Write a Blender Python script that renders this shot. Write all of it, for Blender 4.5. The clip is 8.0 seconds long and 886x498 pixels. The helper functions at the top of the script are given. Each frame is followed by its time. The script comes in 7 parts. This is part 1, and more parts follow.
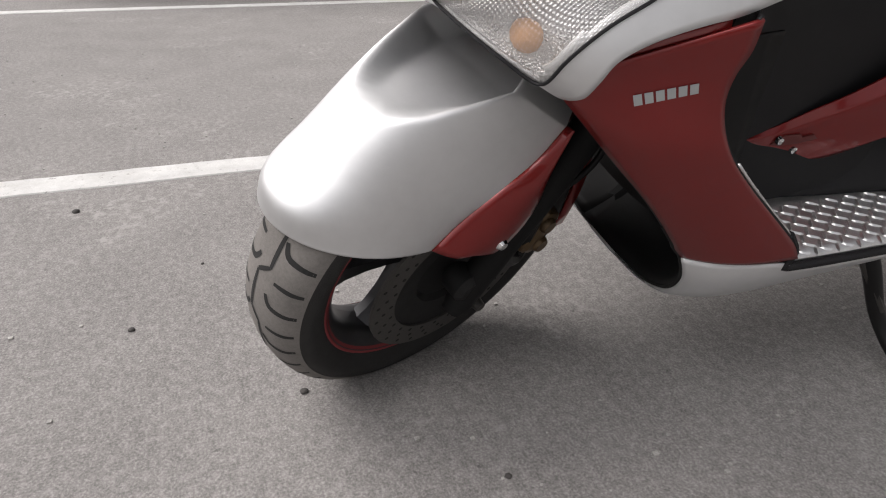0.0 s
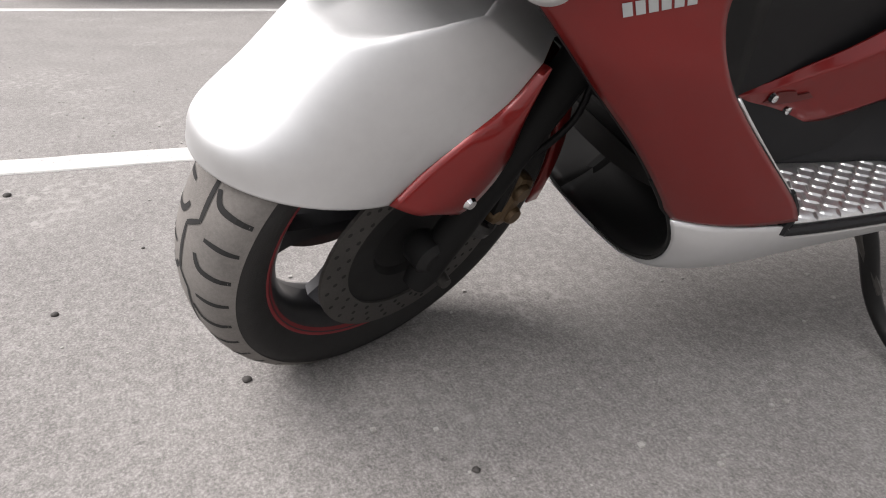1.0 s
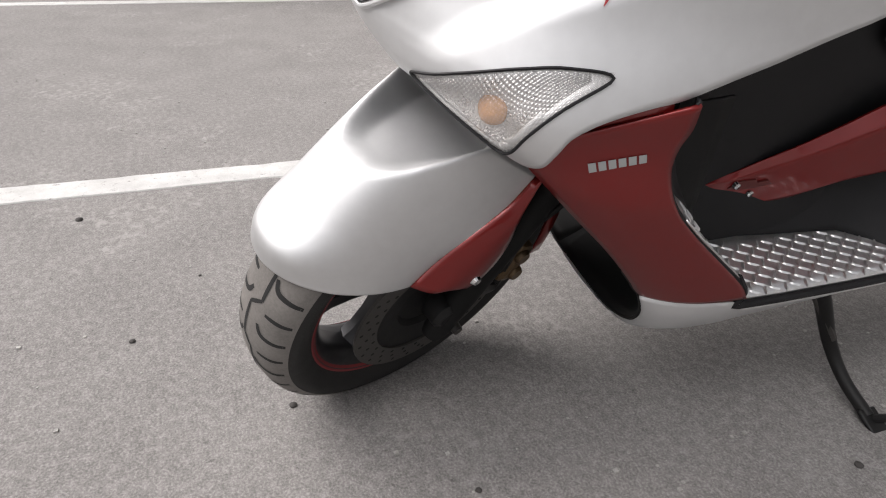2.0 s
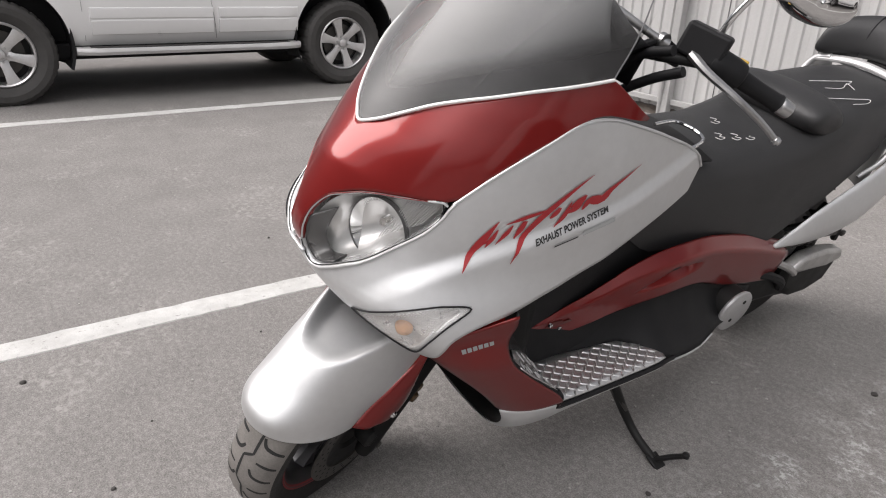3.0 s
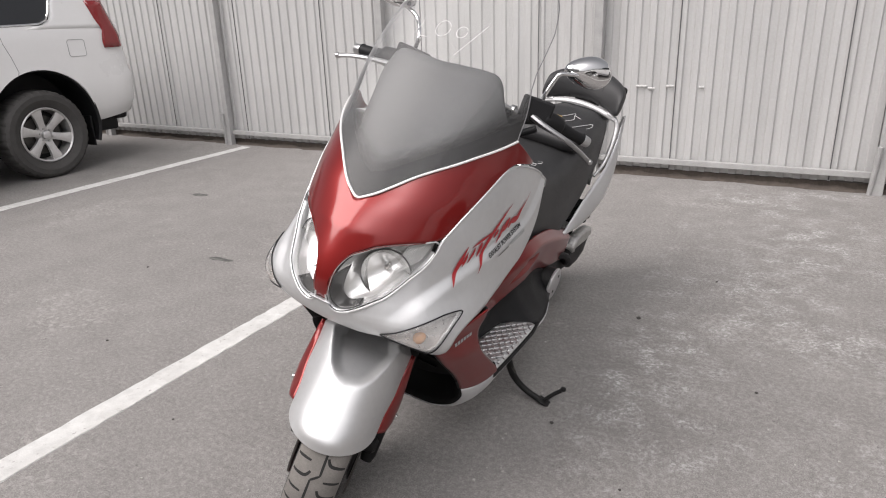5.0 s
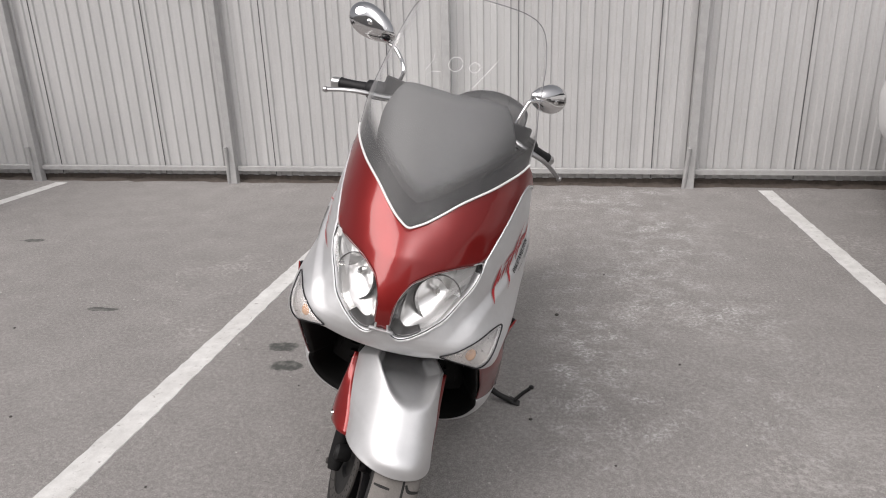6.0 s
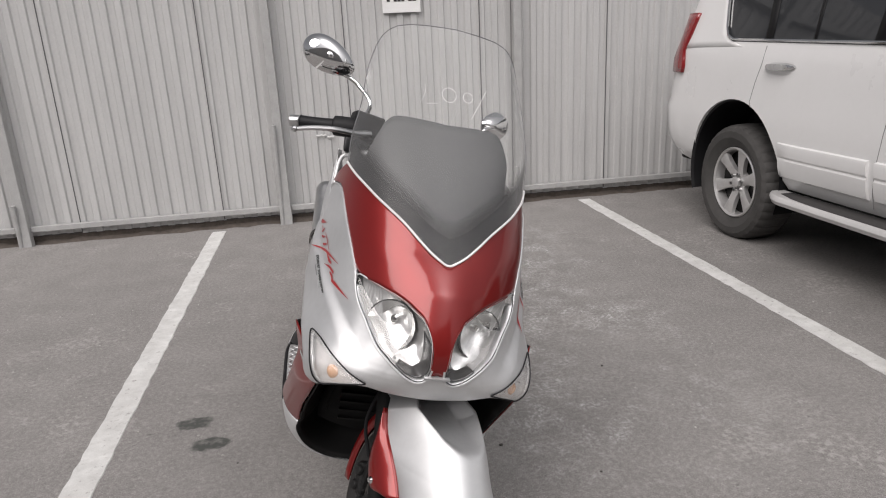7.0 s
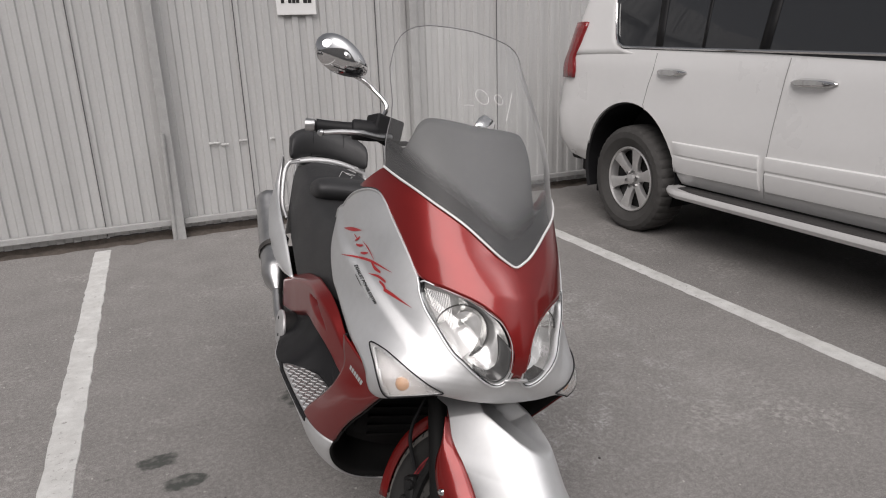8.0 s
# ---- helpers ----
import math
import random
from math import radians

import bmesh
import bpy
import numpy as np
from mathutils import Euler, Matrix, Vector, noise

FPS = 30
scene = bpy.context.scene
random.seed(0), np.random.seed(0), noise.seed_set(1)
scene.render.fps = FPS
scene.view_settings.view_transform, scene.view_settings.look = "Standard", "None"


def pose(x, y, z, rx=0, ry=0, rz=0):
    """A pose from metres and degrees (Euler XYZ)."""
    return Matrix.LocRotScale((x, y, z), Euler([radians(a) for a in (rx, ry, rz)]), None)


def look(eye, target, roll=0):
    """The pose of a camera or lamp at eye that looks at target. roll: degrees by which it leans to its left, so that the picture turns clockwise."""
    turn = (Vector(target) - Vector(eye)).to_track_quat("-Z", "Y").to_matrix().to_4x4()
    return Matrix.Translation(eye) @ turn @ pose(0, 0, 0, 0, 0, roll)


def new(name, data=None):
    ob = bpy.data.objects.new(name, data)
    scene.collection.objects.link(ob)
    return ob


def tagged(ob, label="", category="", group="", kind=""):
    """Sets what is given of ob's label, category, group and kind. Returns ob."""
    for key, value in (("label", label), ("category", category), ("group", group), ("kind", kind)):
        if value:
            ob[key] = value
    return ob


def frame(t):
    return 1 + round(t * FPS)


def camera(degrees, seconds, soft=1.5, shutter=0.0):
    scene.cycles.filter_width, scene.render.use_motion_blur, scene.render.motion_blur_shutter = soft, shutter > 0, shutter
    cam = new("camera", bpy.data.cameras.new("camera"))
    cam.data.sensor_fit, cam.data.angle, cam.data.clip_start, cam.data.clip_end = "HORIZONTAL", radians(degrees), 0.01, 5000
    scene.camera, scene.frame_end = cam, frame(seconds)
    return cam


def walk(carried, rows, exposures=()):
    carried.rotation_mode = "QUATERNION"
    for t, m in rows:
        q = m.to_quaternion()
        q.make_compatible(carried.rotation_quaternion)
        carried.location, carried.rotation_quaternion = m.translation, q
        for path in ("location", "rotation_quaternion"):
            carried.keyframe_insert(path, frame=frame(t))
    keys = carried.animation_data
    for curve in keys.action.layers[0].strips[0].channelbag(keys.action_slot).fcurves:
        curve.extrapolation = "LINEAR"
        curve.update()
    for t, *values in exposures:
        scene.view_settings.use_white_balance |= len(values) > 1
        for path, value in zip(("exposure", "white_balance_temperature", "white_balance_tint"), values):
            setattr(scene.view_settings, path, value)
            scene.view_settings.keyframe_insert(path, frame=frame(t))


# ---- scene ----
cam = camera(67.2, 8.0, soft=1.1)
EXPOSURES = [(0.0, 0.48, 6480, 13.5), (0.5, 0.72, 6480, 13.5), (1.0, 0.94, 6480, 13.5), (2.5, 0.49, 6480, 13.5), (4.0, 0.54, 6480, 13.5), (5.5, 0.40, 6480, 14.0), (6.0, 0.30, 6480, 14.0), (6.5, 0.26, 6480, 14.0), (7.5, -0.06, 6480, 13.5), (8.0, -0.08, 6480, 13.5)]
PATH = [
    (0, (1.049, 0.537, 0.673), (-0.608, 1.166, -0.253), 1.1),
    (0.5, (1.005, 0.564, 0.554), (-0.654, 1.25, -0.327), 2.2),
    (1, (1.0, 0.571, 0.564), (-0.655, 1.289, -0.3), 2.7),
    (1.2, (1.003, 0.568, 0.58), (-0.661, 1.264, -0.285), 2.7),
    (2.3, (1.152, 0.518, 0.889), (-0.462, 1.16, -0.103), 2.5),
    (2.5, (1.201, 0.478, 0.986), (-0.361, 1.229, -0.012), 2.1),
    (3, (1.345, 0.316, 1.143), (-0.17, 1.352, 0.348), 2.3),
    (3.5, (1.536, 0.167, 1.2), (0.111, 1.374, 0.485), 0.8),
    (4, (1.591, -0.021, 1.24), (0.334, 1.397, 0.6), -1.1),
    (4.2, (1.531, -0.13, 1.244), (0.326, 1.338, 0.616), -0.1),
    (5.3, (1.083, -0.519, 1.297), (0.348, 1.216, 0.628), -2.4),
    (5.5, (0.974, -0.621, 1.31), (0.366, 1.168, 0.655), -1.9),
    (6, (0.706, -0.643, 1.349), (0.361, 1.219, 0.706), -1.8),
    (6.5, (0.404, -0.572, 1.357), (0.329, 1.334, 0.755), -2.3),
    (7, (0.114, -0.574, 1.368), (0.427, 1.313, 0.783), -2.8),
    (7.5, (-0.117, -0.505, 1.377), (0.447, 1.333, 0.824), -2.7),
    (8, (-0.338, -0.418, 1.377), (0.405, 1.344, 0.789), -2.0),
]
walk(cam, [(t, look(eye, target, roll)) for t, eye, target, roll in PATH], exposures=EXPOSURES)

# ---- sky and sun: bright overcast ----
world = bpy.data.worlds.new("sky")
scene.world = world
world.use_nodes = True
wn, wl = world.node_tree.nodes, world.node_tree.links
sky = wn.new("ShaderNodeTexSky")
sky.sky_type = "NISHITA"
sky.sun_disc = False
sky.sun_elevation = radians(52)
sky.sun_rotation = radians(150)
sky.air_density, sky.dust_density, sky.ozone_density = 1.0, 6.0, 1.0
grey = wn.new("ShaderNodeHueSaturation")
grey.inputs["Saturation"].default_value = 0.12
wl.new(sky.outputs["Color"], grey.inputs["Color"])
wl.new(grey.outputs["Color"], wn["Background"].inputs["Color"])
wn["Background"].inputs["Strength"].default_value = 0.088

sun = new("sun", bpy.data.lights.new("sun", "SUN"))
sun.data.energy = 2.7
sun.data.angle = radians(44)
sun.data.color = (1.0, 0.96, 0.92)
sun.matrix_world = look((-2.8, -3.2, 4.7), (0, 0, 0))

# ---- materials ----
def material(name, color, rough=0.5, metal=0.0, coat=0.0):
    m = bpy.data.materials.new(name)
    m.use_nodes = True
    b = m.node_tree.nodes["Principled BSDF"]
    b.inputs["Base Color"].default_value = (*color, 1)
    b.inputs["Roughness"].default_value = rough
    b.inputs["Metallic"].default_value = metal
    b.inputs["Coat Weight"].default_value = coat
    b.inputs["Coat Roughness"].default_value = 0.11
    return m


def node(m, kind, **values):
    n = m.node_tree.nodes.new(kind)
    for key, value in values.items():
        n.inputs[key.replace("_", " ")].default_value = value
    return n


def link(m, a, b):
    m.node_tree.links.new(a, b)


def shader(m):
    return m.node_tree.nodes["Principled BSDF"]


def coords(m, scale=(1, 1, 1)):
    g = m.node_tree.nodes.new("ShaderNodeTexCoord")
    s = m.node_tree.nodes.new("ShaderNodeMapping")
    s.inputs["Scale"].default_value = scale
    link(m, g.outputs["Object"], s.inputs["Vector"])
    return s.outputs["Vector"]


def noise_at(m, vec, scale, detail=4.0, rough=0.6):
    n = node(m, "ShaderNodeTexNoise", Scale=scale, Detail=detail, Roughness=rough)
    link(m, vec, n.inputs["Vector"])
    return n.outputs["Fac"]


def ramp(m, fac, stops):
    r = m.node_tree.nodes.new("ShaderNodeValToRGB")
    e = r.color_ramp.elements
    while len(e) < len(stops):
        e.new(0.5)
    for one, (at, c) in zip(e, stops):
        one.position = at
        one.color = (*c, 1) if len(c) == 3 else c
    link(m, fac, r.inputs["Fac"])
    return r.outputs["Color"]


def mixed(m, fac, a, b, how="MIX"):
    x = m.node_tree.nodes.new("ShaderNodeMix")
    x.data_type, x.blend_type = "RGBA", how
    for sock, v in ((x.inputs[0], fac), (x.inputs[6], a), (x.inputs[7], b)):
        if isinstance(v, (int, float)):
            sock.default_value = v
        elif isinstance(v, tuple):
            sock.default_value = (*v, 1)
        else:
            link(m, v, sock)
    return x.outputs[2]


def bumped(m, height, strength, distance):
    b = node(m, "ShaderNodeBump", Strength=strength, Distance=distance)
    link(m, height, b.inputs["Height"])
    link(m, b.outputs["Normal"], shader(m).inputs["Normal"])


def worn(name, color, rough, metal=0.0, coat=0.0, spread=0.12, scale=9.0, bump=0.0, bump_scale=300.0, rough_spread=0.12, spec=0.5):
    """A material whose colour and gloss vary a little at two scales, with fine relief where bump is set."""
    m = material(name, color, rough, metal, coat)
    shader(m).inputs["Specular IOR Level"].default_value = spec
    v = coords(m)
    big, small = noise_at(m, v, scale, 5), noise_at(m, v, scale * 14, 3)
    both = mixed(m, 0.4, big, small)
    lo = tuple(c * (1 - spread) for c in color)
    hi = tuple(min(1, c * (1 + spread)) for c in color)
    link(m, ramp(m, both, [(0.3, lo), (0.7, hi)]), shader(m).inputs["Base Color"])
    link(m, ramp(m, big, [(0.3, (rough * (1 - rough_spread),) * 3), (0.75, (min(1, rough * (1 + rough_spread)),) * 3)]), shader(m).inputs["Roughness"])
    if bump:
        bumped(m, noise_at(m, v, bump_scale, 3), bump, 0.002)
    return m


def metallic_paint(name, color, rough, metal, coat, flake=0.25):
    m = worn(name, color, rough, metal, coat, spread=0.05, scale=4.0)
    f = node(m, "ShaderNodeTexVoronoi", Scale=1600.0)
    link(m, coords(m), f.inputs["Vector"])
    b = node(m, "ShaderNodeBump", Strength=flake * 0.12, Distance=0.0006)
    link(m, f.outputs["Distance"], b.inputs["Height"])
    link(m, b.outputs["Normal"], shader(m).inputs["Normal"])
    return m


SILVER = metallic_paint("silver_paint", (0.665, 0.672, 0.675), 0.56, 0.90, 0.2)
RED = metallic_paint("red_paint", (0.185, 0.0095, 0.0085), 0.36, 0.45, 0.8)
shader(RED).inputs["Coat Roughness"].default_value = 0.11
shader(RED).inputs["Specular IOR Level"].default_value = 0.15
BLACK_PLASTIC = worn("black_plastic", (0.009, 0.009, 0.010), 0.58, spec=0.28, bump=0.15, bump_scale=900)
GREY_PLASTIC = worn("dark_grey_plastic", (0.014, 0.014, 0.015), 0.75, spec=0.2)
SEAT = worn("seat_vinyl", (0.022, 0.022, 0.023), 0.52, bump=0.35, bump_scale=650, scale=6)
RUBBER = worn("tyre_rubber", (0.013, 0.0125, 0.012), 0.75, scale=14, spread=0.3, bump=0.3, bump_scale=500)
TREAD = worn("dusty_tread_rubber", (0.155, 0.145, 0.134), 0.85, scale=18, spread=0.25, bump=0.3, bump_scale=700)
GROOVE = material("groove_rubber", (0.014, 0.014, 0.014), 0.9)
STEEL = worn("brushed_steel", (0.5, 0.5, 0.5), 0.35, 1.0, scale=30)
DULL_STEEL = worn("dull_brake_steel", (0.085, 0.081, 0.076), 0.55, 0.7, scale=25, spread=0.3)
CHROME = material("chrome", (0.75, 0.75, 0.75), 0.07, 1.0)
TRIM = material("satin_trim", (0.78, 0.78, 0.77), 0.4, 0.3)
CHECKER = worn("checker_plate_aluminium", (0.66, 0.66, 0.655), 0.36, 0.85, scale=25, spread=0.2)
FORK_BLACK = worn("fork_paint", (0.007, 0.007, 0.007), 0.7, 0.0, spec=0.2, spread=0.3, scale=20)
BLACK_METAL = worn("black_metal", (0.010, 0.010, 0.010), 0.55, 0.0, spec=0.28, spread=0.3, scale=20)
DARK_RIM = worn("dark_rim_paint", (0.045, 0.045, 0.048), 0.35, 0.4, spread=0.2)
RED_STRIPE = material("red_rim_tape", (0.20, 0.02, 0.024), 0.5)
GOLD = worn("gold_caliper", (0.13, 0.085, 0.045), 0.5, 0.5, scale=40, spread=0.3)
WHITE_PAINT = worn("white_car_paint", (0.76, 0.76, 0.755), 0.3, 0.0, 0.7, spread=0.02, scale=2)
CAR_GLASS = material("dark_tinted_glass", (0.030, 0.032, 0.035), 0.04)
TAIL_RED = material("red_lamp_plastic", (0.22, 0.010, 0.012), 0.15, 0, 0.6)
LINE = worn("road_marking_paint", (0.55, 0.55, 0.535), 0.8, scale=16, spread=0.22, bump=0.4, bump_scale=220)
MARK_RED = material("red_decal", (0.33, 0.018, 0.022), 0.4)
MARK_BLACK = material("black_decal", (0.015, 0.015, 0.015), 0.45)
MARK_GREY = material("pale_grey_decal", (0.36, 0.37, 0.37), 0.45)
CHALK = material("white_chalk_marker", (0.75, 0.75, 0.74), 0.85)
MIRROR = material("mirror_glass", (0.85, 0.86, 0.87), 0.02, 1.0)
AMBER = material("amber_bulb_lens", (0.70, 0.36, 0.15), 0.25)
YELLOW = material("yellow_switch", (0.65, 0.42, 0.05), 0.4)
REFLECTOR = material("lamp_reflector", (0.80, 0.80, 0.795), 0.27, 0.7)
PEBBLE = worn("dark_pebble", (0.05, 0.046, 0.043), 0.85)
DIRT = worn("dark_soil", (0.075, 0.062, 0.052), 0.95, scale=30, spread=0.5, bump=0.8, bump_scale=60)

HOUSING = material("lamp_housing", (0.10, 0.10, 0.10), 0.22, 0.5)
PALE_LAMP = worn("silvered_reflector", (0.62, 0.61, 0.60), 0.3, 0.7, spread=0.1, scale=60)
EDGE = material("screen_edge_plastic", (0.14, 0.14, 0.145), 0.4)
COWL = worn("cowl_plastic", (0.085, 0.086, 0.088), 0.75, spread=0.06, scale=2.0)
DARK_RED = material("recess_red", (0.10, 0.012, 0.010), 0.5)
INNER_BLACK = worn("inner_black_plastic", (0.006, 0.006, 0.006), 0.6, spread=0.3, spec=0.25)
MIRROR_CUP = material("mirrored_bowl", (0.74, 0.74, 0.73), 0.035, 1.0)
WALL = worn("weathered_render", (0.52, 0.51, 0.50), 0.85, scale=0.6, spread=0.2)
GRAB = worn("grab_rail_paint", (0.50, 0.50, 0.50), 0.42, 0.6, 0.2, spread=0.06)
ENGINE = worn("cast_alloy", (0.46, 0.455, 0.445), 0.45, 0.7, scale=25, spread=0.3)
PIVOT = worn("painted_cover", (0.42, 0.42, 0.42), 0.45, 0.4, scale=30, spread=0.15)
GRIT = worn("pale_grit", (0.34, 0.33, 0.31), 0.9, scale=40, spread=0.5)
dots = node(PALE_LAMP, "ShaderNodeTexVoronoi", Scale=420.0)
link(PALE_LAMP, coords(PALE_LAMP), dots.inputs["Vector"])
bumped(PALE_LAMP, dots.outputs["Distance"], 0.7, 0.002)
SIGN_WHITE = worn("sign_enamel", (0.72, 0.72, 0.71), 0.4, spread=0.05)


def clear_glass(name, tint, rough=0.03, sheen=0.045, dust=0.0, grazing=0.60, power=2.3):
    """Thin clear plastic: mostly lets light straight through, with a sheen."""
    m = bpy.data.materials.new(name)
    m.use_nodes = True
    nt = m.node_tree
    out = nt.nodes["Material Output"]
    nt.nodes.remove(nt.nodes["Principled BSDF"])
    clear = nt.nodes.new("ShaderNodeBsdfTransparent")
    clear.inputs["Color"].default_value = (*tint, 1)
    gloss = nt.nodes.new("ShaderNodeBsdfGlossy")
    gloss.inputs["Roughness"].default_value = rough
    gloss.inputs["Color"].default_value = (0.9, 0.9, 0.9, 1)
    facing = nt.nodes.new("ShaderNodeLayerWeight")
    facing.inputs["Blend"].default_value = 0.5
    curve = nt.nodes.new("ShaderNodeMath")
    curve.operation = "POWER"
    curve.inputs[1].default_value = power
    nt.links.new(facing.outputs["Facing"], curve.inputs[0])
    fres = nt.nodes.new("ShaderNodeMath")
    fres.operation = "MULTIPLY_ADD"
    fres.use_clamp = True
    fres.inputs[1].default_value = grazing
    fres.inputs[2].default_value = sheen
    nt.links.new(curve.outputs[0], fres.inputs[0])
    mix = nt.nodes.new("ShaderNodeMixShader")
    nt.links.new(fres.outputs[0], mix.inputs[0])
    nt.links.new(clear.outputs[0], mix.inputs[1])
    nt.links.new(gloss.outputs[0], mix.inputs[2])
    last = mix.outputs[0]
    if dust:
        # fine scratches and dust that scatter some of the light
        haze = nt.nodes.new("ShaderNodeBsdfDiffuse")
        haze.inputs["Color"].default_value = (0.80, 0.80, 0.79, 1)
        film = nt.nodes.new("ShaderNodeMixShader")
        cloud = node(m, "ShaderNodeTexNoise", Scale=5.0, Detail=6.0)
        link(m, coords(m), cloud.inputs["Vector"])
        share = node(m, "ShaderNodeMapRange", From_Min=0.3, From_Max=0.7, To_Min=dust * 0.75, To_Max=dust * 1.25)
        link(m, cloud.outputs["Fac"], share.inputs["Value"])
        link(m, share.outputs[0], film.inputs[0])
        link(m, last, film.inputs[1])
        link(m, haze.outputs[0], film.inputs[2])
        last = film.outputs[0]
    nt.links.new(last, out.inputs["Surface"])
    return m


def fading_print():
    """Dark print on clear plastic, dense at its foot and fading out by the mesh's own fade value."""
    m = material("fading_dark_print", (0.009, 0.009, 0.010), 0.6)
    shader(m).inputs["Specular IOR Level"].default_value = 0.15
    nt = m.node_tree
    value = nt.nodes.new("ShaderNodeAttribute")
    value.attribute_name = "fade"
    share = node(m, "ShaderNodeMapRange", From_Min=0.10, From_Max=0.62, To_Min=0.0, To_Max=0.98)
    share.interpolation_type = "SMOOTHSTEP"
    link(m, value.outputs["Fac"], share.inputs["Value"])
    clear = nt.nodes.new("ShaderNodeBsdfTransparent")
    both = nt.nodes.new("ShaderNodeMixShader")
    link(m, share.outputs[0], both.inputs[0])
    link(m, clear.outputs[0], both.inputs[1])
    link(m, shader(m).outputs[0], both.inputs[2])
    link(m, both.outputs[0], nt.nodes["Material Output"].inputs["Surface"])
    return m


SCREEN = clear_glass("clear_screen_plastic", (0.965, 0.97, 0.965), 0.34, 0.014, 0.048, 0.75, 3.0)
LENS = clear_glass("lamp_lens_plastic", (0.97, 0.97, 0.965), 0.02, 0.05)
SIGNAL_LENS = clear_glass("ribbed_signal_lens", (0.95, 0.94, 0.93), 0.20, 0.22, 0.10)


def sheet_paint():
    m = material("grey_fence_paint", (0.44, 0.44, 0.435), 0.5)
    v = coords(m)
    down = coords(m, (7.0, 7.0, 0.35))
    streak = noise_at(m, down, 1.6, 6, 0.65)
    cloud = noise_at(m, v, 0.8, 4)
    dust = noise_at(m, v, 60, 3)
    c = ramp(m, streak, [(0.3, (0.38, 0.38, 0.377)), (0.62, (0.48, 0.48, 0.475))])
    c = mixed(m, 0.35, c, ramp(m, cloud, [(0.3, (0.39, 0.39, 0.386)), (0.7, (0.51, 0.51, 0.505))]))
    c = mixed(m, 0.12, c, ramp(m, dust, [(0.4, (0.26, 0.25, 0.24)), (0.7, (0.46, 0.46, 0.45))]))
    link(m, c, shader(m).inputs["Base Color"])
    bumped(m, noise_at(m, v, 4, 3), 0.25, 0.01)
    return m


def wear_line():
    """Chips where the line paint has come off the road."""
    old = shader(LINE).inputs["Base Color"].links[0].from_socket
    v = coords(LINE)
    chip = ramp(LINE, noise_at(LINE, v, 38, 6, 0.75), [(0.33, (0.85, 0.85, 0.85)), (0.41, (0, 0, 0))])
    dirt = ramp(LINE, noise_at(LINE, v, 5, 5, 0.7), [(0.40, (0.30, 0.30, 0.30)), (0.62, (0, 0, 0))])
    c = mixed(LINE, dirt, old, (0.33, 0.32, 0.305))
    link(LINE, mixed(LINE, chip, c, (0.20, 0.19, 0.18)), shader(LINE).inputs["Base Color"])


wear_line()
FENCE = sheet_paint()
FENCE_POST = worn("grey_post_paint", (0.34, 0.34, 0.335), 0.55, scale=12, spread=0.16)


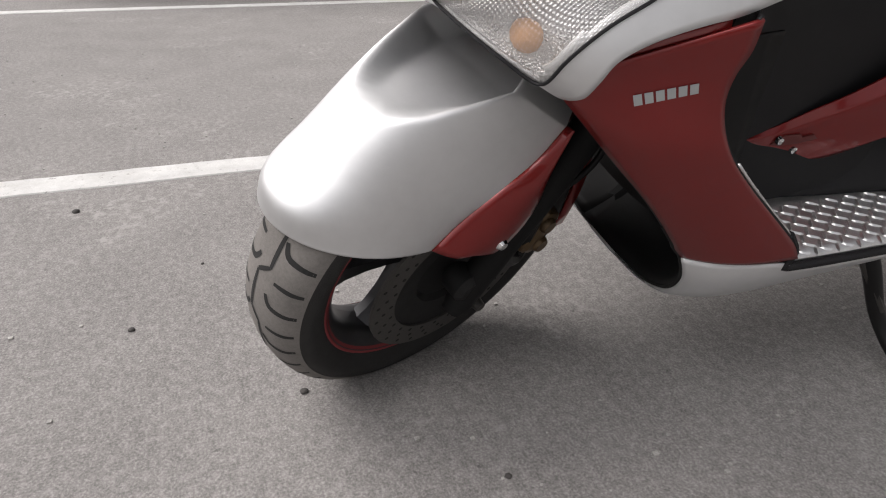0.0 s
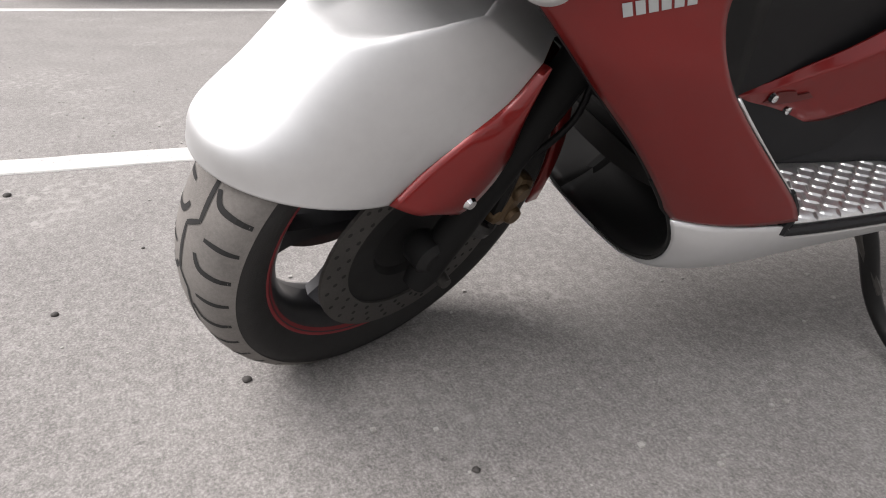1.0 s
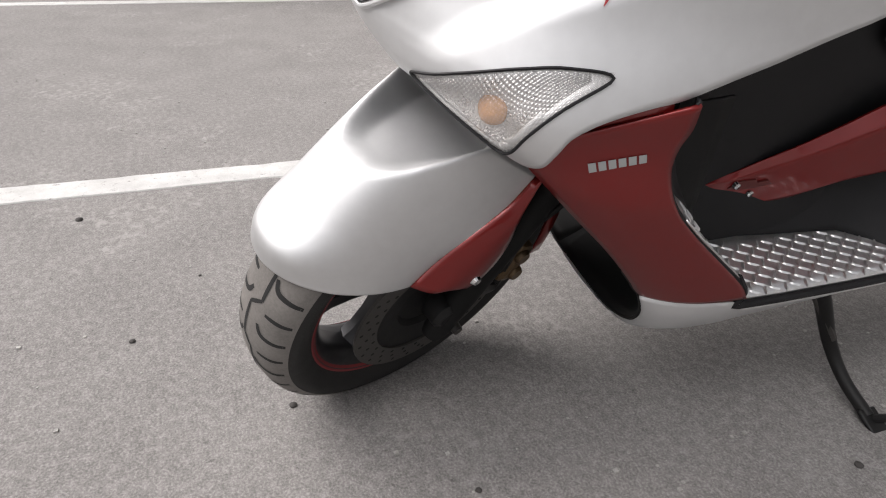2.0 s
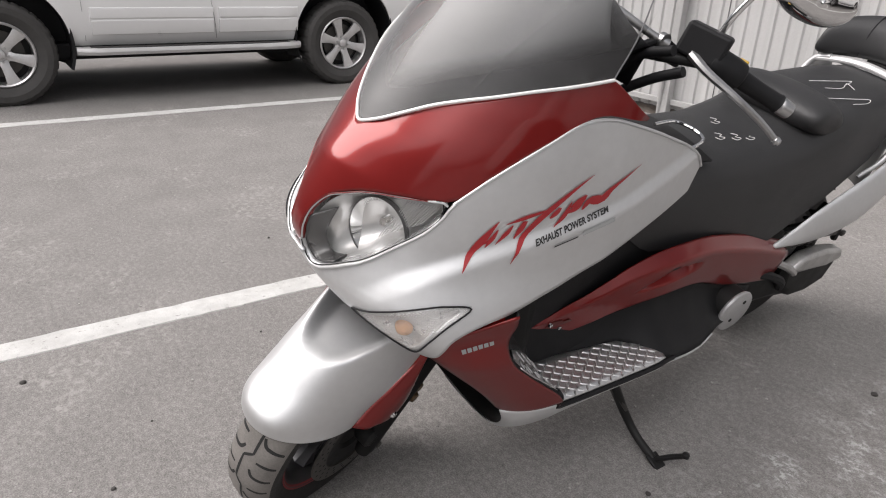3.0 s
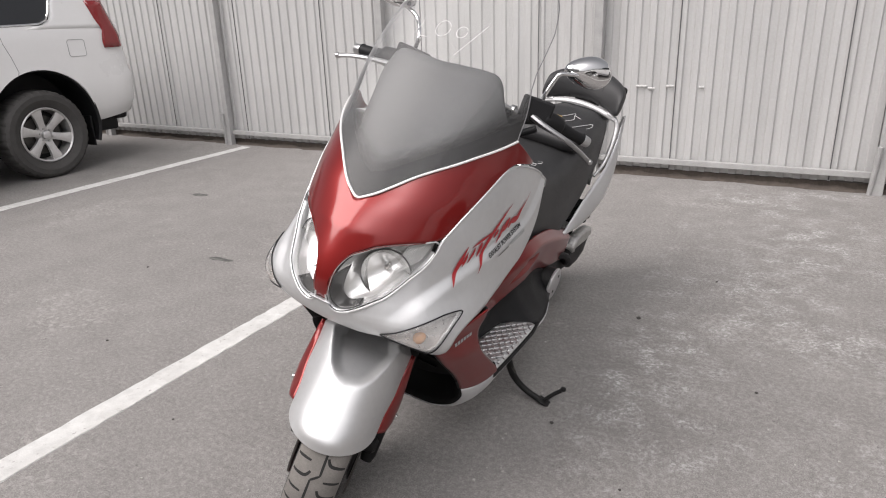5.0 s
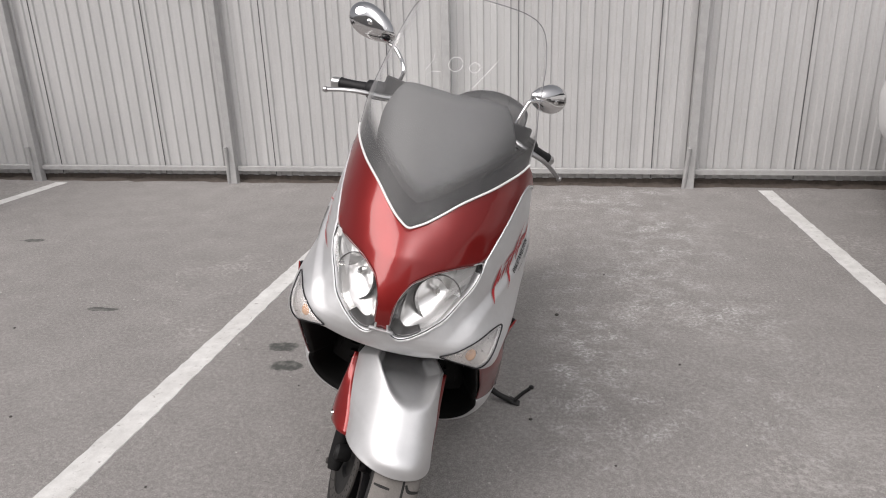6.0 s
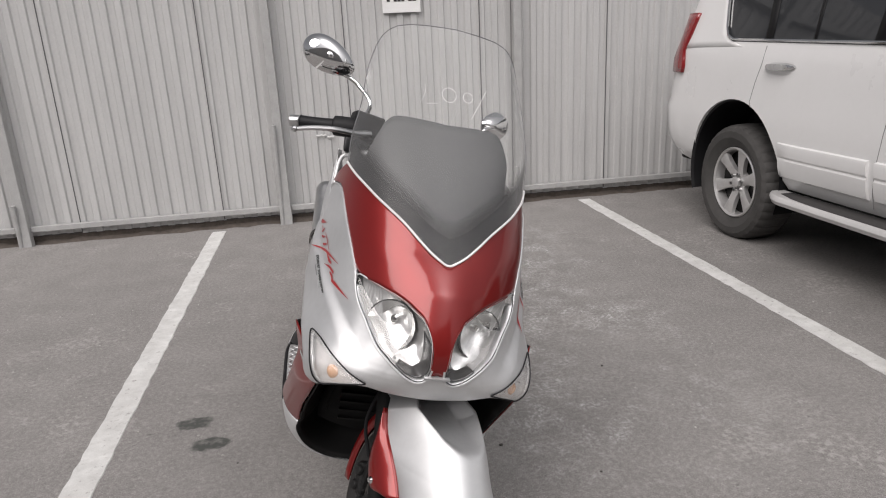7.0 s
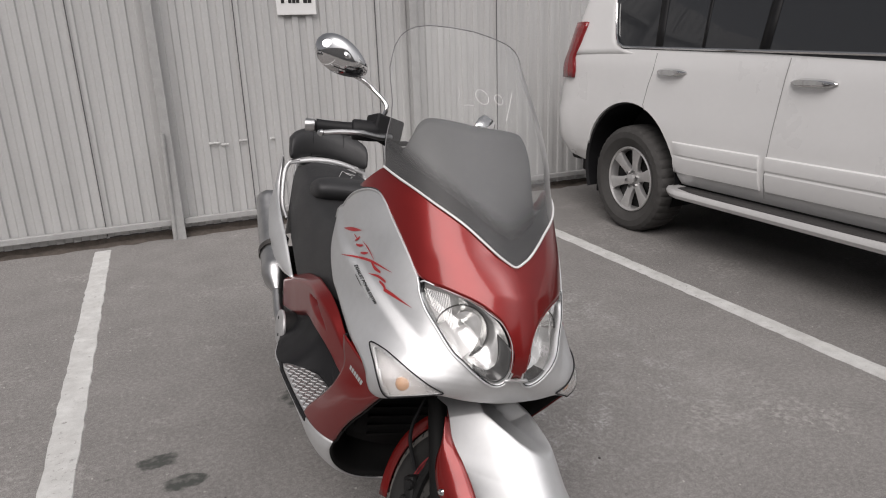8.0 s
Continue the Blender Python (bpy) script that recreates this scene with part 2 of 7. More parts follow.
def asphalt():
    m = material("worn_pale_asphalt", (0.2, 0.19, 0.18), 0.86)
    v = coords(m)
    large = noise_at(m, v, 0.55, 5, 0.6)
    mid = noise_at(m, v, 4.5, 6, 0.65)
    grain = noise_at(m, v, 240, 6, 0.8)
    base = ramp(m, large, [(0.3, (0.140, 0.132, 0.126)), (0.7, (0.255, 0.243, 0.233))])
    base = mixed(m, 0.55, base, ramp(m, mid, [(0.30, (0.120, 0.114, 0.109)), (0.70, (0.262, 0.252, 0.241))]))
    base = mixed(m, 0.44, base, ramp(m, grain, [(0.38, (0.05, 0.047, 0.045)), (0.50, (0.195, 0.186, 0.178)), (0.64, (0.46, 0.44, 0.42))]))
    coarse = noise_at(m, v, 60, 3, 0.7)
    base = mixed(m, 0.20, base, ramp(m, coarse, [(0.38, (0.075, 0.071, 0.068)), (0.50, (0.20, 0.191, 0.184)), (0.64, (0.40, 0.383, 0.37))]))
    # pale stone chips in the binder
    chips = node(m, "ShaderNodeTexVoronoi", Scale=130.0)
    link(m, v, chips.inputs["Vector"])
    chip = ramp(m, chips.outputs["Distance"], [(0.06, (1, 1, 1)), (0.13, (0, 0, 0))])
    rare = ramp(m, noise_at(m, v, 23, 2), [(0.55, (0, 0, 0)), (0.66, (1, 1, 1))])
    base = mixed(m, mixed(m, 1.0, chip, rare, "MULTIPLY"), base, (0.42, 0.41, 0.39))
    # whitish salt bloom on the strip beside the scooter
    g = m.node_tree.nodes.new("ShaderNodeSeparateXYZ")
    link(m, v, g.inputs[0])
    band = node(m, "ShaderNodeMapRange", From_Min=0.50, From_Max=0.80)
    band.interpolation_type = "SMOOTHSTEP"
    link(m, g.outputs["X"], band.inputs["Value"])
    off = node(m, "ShaderNodeMapRange", From_Min=1.95, From_Max=1.35)
    off.interpolation_type = "SMOOTHSTEP"
    link(m, g.outputs["X"], off.inputs["Value"])
    near = node(m, "ShaderNodeMapRange", From_Min=0.8, From_Max=1.6)
    near.interpolation_type = "SMOOTHSTEP"
    link(m, g.outputs["Y"], near.inputs["Value"])
    speck = ramp(m, noise_at(m, v, 62, 4, 0.75), [(0.49, (0.10, 0.10, 0.10)), (0.56, (1, 1, 1))])
    cloud = ramp(m, noise_at(m, v, 7, 7, 0.72), [(0.46, (0, 0, 0)), (0.63, (0.95, 0.95, 0.95))])
    salt = mixed(m, 1.0, speck, cloud, "MULTIPLY")
    patch = ramp(m, noise_at(m, v, 1.9, 4), [(0.42, (0.15, 0.15, 0.15)), (0.60, (1, 1, 1))])
    f = mixed(m, 1.0, mixed(m, 1.0, salt, patch, "MULTIPLY"), band.outputs[0], "MULTIPLY")
    f = mixed(m, 1.0, mixed(m, 1.0, f, off.outputs[0], "MULTIPLY"), near.outputs[0], "MULTIPLY")
    base = mixed(m, f, base, (0.52, 0.515, 0.505))
    # oil stains on the bay
    for cx, cy, rx, ry in ((-0.50, 1.87, 0.10, 0.062), (-0.41, 1.70, 0.105, 0.062), (-1.62, 2.16, 0.13, 0.035), (0.10, 2.1, 0.16, 0.12), (-2.9, 3.2, 0.12, 0.05)):
        off_set = node(m, "ShaderNodeMapping")
        off_set.vector_type = "POINT"
        off_set.inputs["Location"].default_value = (-cx / rx, -cy / ry, 0)
        off_set.inputs["Scale"].default_value = (1 / rx, 1 / ry, 1)
        link(m, v, off_set.inputs["Vector"])
        warp = mixed(m, 1.0, off_set.outputs[0], mixed(m, 1.0, off_set.outputs[0], mixed(m, 1.0, node_color(m, v, 19), (0.5, 0.5, 0.5), "SUBTRACT"), "ADD"))
        ln = m.node_tree.nodes.new("ShaderNodeVectorMath")
        ln.operation = "LENGTH"
        link(m, warp, ln.inputs[0])
        spot = ramp(m, ln.outputs["Value"], [(0.62, (1, 1, 1)), (0.80, (0, 0, 0))])
        base = mixed(m, mixed(m, 1.0, spot, ramp(m, noise_at(m, v, 30, 5), [(0.35, (0.4, 0.4, 0.4)), (0.52, (1, 1, 1))]), "MULTIPLY"), base, (0.055, 0.058, 0.053))
    # scuffed and worn patches with their own ragged outline
    scuff = ramp(m, noise_at(m, v, 1.3, 9, 0.7), [(0.54, (0, 0, 0)), (0.60, (1, 1, 1))])
    fleck = ramp(m, noise_at(m, v, 34, 5, 0.75), [(0.50, (0, 0, 0)), (0.60, (0.75, 0.75, 0.75))])
    base = mixed(m, mixed(m, 1.0, scuff, fleck, "MULTIPLY"), base, (0.33, 0.315, 0.30))
    pit = ramp(m, noise_at(m, v, 48, 4, 0.7), [(0.30, (0.7, 0.7, 0.7)), (0.37, (0, 0, 0))])
    base = mixed(m, pit, base, (0.075, 0.071, 0.068))
    link(m, base, shader(m).inputs["Base Color"])
    h = mixed(m, 0.5, mixed(m, 0.4, grain, noise_at(m, v, 48, 4, 0.7)), mid)
    bumped(m, h, 0.45, 0.005)
    return m


def node_color(m, v, scale):
    n = node(m, "ShaderNodeTexNoise", Scale=float(scale), Detail=4.0)
    link(m, v, n.inputs["Vector"])
    return n.outputs["Color"]


ASPHALT = asphalt()

# ---- building helpers ----
def part(name, bm, mat, parent=None, label="", smooth=True, bevel=0.0, thick=0.0, sharp=40):
    """Link a bmesh as one mesh object, under a thing or a part where one is given."""
    me = bpy.data.meshes.new(name)
    bmesh.ops.recalc_face_normals(bm, faces=bm.faces)
    bm.to_mesh(me)
    bm.free()
    me.materials.append(mat)
    ob = new(name, me)
    if smooth:
        me.shade_smooth()
        me.set_sharp_from_angle(angle=radians(sharp))
    if thick:
        s = ob.modifiers.new("thickness", "SOLIDIFY")
        s.thickness, s.offset = thick, -1.0
    if bevel:
        b = ob.modifiers.new("edges", "BEVEL")
        b.width, b.segments, b.limit_method, b.angle_limit = bevel, 2, "ANGLE", radians(35)
    if parent is not None:
        ob.parent = parent
    if label:
        tagged(ob, label)
    return ob


def box(bm, lo, hi, m=None):
    v = [bm.verts.new((x, y, z)) for x in (lo[0], hi[0]) for y in (lo[1], hi[1]) for z in (lo[2], hi[2])]
    for f in ((0, 1, 3, 2), (4, 6, 7, 5), (0, 4, 5, 1), (2, 3, 7, 6), (0, 2, 6, 4), (1, 5, 7, 3)):
        bm.faces.new([v[i] for i in f])
    if m is not None:
        bmesh.ops.transform(bm, matrix=m, verts=v)
    return bm


def boxed(lo, hi, m=None):
    return box(bmesh.new(), lo, hi, m)


def grid_surface(rows, bm=None, close_u=False, close_v=False, caps=False):
    """Quads over rows of points."""
    bm = bm or bmesh.new()
    vs = [[bm.verts.new(p) for p in r] for r in rows]
    nr, nc = len(vs), len(vs[0])
    for i in range(nr if close_u else nr - 1):
        for j in range(nc if close_v else nc - 1):
            q = [vs[i][j], vs[(i + 1) % nr][j], vs[(i + 1) % nr][(j + 1) % nc], vs[i][(j + 1) % nc]]
            bm.faces.new(q)
    if caps:
        for r in (vs[0], vs[-1]):
            if len(r) > 2:
                bm.faces.new(r)
    return bm


def curve_at(pts, t):
    """A smooth curve through points at t from 0 to 1 (Catmull-Rom)."""
    n = len(pts) - 1
    t = min(max(t, 0.0), 1.0) * n
    i = min(int(t), n - 1)
    f = t - i
    p = [Vector(pts[min(max(i + k, 0), n)]) for k in (-1, 0, 1, 2)]
    if i == 0:
        p[0] = 2 * p[1] - p[2]
    if i == n - 1:
        p[3] = 2 * p[2] - p[1]
    return 0.5 * (2 * p[1] + (p[2] - p[0]) * f + (2 * p[0] - 5 * p[1] + 4 * p[2] - p[3]) * f * f + (3 * p[1] - p[0] - 3 * p[2] + p[3]) * f ** 3)


def smooth_line(pts, n):
    return [curve_at(pts, k / (n - 1)) for k in range(n)]


def lerp1(table, v):
    """Smooth value from rows of (key, value)."""
    if v <= table[0][0]:
        return table[0][1]
    for (a, x), (b, y) in zip(table, table[1:]):
        if v <= b:
            f = (v - a) / (b - a)
            return x + (y - x) * f
    return table[-1][1]


def tube(pts, radius, n=10, steps=0, bm=None, flat=1.0):
    """A round bar along a line; radius may be a list."""
    bm = bm or bmesh.new()
    pts = smooth_line(pts, steps) if steps else [Vector(p) for p in pts]
    rs = radius if isinstance(radius, (list, tuple)) else [radius] * len(pts)
    if len(rs) != len(pts):
        rs = [rs[0] + (rs[-1] - rs[0]) * k / (len(pts) - 1) for k in range(len(pts))] if len(rs) == 2 else [curve_at([(r, 0, 0) for r in rs], k / (len(pts) - 1))[0] for k in range(len(pts))]
    rows = []
    side = None
    for k, p in enumerate(pts):
        d = (pts[min(k + 1, len(pts) - 1)] - pts[max(k - 1, 0)]).normalized()
        if side is None:
            side = d.orthogonal().normalized()
        side = (side - d * side.dot(d)).normalized()
        up = d.cross(side)
        rows.append([p + (side * math.cos(a) + up * math.sin(a) * flat) * rs[k] for a in (2 * math.pi * j / n for j in range(n))])
    return grid_surface(rows, bm, close_v=True, caps=True)


def lathe(profile, n=32, axis="X", bm=None, m=None):
    """Turn (radius, along) points round an axis through the origin."""
    bm = bm or bmesh.new()
    rows = []
    for r, a in profile:
        row = []
        for k in range(n):
            c, s = math.cos(2 * math.pi * k / n) * r, math.sin(2 * math.pi * k / n) * r
            row.append({"X": (a, c, s), "Y": (c, a, s), "Z": (c, s, a)}[axis])
        rows.append(row)
    before = set(bm.verts)
    grid_surface(rows, bm, close_v=True)
    if m is not None:
        bmesh.ops.transform(bm, matrix=m, verts=[v for v in bm.verts if v not in before])
    return bm


def prism(outline, lo, hi, axis="X", bm=None, m=None):
    """A plate of any outline: (a, b) points, from lo to hi along the axis."""
    bm = bm or bmesh.new()
    put = {"X": lambda a, b, t: (t, a, b), "Y": lambda a, b, t: (a, t, b), "Z": lambda a, b, t: (a, b, t)}[axis]
    one = [bm.verts.new(put(a, b, lo)) for a, b in outline]
    two = [bm.verts.new(put(a, b, hi)) for a, b in outline]
    bm.faces.new(one)
    bm.faces.new(two[::-1])
    for k in range(len(one)):
        j = (k + 1) % len(one)
        bm.faces.new((one[k], two[k], two[j], one[j]))
    if m is not None:
        bmesh.ops.transform(bm, matrix=m, verts=one + two)
    return bm


def thing(name, label, category, at, group="", kind=""):
    """An Empty at the base of a thing, that its parts hang from."""
    e = new(name)
    e.matrix_world = at
    e.empty_display_size = 0.1
    return tagged(e, label, category, group, kind)


def round_outline(cx, cy, r, n=20):
    return [(cx + r * math.cos(2 * math.pi * k / n), cy + r * math.sin(2 * math.pi * k / n)) for k in range(n)]

# ---- the ground, its markings and the fence ----
FENCE_Y = 5.03
bm = bmesh.new()
grid_surface([[(x, y, 0) for y in (-400, -40, -6, 0, 6, 40, 400)] for x in (-400, -40, -6, 0, 6, 40, 400)], bm)
ground = tagged(part("ground", bm, ASPHALT, smooth=False), "pale grey worn asphalt of a car park", "ground", kind="structure")


def marking(x0, x1, y0, y1):
    """A painted bay line with slightly ragged edges, 4 mm thick."""
    bm = bmesh.new()
    rng = random.Random(int(x0 * 100))
    n = int((y1 - y0) / 0.05)
    rows = []
    for k in range(n + 1):
        y = y0 + (y1 - y0) * k / n
        a, b = x0 + rng.uniform(-0.004, 0.004), x1 + rng.uniform(-0.004, 0.004)
        rows.append([(a, y, 0.0005), (a + 0.003, y, 0.004), (b - 0.003, y, 0.004), (b, y, 0.0005)])
    grid_surface(rows, bm)
    ob = part("bay_line", bm, LINE, smooth=False)
    return tagged(ob, "worn white painted parking bay line on asphalt", "road marking", "bay lines", kind="structure")


marking(-4.09, -3.97, -1.6, 4.905)
marking(-0.868, -0.756, -1.6, 4.9)
marking(2.257, 2.362, -1.6, 4.905)

SEAM = material("seam_shadow_grey", (0.09, 0.09, 0.09), 0.8)
fence = thing("fence", "tall light grey corrugated sheet metal fence with square posts", "fence", pose(0, FENCE_Y, 0), kind="structure")
SHEET_W, RIBS = 1.105, 10


def corrugated_sheet(top=2.55, bottom=0.065):
    """One profiled sheet: flats and shallow trapezoid ribs."""
    pitch = SHEET_W / RIBS
    xs = []
    for k in range(RIBS):
        x = k * pitch
        xs += [(x, 0.0), (x + pitch * 0.36, 0.0), (x + pitch * 0.44, 0.015), (x + pitch * 0.88, 0.015), (x + pitch * 0.96, 0.0)]
    xs.append((SHEET_W + 0.012, 0.0))
    bm = bmesh.new()
    grid_surface([[(x, d, z) for z in (bottom, 0.6, 1.2, 1.8, top)] for x, d in xs], bm)
    return bm


first = None
rng = random.Random(4)
for k in range(-4, 8):
    x = -1.88 + SHEET_W * k
    if first is None:
        first = part("panel", corrugated_sheet(), FENCE, fence, smooth=False, thick=0.0015)
        ob = first
    else:
        ob = new("panel", first.data)
        ob.parent = fence
        s = ob.modifiers.new("thickness", "SOLIDIFY")
        s.thickness, s.offset = 0.0015, -1.0
    ob.location = (x, 0.004 * (k % 2) + rng.uniform(0, 0.003), rng.uniform(-0.006, 0.006))
    ob.rotation_euler = (0, radians(rng.uniform(-0.15, 0.15)), 0)

for k in range(-4, 8):
    part("seam", boxed((-1.883 + SHEET_W * k, -0.0035, 0.07), (-1.876 + SHEET_W * k, 0.001, 2.55)), SEAM, fence, smooth=False)

for x in (-8.31, -6.31, -4.31, -2.27, -0.26, 1.735, 3.74, 5.74, 7.74):
    post = part("post", boxed((-0.034, -0.085, -0.02), (0.034, -0.02, 2.6)), FENCE_POST, fence, smooth=False, bevel=0.005)
    post.location = (x, 0, 0)
    stub = part("post_stub", tube([(-0.046, -0.075, -0.01), (-0.03, -0.105, 0.82 if x == -0.26 else 0.34)], 0.018, 10), FENCE_POST, fence)
    stub.location = (x, 0, 0)
for z0, z1 in ((0.108, 0.152), (2.1, 2.15)):
    for a in (-8.31, -6.31, -4.31, -2.27, -0.26, 1.735, 3.74, 5.74):
        b = a + 2.0
        rail = part("rail", boxed((a + 0.036, -0.05, z0), (b - 0.036, -0.012, z1)), FENCE_POST, fence, smooth=False, bevel=0.004)
part("plinth", boxed((-8.3, 0.02, 0.0), (7.8, 0.10, 0.055)), DIRT, fence, "dark soil and rubble under the fence", smooth=False)

# a crease knocked into the sheets, with the paint rubbed pale along it
SCUFF = worn("rubbed_paint", (0.60, 0.60, 0.59), 0.5, scale=60, spread=0.2)
for x, w, z in ((0.035, 0.085, 0.700), (0.125, 0.055, 0.684), (0.262, 0.060, 0.704), (0.500, 0.035, 0.700)):
    rows = [[(x + w * k / 8, -0.004 - 0.004 * math.sin(math.pi * k / 8) * f, z + 0.003 * math.sin(k * 1.9) + 0.010 * (f - 1)) for f in (0, 1, 2)] for k in range(9)]
    part("dent", grid_surface(rows), SCUFF, fence, "rubbed dent in the sheet", thick=0.003)

# strip of soil and litter at the foot of the fence
bm = bmesh.new()
rng = random.Random(8)
rows = []
for k in range(161):
    x = -8.3 + k * 0.1
    rows.append([(x, FENCE_Y - 0.03 + rng.uniform(-0.03, 0.02), 0.0005), (x, FENCE_Y + 0.03, 0.022 + rng.uniform(-0.01, 0.018)), (x, FENCE_Y + 0.3, 0.03)])
grid_surface(rows, bm)
tagged(part("soil_strip", bm, DIRT), "dark damp soil along the foot of the fence", "soil", kind="stuff")

# plain wall that closes the yard behind
wall_south = part("wall_south", boxed((-60.0, -18.4, -0.02), (13.5, -18.0, 10.4)), WALL, smooth=False)
tagged(wall_south, "plain grey rendered wall closing the yard", "wall", kind="structure")

# ---- the parked cars ----
SIDE = [(0.40, 0.84), (0.46, 0.885), (0.56, 0.915), (0.70, 0.932), (0.82, 0.934), (0.98, 0.925), (1.14, 0.915), (1.22, 0.908), (1.30, 0.885)]
PLAN = [(-3.78, 0.55), (-3.70, 0.72), (-3.5, 0.88), (-3.2, 0.965), (-2.6, 1.0), (0.35, 1.0), (0.62, 0.992), (0.80, 0.982), (0.91, 0.945), (0.97, 0.875), (1.0, 0.70)]


def side_x(y, z):
    return lerp1(SIDE, z) * lerp1(PLAN, y)


def belt(y):
    return lerp1([(-3.78, 0.95), (-3.5, 1.06), (-2.3, 1.17), (-1.9, 1.245), (0.2, 1.30), (1.0, 1.32)], y)


def fixed_mesh(ob):
    """Bake an object's modifiers into its mesh."""
    bpy.context.view_layer.update()
    deps = bpy.context.evaluated_depsgraph_get()
    me = bpy.data.meshes.new_from_object(ob.evaluated_get(deps))
    ob.modifiers.clear()
    ob.data = me


def suv_body(car):
    ys = [-3.78, -3.74, -3.66, -3.5, -3.3, -3.0, -2.6, -2.2, -1.8, -1.4, -1.0, -0.6, -0.2, 0.2, 0.45, 0.62, 0.72, 0.80, 0.86, 0.91, 0.945, 0.97, 0.987, 1.0]
    rows = []
    for y in ys:
        top = belt(y)
        low = 0.42 if y < 0.55 else 0.42 + 0.05 * min(1, (y - 0.55) / 0.4)
        half = []
        for k in range(15):
            z = low + (top - low) * k / 14
            back = -0.05 * max(0, z - 0.95) / 0.4 if y > 0.8 else 0
            step = 0.012 if y > 0.75 and 0.55 < z < 0.84 else 0
            half.append((lerp1(SIDE, 0.40 + (z - low) / (top - low) * 0.90) * lerp1(PLAN, y) + step, y + back + step, z))
        half = [(x, yy + 0.10 * max(0.0, yy - 0.6), z) for x, yy, z in half]
        rows.append(half + [(-x, yy, z) for x, yy, z in half[::-1]])
    bm = grid_surface(rows, close_v=True, caps=True)
    body = part("body", bm, WHITE_PAINT, car, sharp=30)
    cutters = []
    for yc, r in ((0.02, 0.50), (-2.79, 0.49)):
        cut = part("cutter", prism(round_outline(yc, 0.435, r, 56), -1.2, 1.2, "X"), WHITE_PAINT, car, smooth=False)
        mod = body.modifiers.new("arch", "BOOLEAN")
        mod.operation, mod.object, mod.solver = "DIFFERENCE", cut, "EXACT"
        cutters.append(cut)
    fixed_mesh(body)
    body.data.materials.clear()
    body.data.materials.append(WHITE_PAINT)
    for cut in cutters:
        bpy.data.objects.remove(cut)
    for yc in (0.02, -2.79):
        for s in (1, -1):
            bmk = bmesh.new()
            rows = []
            for xx, r in ((0.915, 0.508), (0.90, 0.488), (0.55, 0.485), (0.55, 0.0)):
                rows.append([(s * xx, yc + r * math.sin(a), 0.435 + r * math.cos(a)) for a in (radians(-112 + 224 * k / 28) for k in range(29))])
            grid_surface(rows, bmk)
            part("wheel_arch_liner", bmk, BLACK_PLASTIC, car, "black plastic wheel arch liner")
    part("underbody", boxed((-0.72, -3.5, 0.30), (0.72, 0.85, 0.43)), BLACK_PLASTIC, car, smooth=False, bevel=0.02)
    return body


def greenhouse_ring(z):
    f = lerp1([(1.28, 0.0), (1.62, 0.62), (1.76, 0.88), (1.83, 1.0)], z)
    front = lerp1([(1.20, -2.35), (1.28, -2.15), (1.70, -1.32), (1.83, -1.05)], z)
    back = lerp1([(1.28, 0.915), (1.62, 0.85), (1.76, 0.80), (1.83, 0.74)], z)
    half = lerp1([(1.24, 0.895), (1.28, 0.883), (1.60, 0.800), (1.74, 0.752), (1.80, 0.70), (1.83, 0.62)], z)
    return front, back, half


def ring_points(z, grow=0.0):
    f, b, h = greenhouse_ring(z)
    f, b, h = f - grow, b + grow, h + grow
    pts = []
    for k in range(9):
        a = radians(90 * k / 8)
        pts.append((h - 0.22 + 0.22 * math.cos(a) ** 0.8 if k < 8 else h - 0.22, b - 0.20 + 0.20 * math.sin(a) ** 0.8, z))
    side = [(h, f + (b - 0.2 - f) * k / 11, z) for k in range(12)]
    fwd = [(h * (1 - k / 4.0), f - 0.16 * (k / 4.0), z) for k in range(1, 5)]
    right = side + pts[1:]
    right = [(fwd[3][0], fwd[3][1], z)] + fwd[2::-1] + right
    left = [(-x, y, zz) for x, y, zz in right[::-1]]
    return right + left[:-1]


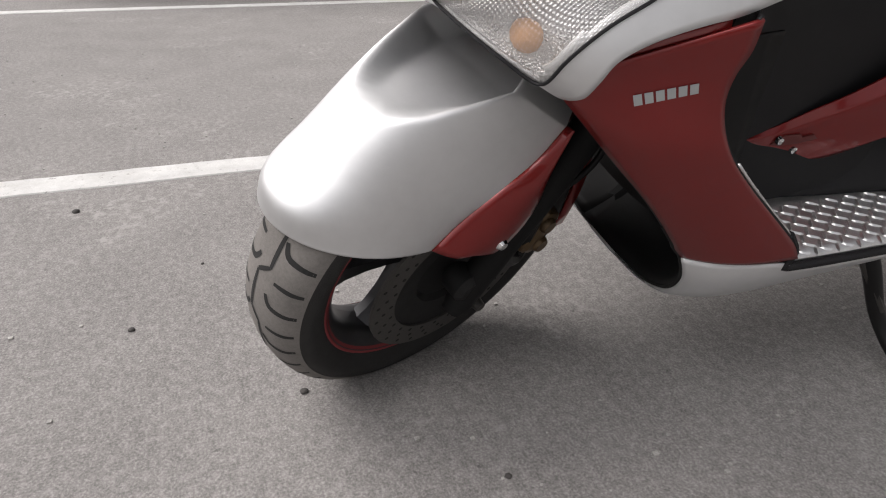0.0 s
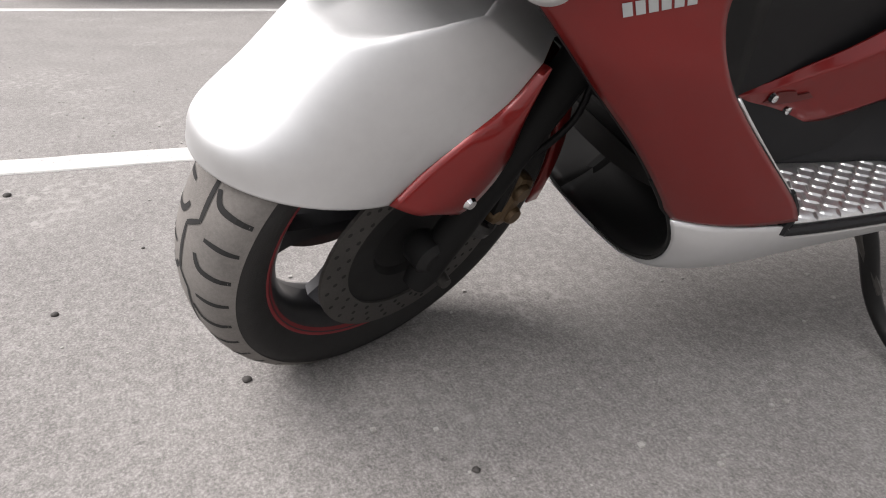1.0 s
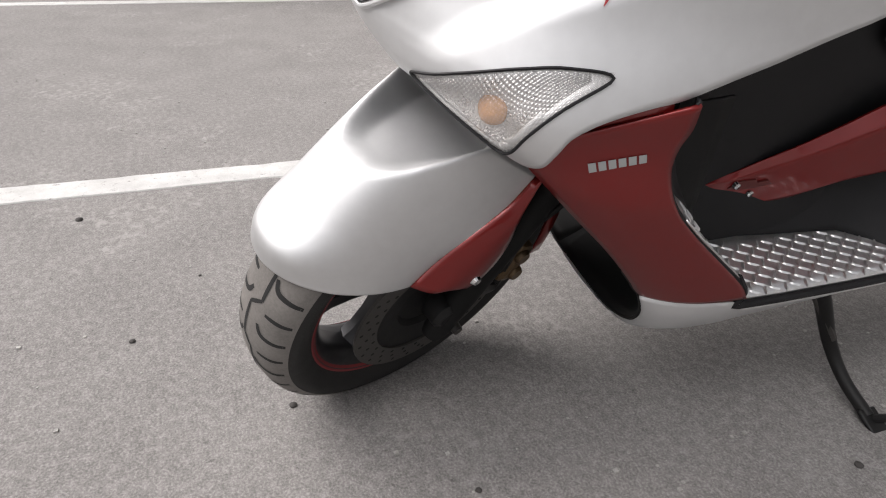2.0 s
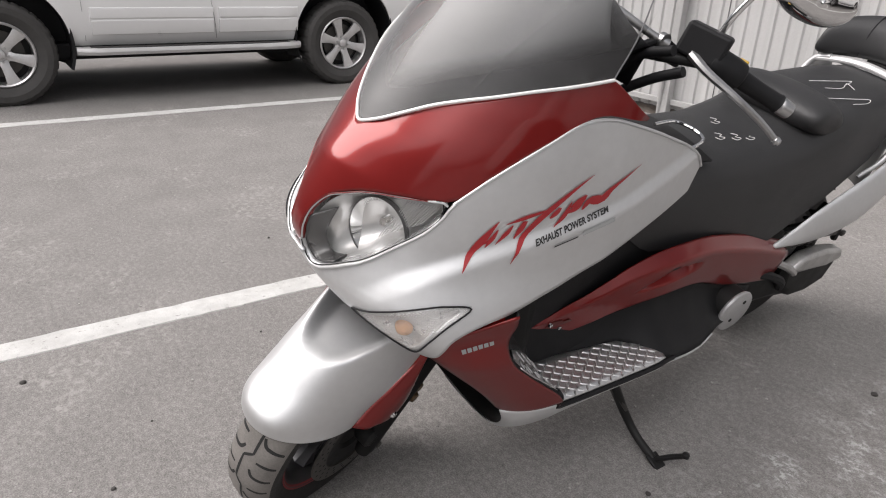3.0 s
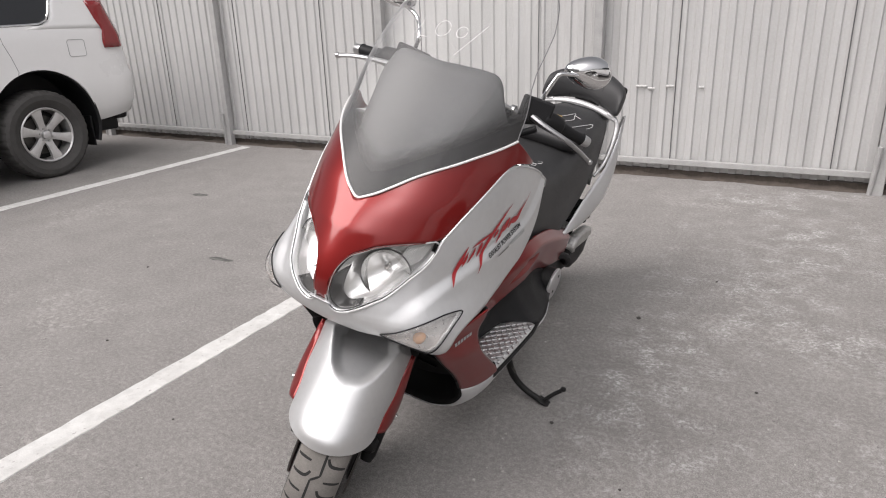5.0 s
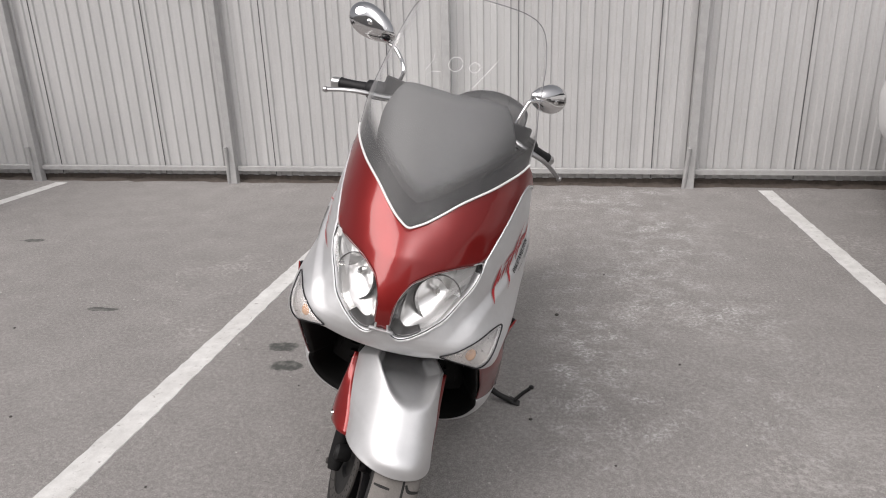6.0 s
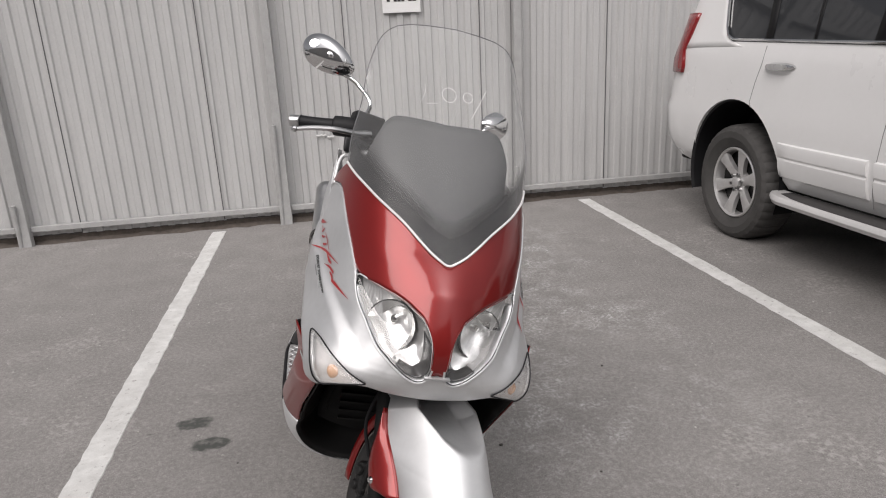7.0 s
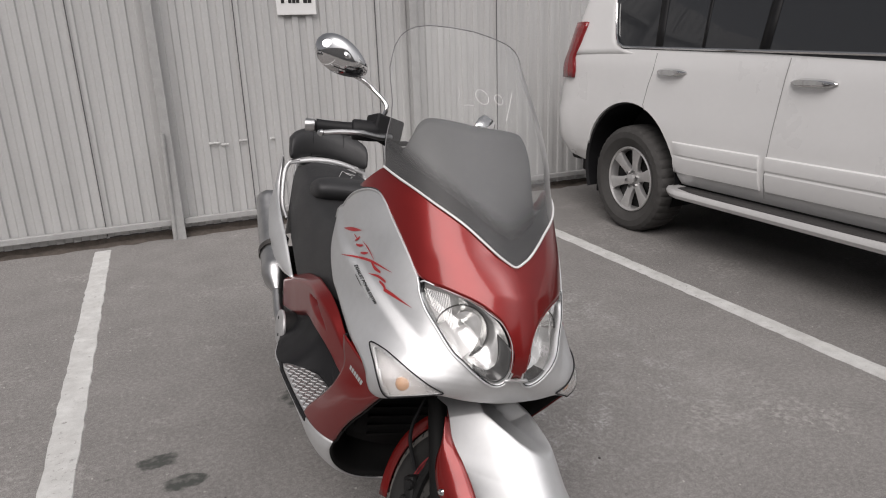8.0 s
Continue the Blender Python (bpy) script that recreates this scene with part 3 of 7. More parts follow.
def suv_wheel(car, x, y):
    s = 1 if x > 0 else -1
    hub = new("wheel")
    hub.parent = car
    hub.location = (x, y, 0.378)
    n = 144
    rows = []
    prof = [(0.232, 0.085), (0.262, 0.108), (0.305, 0.130), (0.348, 0.130), (0.374, 0.112), (0.386, 0.09), (0.390, 0.04), (0.390, -0.04), (0.386, -0.09), (0.36, -0.125), (0.30, -0.13), (0.23, -0.09)]
    for j, (r, a) in enumerate(prof):
        row = []
        for k in range(n):
            rr = r - (0.007 if 4 <= j <= 8 and k % 4 == 0 else 0) - (0.004 if j == 3 and k % 4 == 0 else 0)
            rr = min(rr, 0.392)
            t = 2 * math.pi * k / n
            zz = rr * math.sin(t)
            row.append((s * a, rr * math.cos(t), max(zz, -0.377)))
        rows.append(row)
    part("tyre", grid_surface(rows, close_v=True), CAR_TYRE, hub, "black worn rubber tyre", sharp=25)
    bm = lathe([(0.236, 0.078), (0.240, 0.098), (0.232, 0.104), (0.222, 0.096), (0.215, 0.03), (0.21, -0.09)], 48)
    if s < 0:
        bmesh.ops.scale(bm, vec=(-1, 1, 1), verts=bm.verts)
    for k in range(6):
        a = 2 * math.pi * k / 6 + 0.26
        m = pose(0, 0, 0, math.degrees(a), 0, 0)
        rows = []
        for r, w, o, d in ((0.05, 0.034, 0.066, 0.03), (0.10, 0.030, 0.078, 0.035), (0.16, 0.036, 0.088, 0.035), (0.205, 0.046, 0.092, 0.03), (0.226, 0.052, 0.092, 0.03)):
            rows.append([m @ Vector(p) for p in ((s * (o - d), -w, r), (s * (o - 0.006), -w, r), (s * o, -w * 0.6, r), (s * o, w * 0.6, r), (s * (o - 0.006), w, r), (s * (o - d), w, r))])
        grid_surface(rows, bm)
    part("rim", bm, ALLOY, hub, "six-spoke silver alloy rim", sharp=35)
    cap = lathe([(0.0, 0.095), (0.028, 0.094), (0.036, 0.088), (0.04, 0.06), (0.075, 0.058), (0.082, 0.03)], 24)
    if s < 0:
        bmesh.ops.scale(cap, vec=(-1, 1, 1), verts=cap.verts)
    part("hub_cap", cap, ALLOY, hub)
    None
    for k in range(6):
        a = 2 * math.pi * (k + 0.5) / 6 + 0.26
        bm = lathe([(0.0, 0.078), (0.009, 0.078), (0.011, 0.055)], 6)
        nut = part("wheel_nut", bm, STEEL, hub)
        nut.location = (0 if s > 0 else -0.14, 0.058 * math.cos(a), 0.058 * math.sin(a))
    back = lathe([(0.0, 0.0), (0.17, 0.0), (0.17, 0.012), (0.0, 0.012)], 32)
    part("brake_disc", back, DULL_STEEL, hub)
    drum = lathe([(0.0, -0.02), (0.225, -0.02), (0.225, -0.03), (0.0, -0.03)], 32)
    part("brake_shield", drum, BLACK_METAL, hub)


def rear_x(y, z):
    """Half width of the tail at a height, body and pillar blended."""
    def pillar(zz):
        f, b, h = greenhouse_ring(zz)
        if y <= b - 0.2:
            return h + 0.008
        q = min(1.0, (y - b + 0.2) / 0.208) ** 1.25
        return h - 0.22 + 0.228 * max(0.0, 1 - q * q) ** 0.4
    if z <= 1.22:
        return side_x(y, z)
    if z >= 1.32:
        return pillar(z)
    k = (z - 1.22) / 0.10
    return side_x(y, 1.22) * (1 - k) + pillar(1.32) * k


def groove_line(car, pts, name="door_gap"):
    """A dark shut line, a hair proud of the sheet metal."""
    part(name, tube([Vector(p) for p in pts], 0.0020, 5), SHUT_LINE, car)


def suv(at, label):
    car = thing("parked_car", label, "car", at, "parked cars")
    suv_body(car)
    glass = grid_surface([ring_points(z) for z in (1.20, 1.28, 1.40, 1.52, 1.64, 1.74, 1.80)], close_v=True)
    part("window_glass", glass, CAR_GLASS, car, "dark tinted side windows")
    roof = grid_surface([ring_points(z, 0.006) for z in (1.745, 1.78, 1.81, 1.83)], close_v=True, caps=True)
    part("roof", roof, WHITE_PAINT, car)
    for s in (1, -1):
        # rear pillar
        rows = []
        for k in range(13):
            z = 1.265 + 0.50 * k / 12
            f, b, h = greenhouse_ring(z)
            y0 = lerp1([(1.265, 0.02), (1.295, 0.06), (1.305, 0.17), (1.33, 0.235), (1.40, 0.275), (1.62, 0.36), (1.72, 0.36), (1.735, 0.2), (1.78, -0.2)], z)
            row = []
            for j in range(8):
                y = y0 + (b - 0.2 - y0) * j / 7
                row.append((s * (h + 0.008), y, z))
            for j in range(1, 8):
                a = radians(80 * j / 7)
                row.append((s * (h - 0.22 + 0.228 * math.cos(a) ** 0.8), b - 0.2 + 0.208 * math.sin(a) ** 0.8, z))
            rows.append(row)
        part("rear_pillar", grid_surface(rows), WHITE_PAINT, car, thick=0.004, sharp=50)
        # bright strip under the windows and up the rear pillar
        strip = [(s * (greenhouse_ring(belt(y) + 0.012)[2] + 0.006), y, belt(y) + 0.012) for y in [-1.95 + 0.1 * k for k in range(21)]]
        strip += [(s * (greenhouse_ring(z)[2] + 0.012), y, z) for y, z in ((0.15, 1.315), (0.215, 1.34), (0.26, 1.40), (0.30, 1.50), (0.345, 1.62))]
        part("window_trim", tube(strip, 0.009, 6), CHROME, car, "bright metal window trim")
        for y, lean in ((-0.22, 0.16), (-1.08, 0.0)):
            rows = [[(s * (greenhouse_ring(z)[2] + 0.004), y + d + lean * (z - 1.28), z) for d in (-0.035, 0.035)] for z in (1.28, 1.45, 1.6, 1.72)]
            part("window_pillar", grid_surface(rows), BLACK_PLASTIC, car, thick=0.003)
        rows = [[(s * (greenhouse_ring(z)[2] + 0.003), -0.62 + d + 0.1 * (z - 1.28), z) for d in (-0.012, 0.012)] for z in (1.28, 1.45, 1.6, 1.72)]
        part("window_divider", grid_surface(rows), BLACK_PLASTIC, car, thick=0.003)
        # tail lamp wrapped round the corner
        rows = []
        for k in range(9):
            z = 1.085 + 0.42 * k / 8
            y0 = lerp1([(1.085, 0.715), (1.16, 0.705), (1.24, 0.735), (1.34, 0.690), (1.505, 0.640)], z)
            y1 = lerp1([(1.085, 0.885), (1.2, 0.885), (1.4, 0.83), (1.505, 0.80)], z)
            rows.append([(s * (rear_x(y0 + (y1 - y0) * j / 8, z) + 0.022), y0 + (y1 - y0) * j / 8 + 0.02 * (j / 8) ** 3, z) for j in range(9)])
        part("tail_lamp", grid_surface(rows), TAIL_RED, car, "tall red tail lamp", thick=0.035)
        # door gaps
        groove_line(car, [(s * (side_x(-1.2, z) + 0.0015), -1.19 - 0.12 * max(0.0, z - 0.5), z) for z in (0.46, 0.56, 0.7, 0.85, 1.0, 1.14, 1.245)])
        groove_line(car, [(s * (side_x(y, z) + 0.0015), y, z) for y, z in ((-0.225, 1.27), (-0.215, 1.16), (-0.175, 1.05), (-0.145, 0.93), (-0.160, 0.895))])
        groove_line(car, [(s * (side_x(-2.2, z) + 0.0015), -2.2, z) for z in (0.46, 0.7, 0.95, 1.14)])
        if s > 0:
            groove_line(car, [(side_x(y, z) + 0.002, y, z) for y, z in ((0.36, 1.17), (0.50, 1.17), (0.515, 1.155), (0.515, 1.04), (0.50, 1.025), (0.36, 1.025), (0.345, 1.04), (0.345, 1.155), (0.36, 1.17))], "fuel_flap_gap")
        for y, z in ((-0.39, 1.150), (-1.44, 1.120)):
            rows = []
            for k in range(9):
                a = k / 8
                w = 0.021 * (1 - (2 * a - 1) ** 4) + 0.004
                yy = y - 0.14 + 0.27 * a
                out = side_x(yy, z) + 0.008 + 0.028 * (1 - (2 * a - 1) ** 4)
                rows.append([(s * (out - 0.02), yy, z - w), (s * out, yy, z - w * 0.7), (s * (out + 0.004), yy, z), (s * out, yy, z + w * 0.7), (s * (out - 0.02), yy, z + w)])
            part("door_handle", grid_surface(rows, caps=True), CHROME, car, "chrome pull door handle")
        # side moulding: two lengths, front and rear door, with a step below its upper edge
        for y0, y1 in ((-1.165, -0.46), (-2.15, -1.215)):
            rows = []
            for k in range(15):
                y = y0 + (y1 - y0) * k / 14
                end = min(1.0, (14 - k) / 2.0) if y1 > -0.6 else 1.0
                x = side_x(y, 0.66)
                rows.append([(s * (side_x(y, z) + o * (0.25 + 0.75 * end)), y, z) for z, o in ((0.500, -0.006), (0.508, 0.012), (0.560, 0.015), (0.610, 0.016), (0.622, 0.009), (0.634, 0.017), (0.690, 0.018), (0.706, 0.014), (0.714, -0.006))])
            part("side_moulding", grid_surface(rows, caps=True), WHITE_PAINT, car, sharp=25)
        # running board
        rows = []
        for k in range(25):
            y = -2.28 + 1.83 * k / 24
            end = min(1.0, (k + 0.3) / 2.0, (24.3 - k) / 2.0)
            o = 0.90 + 0.11 * end ** 0.5
            rows.append([(s * 0.84, y, 0.36), (s * 0.86, y, 0.415), (s * (o - 0.012), y, 0.413), (s * o, y, 0.402), (s * (o + 0.004), y, 0.385), (s * (o - 0.008), y, 0.362), (s * 0.86, y, 0.345)])
        board = part("running_board", grid_surface(rows, close_v=True, caps=True), BOARD_PAINT, car, "silver-grey running board with a black tread strip", sharp=35)
        rows = [[(s * 0.865, y, 0.4165), (s * (0.992 - 0.05 * abs(2 * k / 12 - 1) ** 6), y, 0.417)] for k, y in enumerate([-2.18 + 1.63 * k / 12 for k in range(13)])]
        part("tread_strip", grid_surface(rows), TREAD_RUBBER, board, thick=0.004)
        for x, y in ((0.80, 0.0), (0.80, -2.79)):
            suv_wheel(car, s * x, y)
        # mud flap behind the rear wheel
        part("mud_flap", boxed((s * 0.72 - 0.12, 0.46, 0.20), (s * 0.72 + 0.14, 0.475, 0.48)), BLACK_PLASTIC, car, smooth=False, bevel=0.004)
    bm = boxed((-0.78, 0.80, 0.40), (0.78, 0.93, 0.50))
    part("bumper_underside", bm, BLACK_PLASTIC, car, smooth=False, bevel=0.03)
    part("tow_bar", tube([(-0.45, 0.86, 0.36), (-0.45, 0.98, 0.38)], 0.022), BLACK_METAL, car)
    return car


TREAD_RUBBER = worn("running_board_rubber", (0.045, 0.043, 0.042), 0.85, spread=0.25, scale=9)
BOARD_PAINT = worn("running_board_paint", (0.52, 0.515, 0.51), 0.38, 0.0, 0.4, spread=0.08, scale=6)
SHUT_LINE = material("shut_line", (0.26, 0.26, 0.26), 0.7)
CAR_TYRE = worn("car_tyre_rubber", (0.050, 0.048, 0.046), 0.75, scale=18, spread=0.35, bump=0.3, bump_scale=400)
ALLOY = worn("alloy_wheel", (0.60, 0.595, 0.59), 0.36, 0.7, scale=12, spread=0.15)
suv(pose(-5.59, 3.20, 0), "white off-road car with alloy wheels parked tail to the fence")
suv(pose(3.72, 3.50, 0), "white off-road estate car with red tail lamps parked beside the bay")

# ---- the scooter: x to its left, y backwards from the front axle, z up ----
scooter = thing("scooter", "silver and red maxi scooter leaning on its side stand", "scooter", pose(0.132, 0.812, 0, 0, 14.0, 0))
NOSE = [(0.55, 0.03), (0.60, -0.03), (0.63, -0.066), (0.66, -0.085), (0.70, -0.091), (0.74, -0.083), (0.78, -0.07), (0.85, -0.035), (0.925, 0.007), (1.07, 0.12), (1.2, 0.235), (1.45, 0.466)]
WIDE = [(0.55, 0.292), (0.62, 0.311), (0.70, 0.314), (0.80, 0.316), (0.90, 0.308), (1.0, 0.287), (1.08, 0.265), (1.2, 0.262), (1.45, 0.25)]
BLUNT = [(0.55, 0.5), (0.605, 0.60), (0.645, 0.90), (0.675, 1.18), (0.70, 1.55), (0.75, 2.2), (0.80, 2.25), (0.90, 2.1), (1.0, 2.1), (1.07, 1.9), (1.14, 1.45), (1.45, 1.2)]


def soft(table, v):
    """The table's value, averaged over a short span, so that no kinks show."""
    return sum(lerp1(table, v + d) for d in (-0.024, -0.012, 0.0, 0.012, 0.024)) / 5


def plain_skin(a, h):
    """The skin before the lamp hollows of the front bodywork; a grows from the nose round to the side."""
    d = a * a
    w = soft(WIDE, h)
    y = soft(NOSE, h) + d
    x = w * math.sqrt(1 - math.exp(-d / (soft(BLUNT, h) * w * w)))
    x *= 1 - 0.5 * max(0.0, min(1.0, (y - 0.35) / 0.5)) ** 1.3
    # a soft ledge along the side panel
    b = abs(a)
    line = 0.72 + (b - 0.30) * 0.41
    k = max(0.0, min(1.0, (line + 0.016 - h) / 0.030))
    grow = max(0.0, min(1.0, (b - 0.14) / 0.14)) * max(0.0, min(1.0, (1.0 - h) / 0.1))
    x += (0.013 * (k * k * (3 - 2 * k)) - 0.008) * grow
    return Vector((x if a >= 0 else -x, y, h))


def fairing_at(a, h):
    """The skin of the front bodywork, a little hollow where the lamps sit."""
    p = plain_skin(a, h)
    dip = lerp1([(0.06, 0.0), (0.13, 1.0), (0.25, 1.0), (0.325, 0.0)], abs(a)) * lerp1([(0.64, 0.0), (0.70, 1.0), (0.86, 1.0), (0.93, 0.0)], h)
    if dip > 0:
        n = (plain_skin(a + 0.004, h) - plain_skin(a - 0.004, h)).cross(plain_skin(a, h + 0.004) - plain_skin(a, h - 0.004)).normalized()
        p = p - n * (0.004 * dip * dip * (3 - 2 * dip)) * (1 if n.y < 0 else -1)
    return p


def fairing(a, h, out=0.0, skin=fairing_at):
    p = skin(a, h)
    if out:
        n = (skin(a + 0.004, h) - skin(a - 0.004, h)).cross(skin(a, h + 0.004) - skin(a, h - 0.004))
        if n.length > 0:
            n.normalize()
            p = p + n * (out if n.dot(Vector((0, -1, 0.1)) + Vector((p.x, 0, 0)) * 4) > 0 else -out)
    return p


def patch(lower, upper, nu, nv, put, bulge=None):
    """Rows of points between two border lines given in the skin's own terms."""
    rows = []
    for i in range(nu + 1):
        lo, hi = curve_at([(*p, 0) for p in lower], i / nu), curve_at([(*p, 0) for p in upper], i / nu)
        row = []
        for j in range(nv + 1):
            q = lo.lerp(hi, j / nv)
            row.append(put(q.x, q.y, bulge(i / nu, j / nv) if bulge else 0.0))
        rows.append(row)
    return rows


def mirrored(bm):
    """Add the other half across x = 0 and weld the middle."""
    g = bmesh.ops.duplicate(bm, geom=bm.verts[:] + bm.edges[:] + bm.faces[:])
    vs = [e for e in g["geom"] if isinstance(e, bmesh.types.BMVert)]
    bmesh.ops.scale(bm, vec=(-1, 1, 1), verts=vs)
    bmesh.ops.reverse_faces(bm, faces=[e for e in g["geom"] if isinstance(e, bmesh.types.BMFace)])
    bmesh.ops.remove_doubles(bm, verts=[v for v in bm.verts if abs(v.co.x) < 0.0015], dist=0.0004)
    return bm


def both_sides(name, rows, mat, label="", parent=None, **kw):
    """The same part on the left and on the right."""
    made = []
    for s in (1, -1):
        bm = grid_surface([[(s * p[0], p[1], p[2]) for p in r] for r in rows])
        made.append(part(name, bm, mat, parent or scooter, label, **kw))
    return made


def border(points, n, out, s=1):
    """A line on the skin through (a, h) points."""
    ps = [curve_at([(*p, 0) for p in points], k / (n - 1)) for k in range(n)]
    return [Vector((s * q.x, q.y, q.z)) for q in (fairing(p.x, p.y, out) for p in ps)]


# silver nose and side panels
top_edge = [(0, 0.698), (0.018, 0.698), (0.024, 0.685), (0.045, 0.676), (0.075, 0.683), (0.105, 0.695), (0.155, 0.715), (0.205, 0.732), (0.252, 0.755), (0.290, 0.780), (0.318, 0.806), (0.332, 0.832), (0.334, 0.858), (0.373, 0.911), (0.418, 0.966), (0.445, 0.999), (0.48, 1.010), (0.534, 1.004), (0.637, 0.973), (0.758, 0.921), (0.815, 0.872)]
low_edge = [(0, 0.621), (0.02, 0.622), (0.045, 0.6245), (0.085, 0.6295), (0.148, 0.637), (0.20, 0.613), (0.225, 0.598), (0.245, 0.592), (0.285, 0.601), (0.33, 0.621), (0.37, 0.641), (0.40, 0.653), (0.43, 0.663), (0.47, 0.674), (0.51, 0.684), (0.56, 0.704), (0.60, 0.722), (0.66, 0.756), (0.72, 0.788), (0.77, 0.807), (0.818, 0.822)]
SIGNAL = [(0.152, 0.6465), (0.234, 0.606), (0.432, 0.699), (0.385, 0.697), (0.335, 0.690), (0.245, 0.670)]


def inside(p, poly):
    hit = False
    for (x0, y0), (x1, y1) in zip(poly, poly[1:] + poly[:1]):
        if (y0 > p[1]) != (y1 > p[1]) and p[0] < (x1 - x0) * (p[1] - y0) / (y1 - y0) + x0:
            hit = not hit
    return hit


def panel_with_hole(lower, upper, nu, nv, hole):
    flat = patch(lower, upper, nu, nv, lambda a, h, o: (a, h))
    bm = grid_surface([[fairing(a, h) for a, h in r] for r in flat])
    bm.faces.ensure_lookup_table()
    gone = []
    for i in range(nu):
        for j in range(nv):
            if all(inside(flat[i + p][j + q], hole) for p in (0, 1) for q in (0, 1)):
                gone.append(bm.faces[i * nv + j])
    bmesh.ops.delete(bm, geom=gone, context="FACES")
    return bm


front_panel = part("front_panel", mirrored(panel_with_hole(low_edge, top_edge, 260, 44, SIGNAL)), SILVER, scooter, "metallic silver nose and side panels", thick=0.004, sharp=60)
edge = border(top_edge[12:], 40, 0.001)
for s in (1, -1):
    part("panel_edge", tube([(s * p.x, p.y, p.z) for p in edge], 0.0028, 6), SILVER, front_panel)

# red hood between the lamps and the screen
hood_low = [(0, 0.702), (0.020, 0.702), (0.026, 0.757), (0.055, 0.803), (0.09, 0.824), (0.14, 0.842), (0.22, 0.853), (0.328, 0.863), (0.370, 0.914), (0.415, 0.969), (0.467, 1.014), (0.566, 1.005)]
hood_top = [(0, 0.921), (0.010, 0.922), (0.03, 0.929), (0.06, 0.941), (0.10, 0.961), (0.15, 0.986), (0.20, 1.005), (0.25, 1.021), (0.31, 1.040), (0.37, 1.055), (0.431, 1.071), (0.57, 1.009)]


def crown(a, h):
    """The hood stands a little proud along its middle."""
    return 0.020 * math.exp(-(a / 0.12) ** 2) * lerp1([(0.69, 0.0), (0.74, 1.0), (0.86, 1.0), (0.94, 0.0)], h)


rows = patch(hood_low, hood_top, 70, 24, lambda a, h, o: fairing(a, h, 0.001 + crown(a, h), plain_skin))
part("hood", mirrored(grid_surface(rows)), RED, scooter, "metallic red hood above the headlights", thick=0.004, sharp=60)
rows = [[(s * x, y, h) for s in (1, 0.5, 0, -0.5, -1)] for x, y, h in ((0.028, -0.093, 0.700), (0.030, -0.099, 0.697), (0.028, -0.098, 0.692))]
part("tongue_trim", grid_surface(rows), SILVER, scooter, thick=0.003)

# bright strip below the screen
trim = border([(-x, y) for x, y in hood_top[-2:0:-1]] + hood_top[:-1], 70, 0.005)
part("screen_trim", tube(trim, 0.0029, 8), TRIM, scooter, "thin bright trim round the foot of the screen")

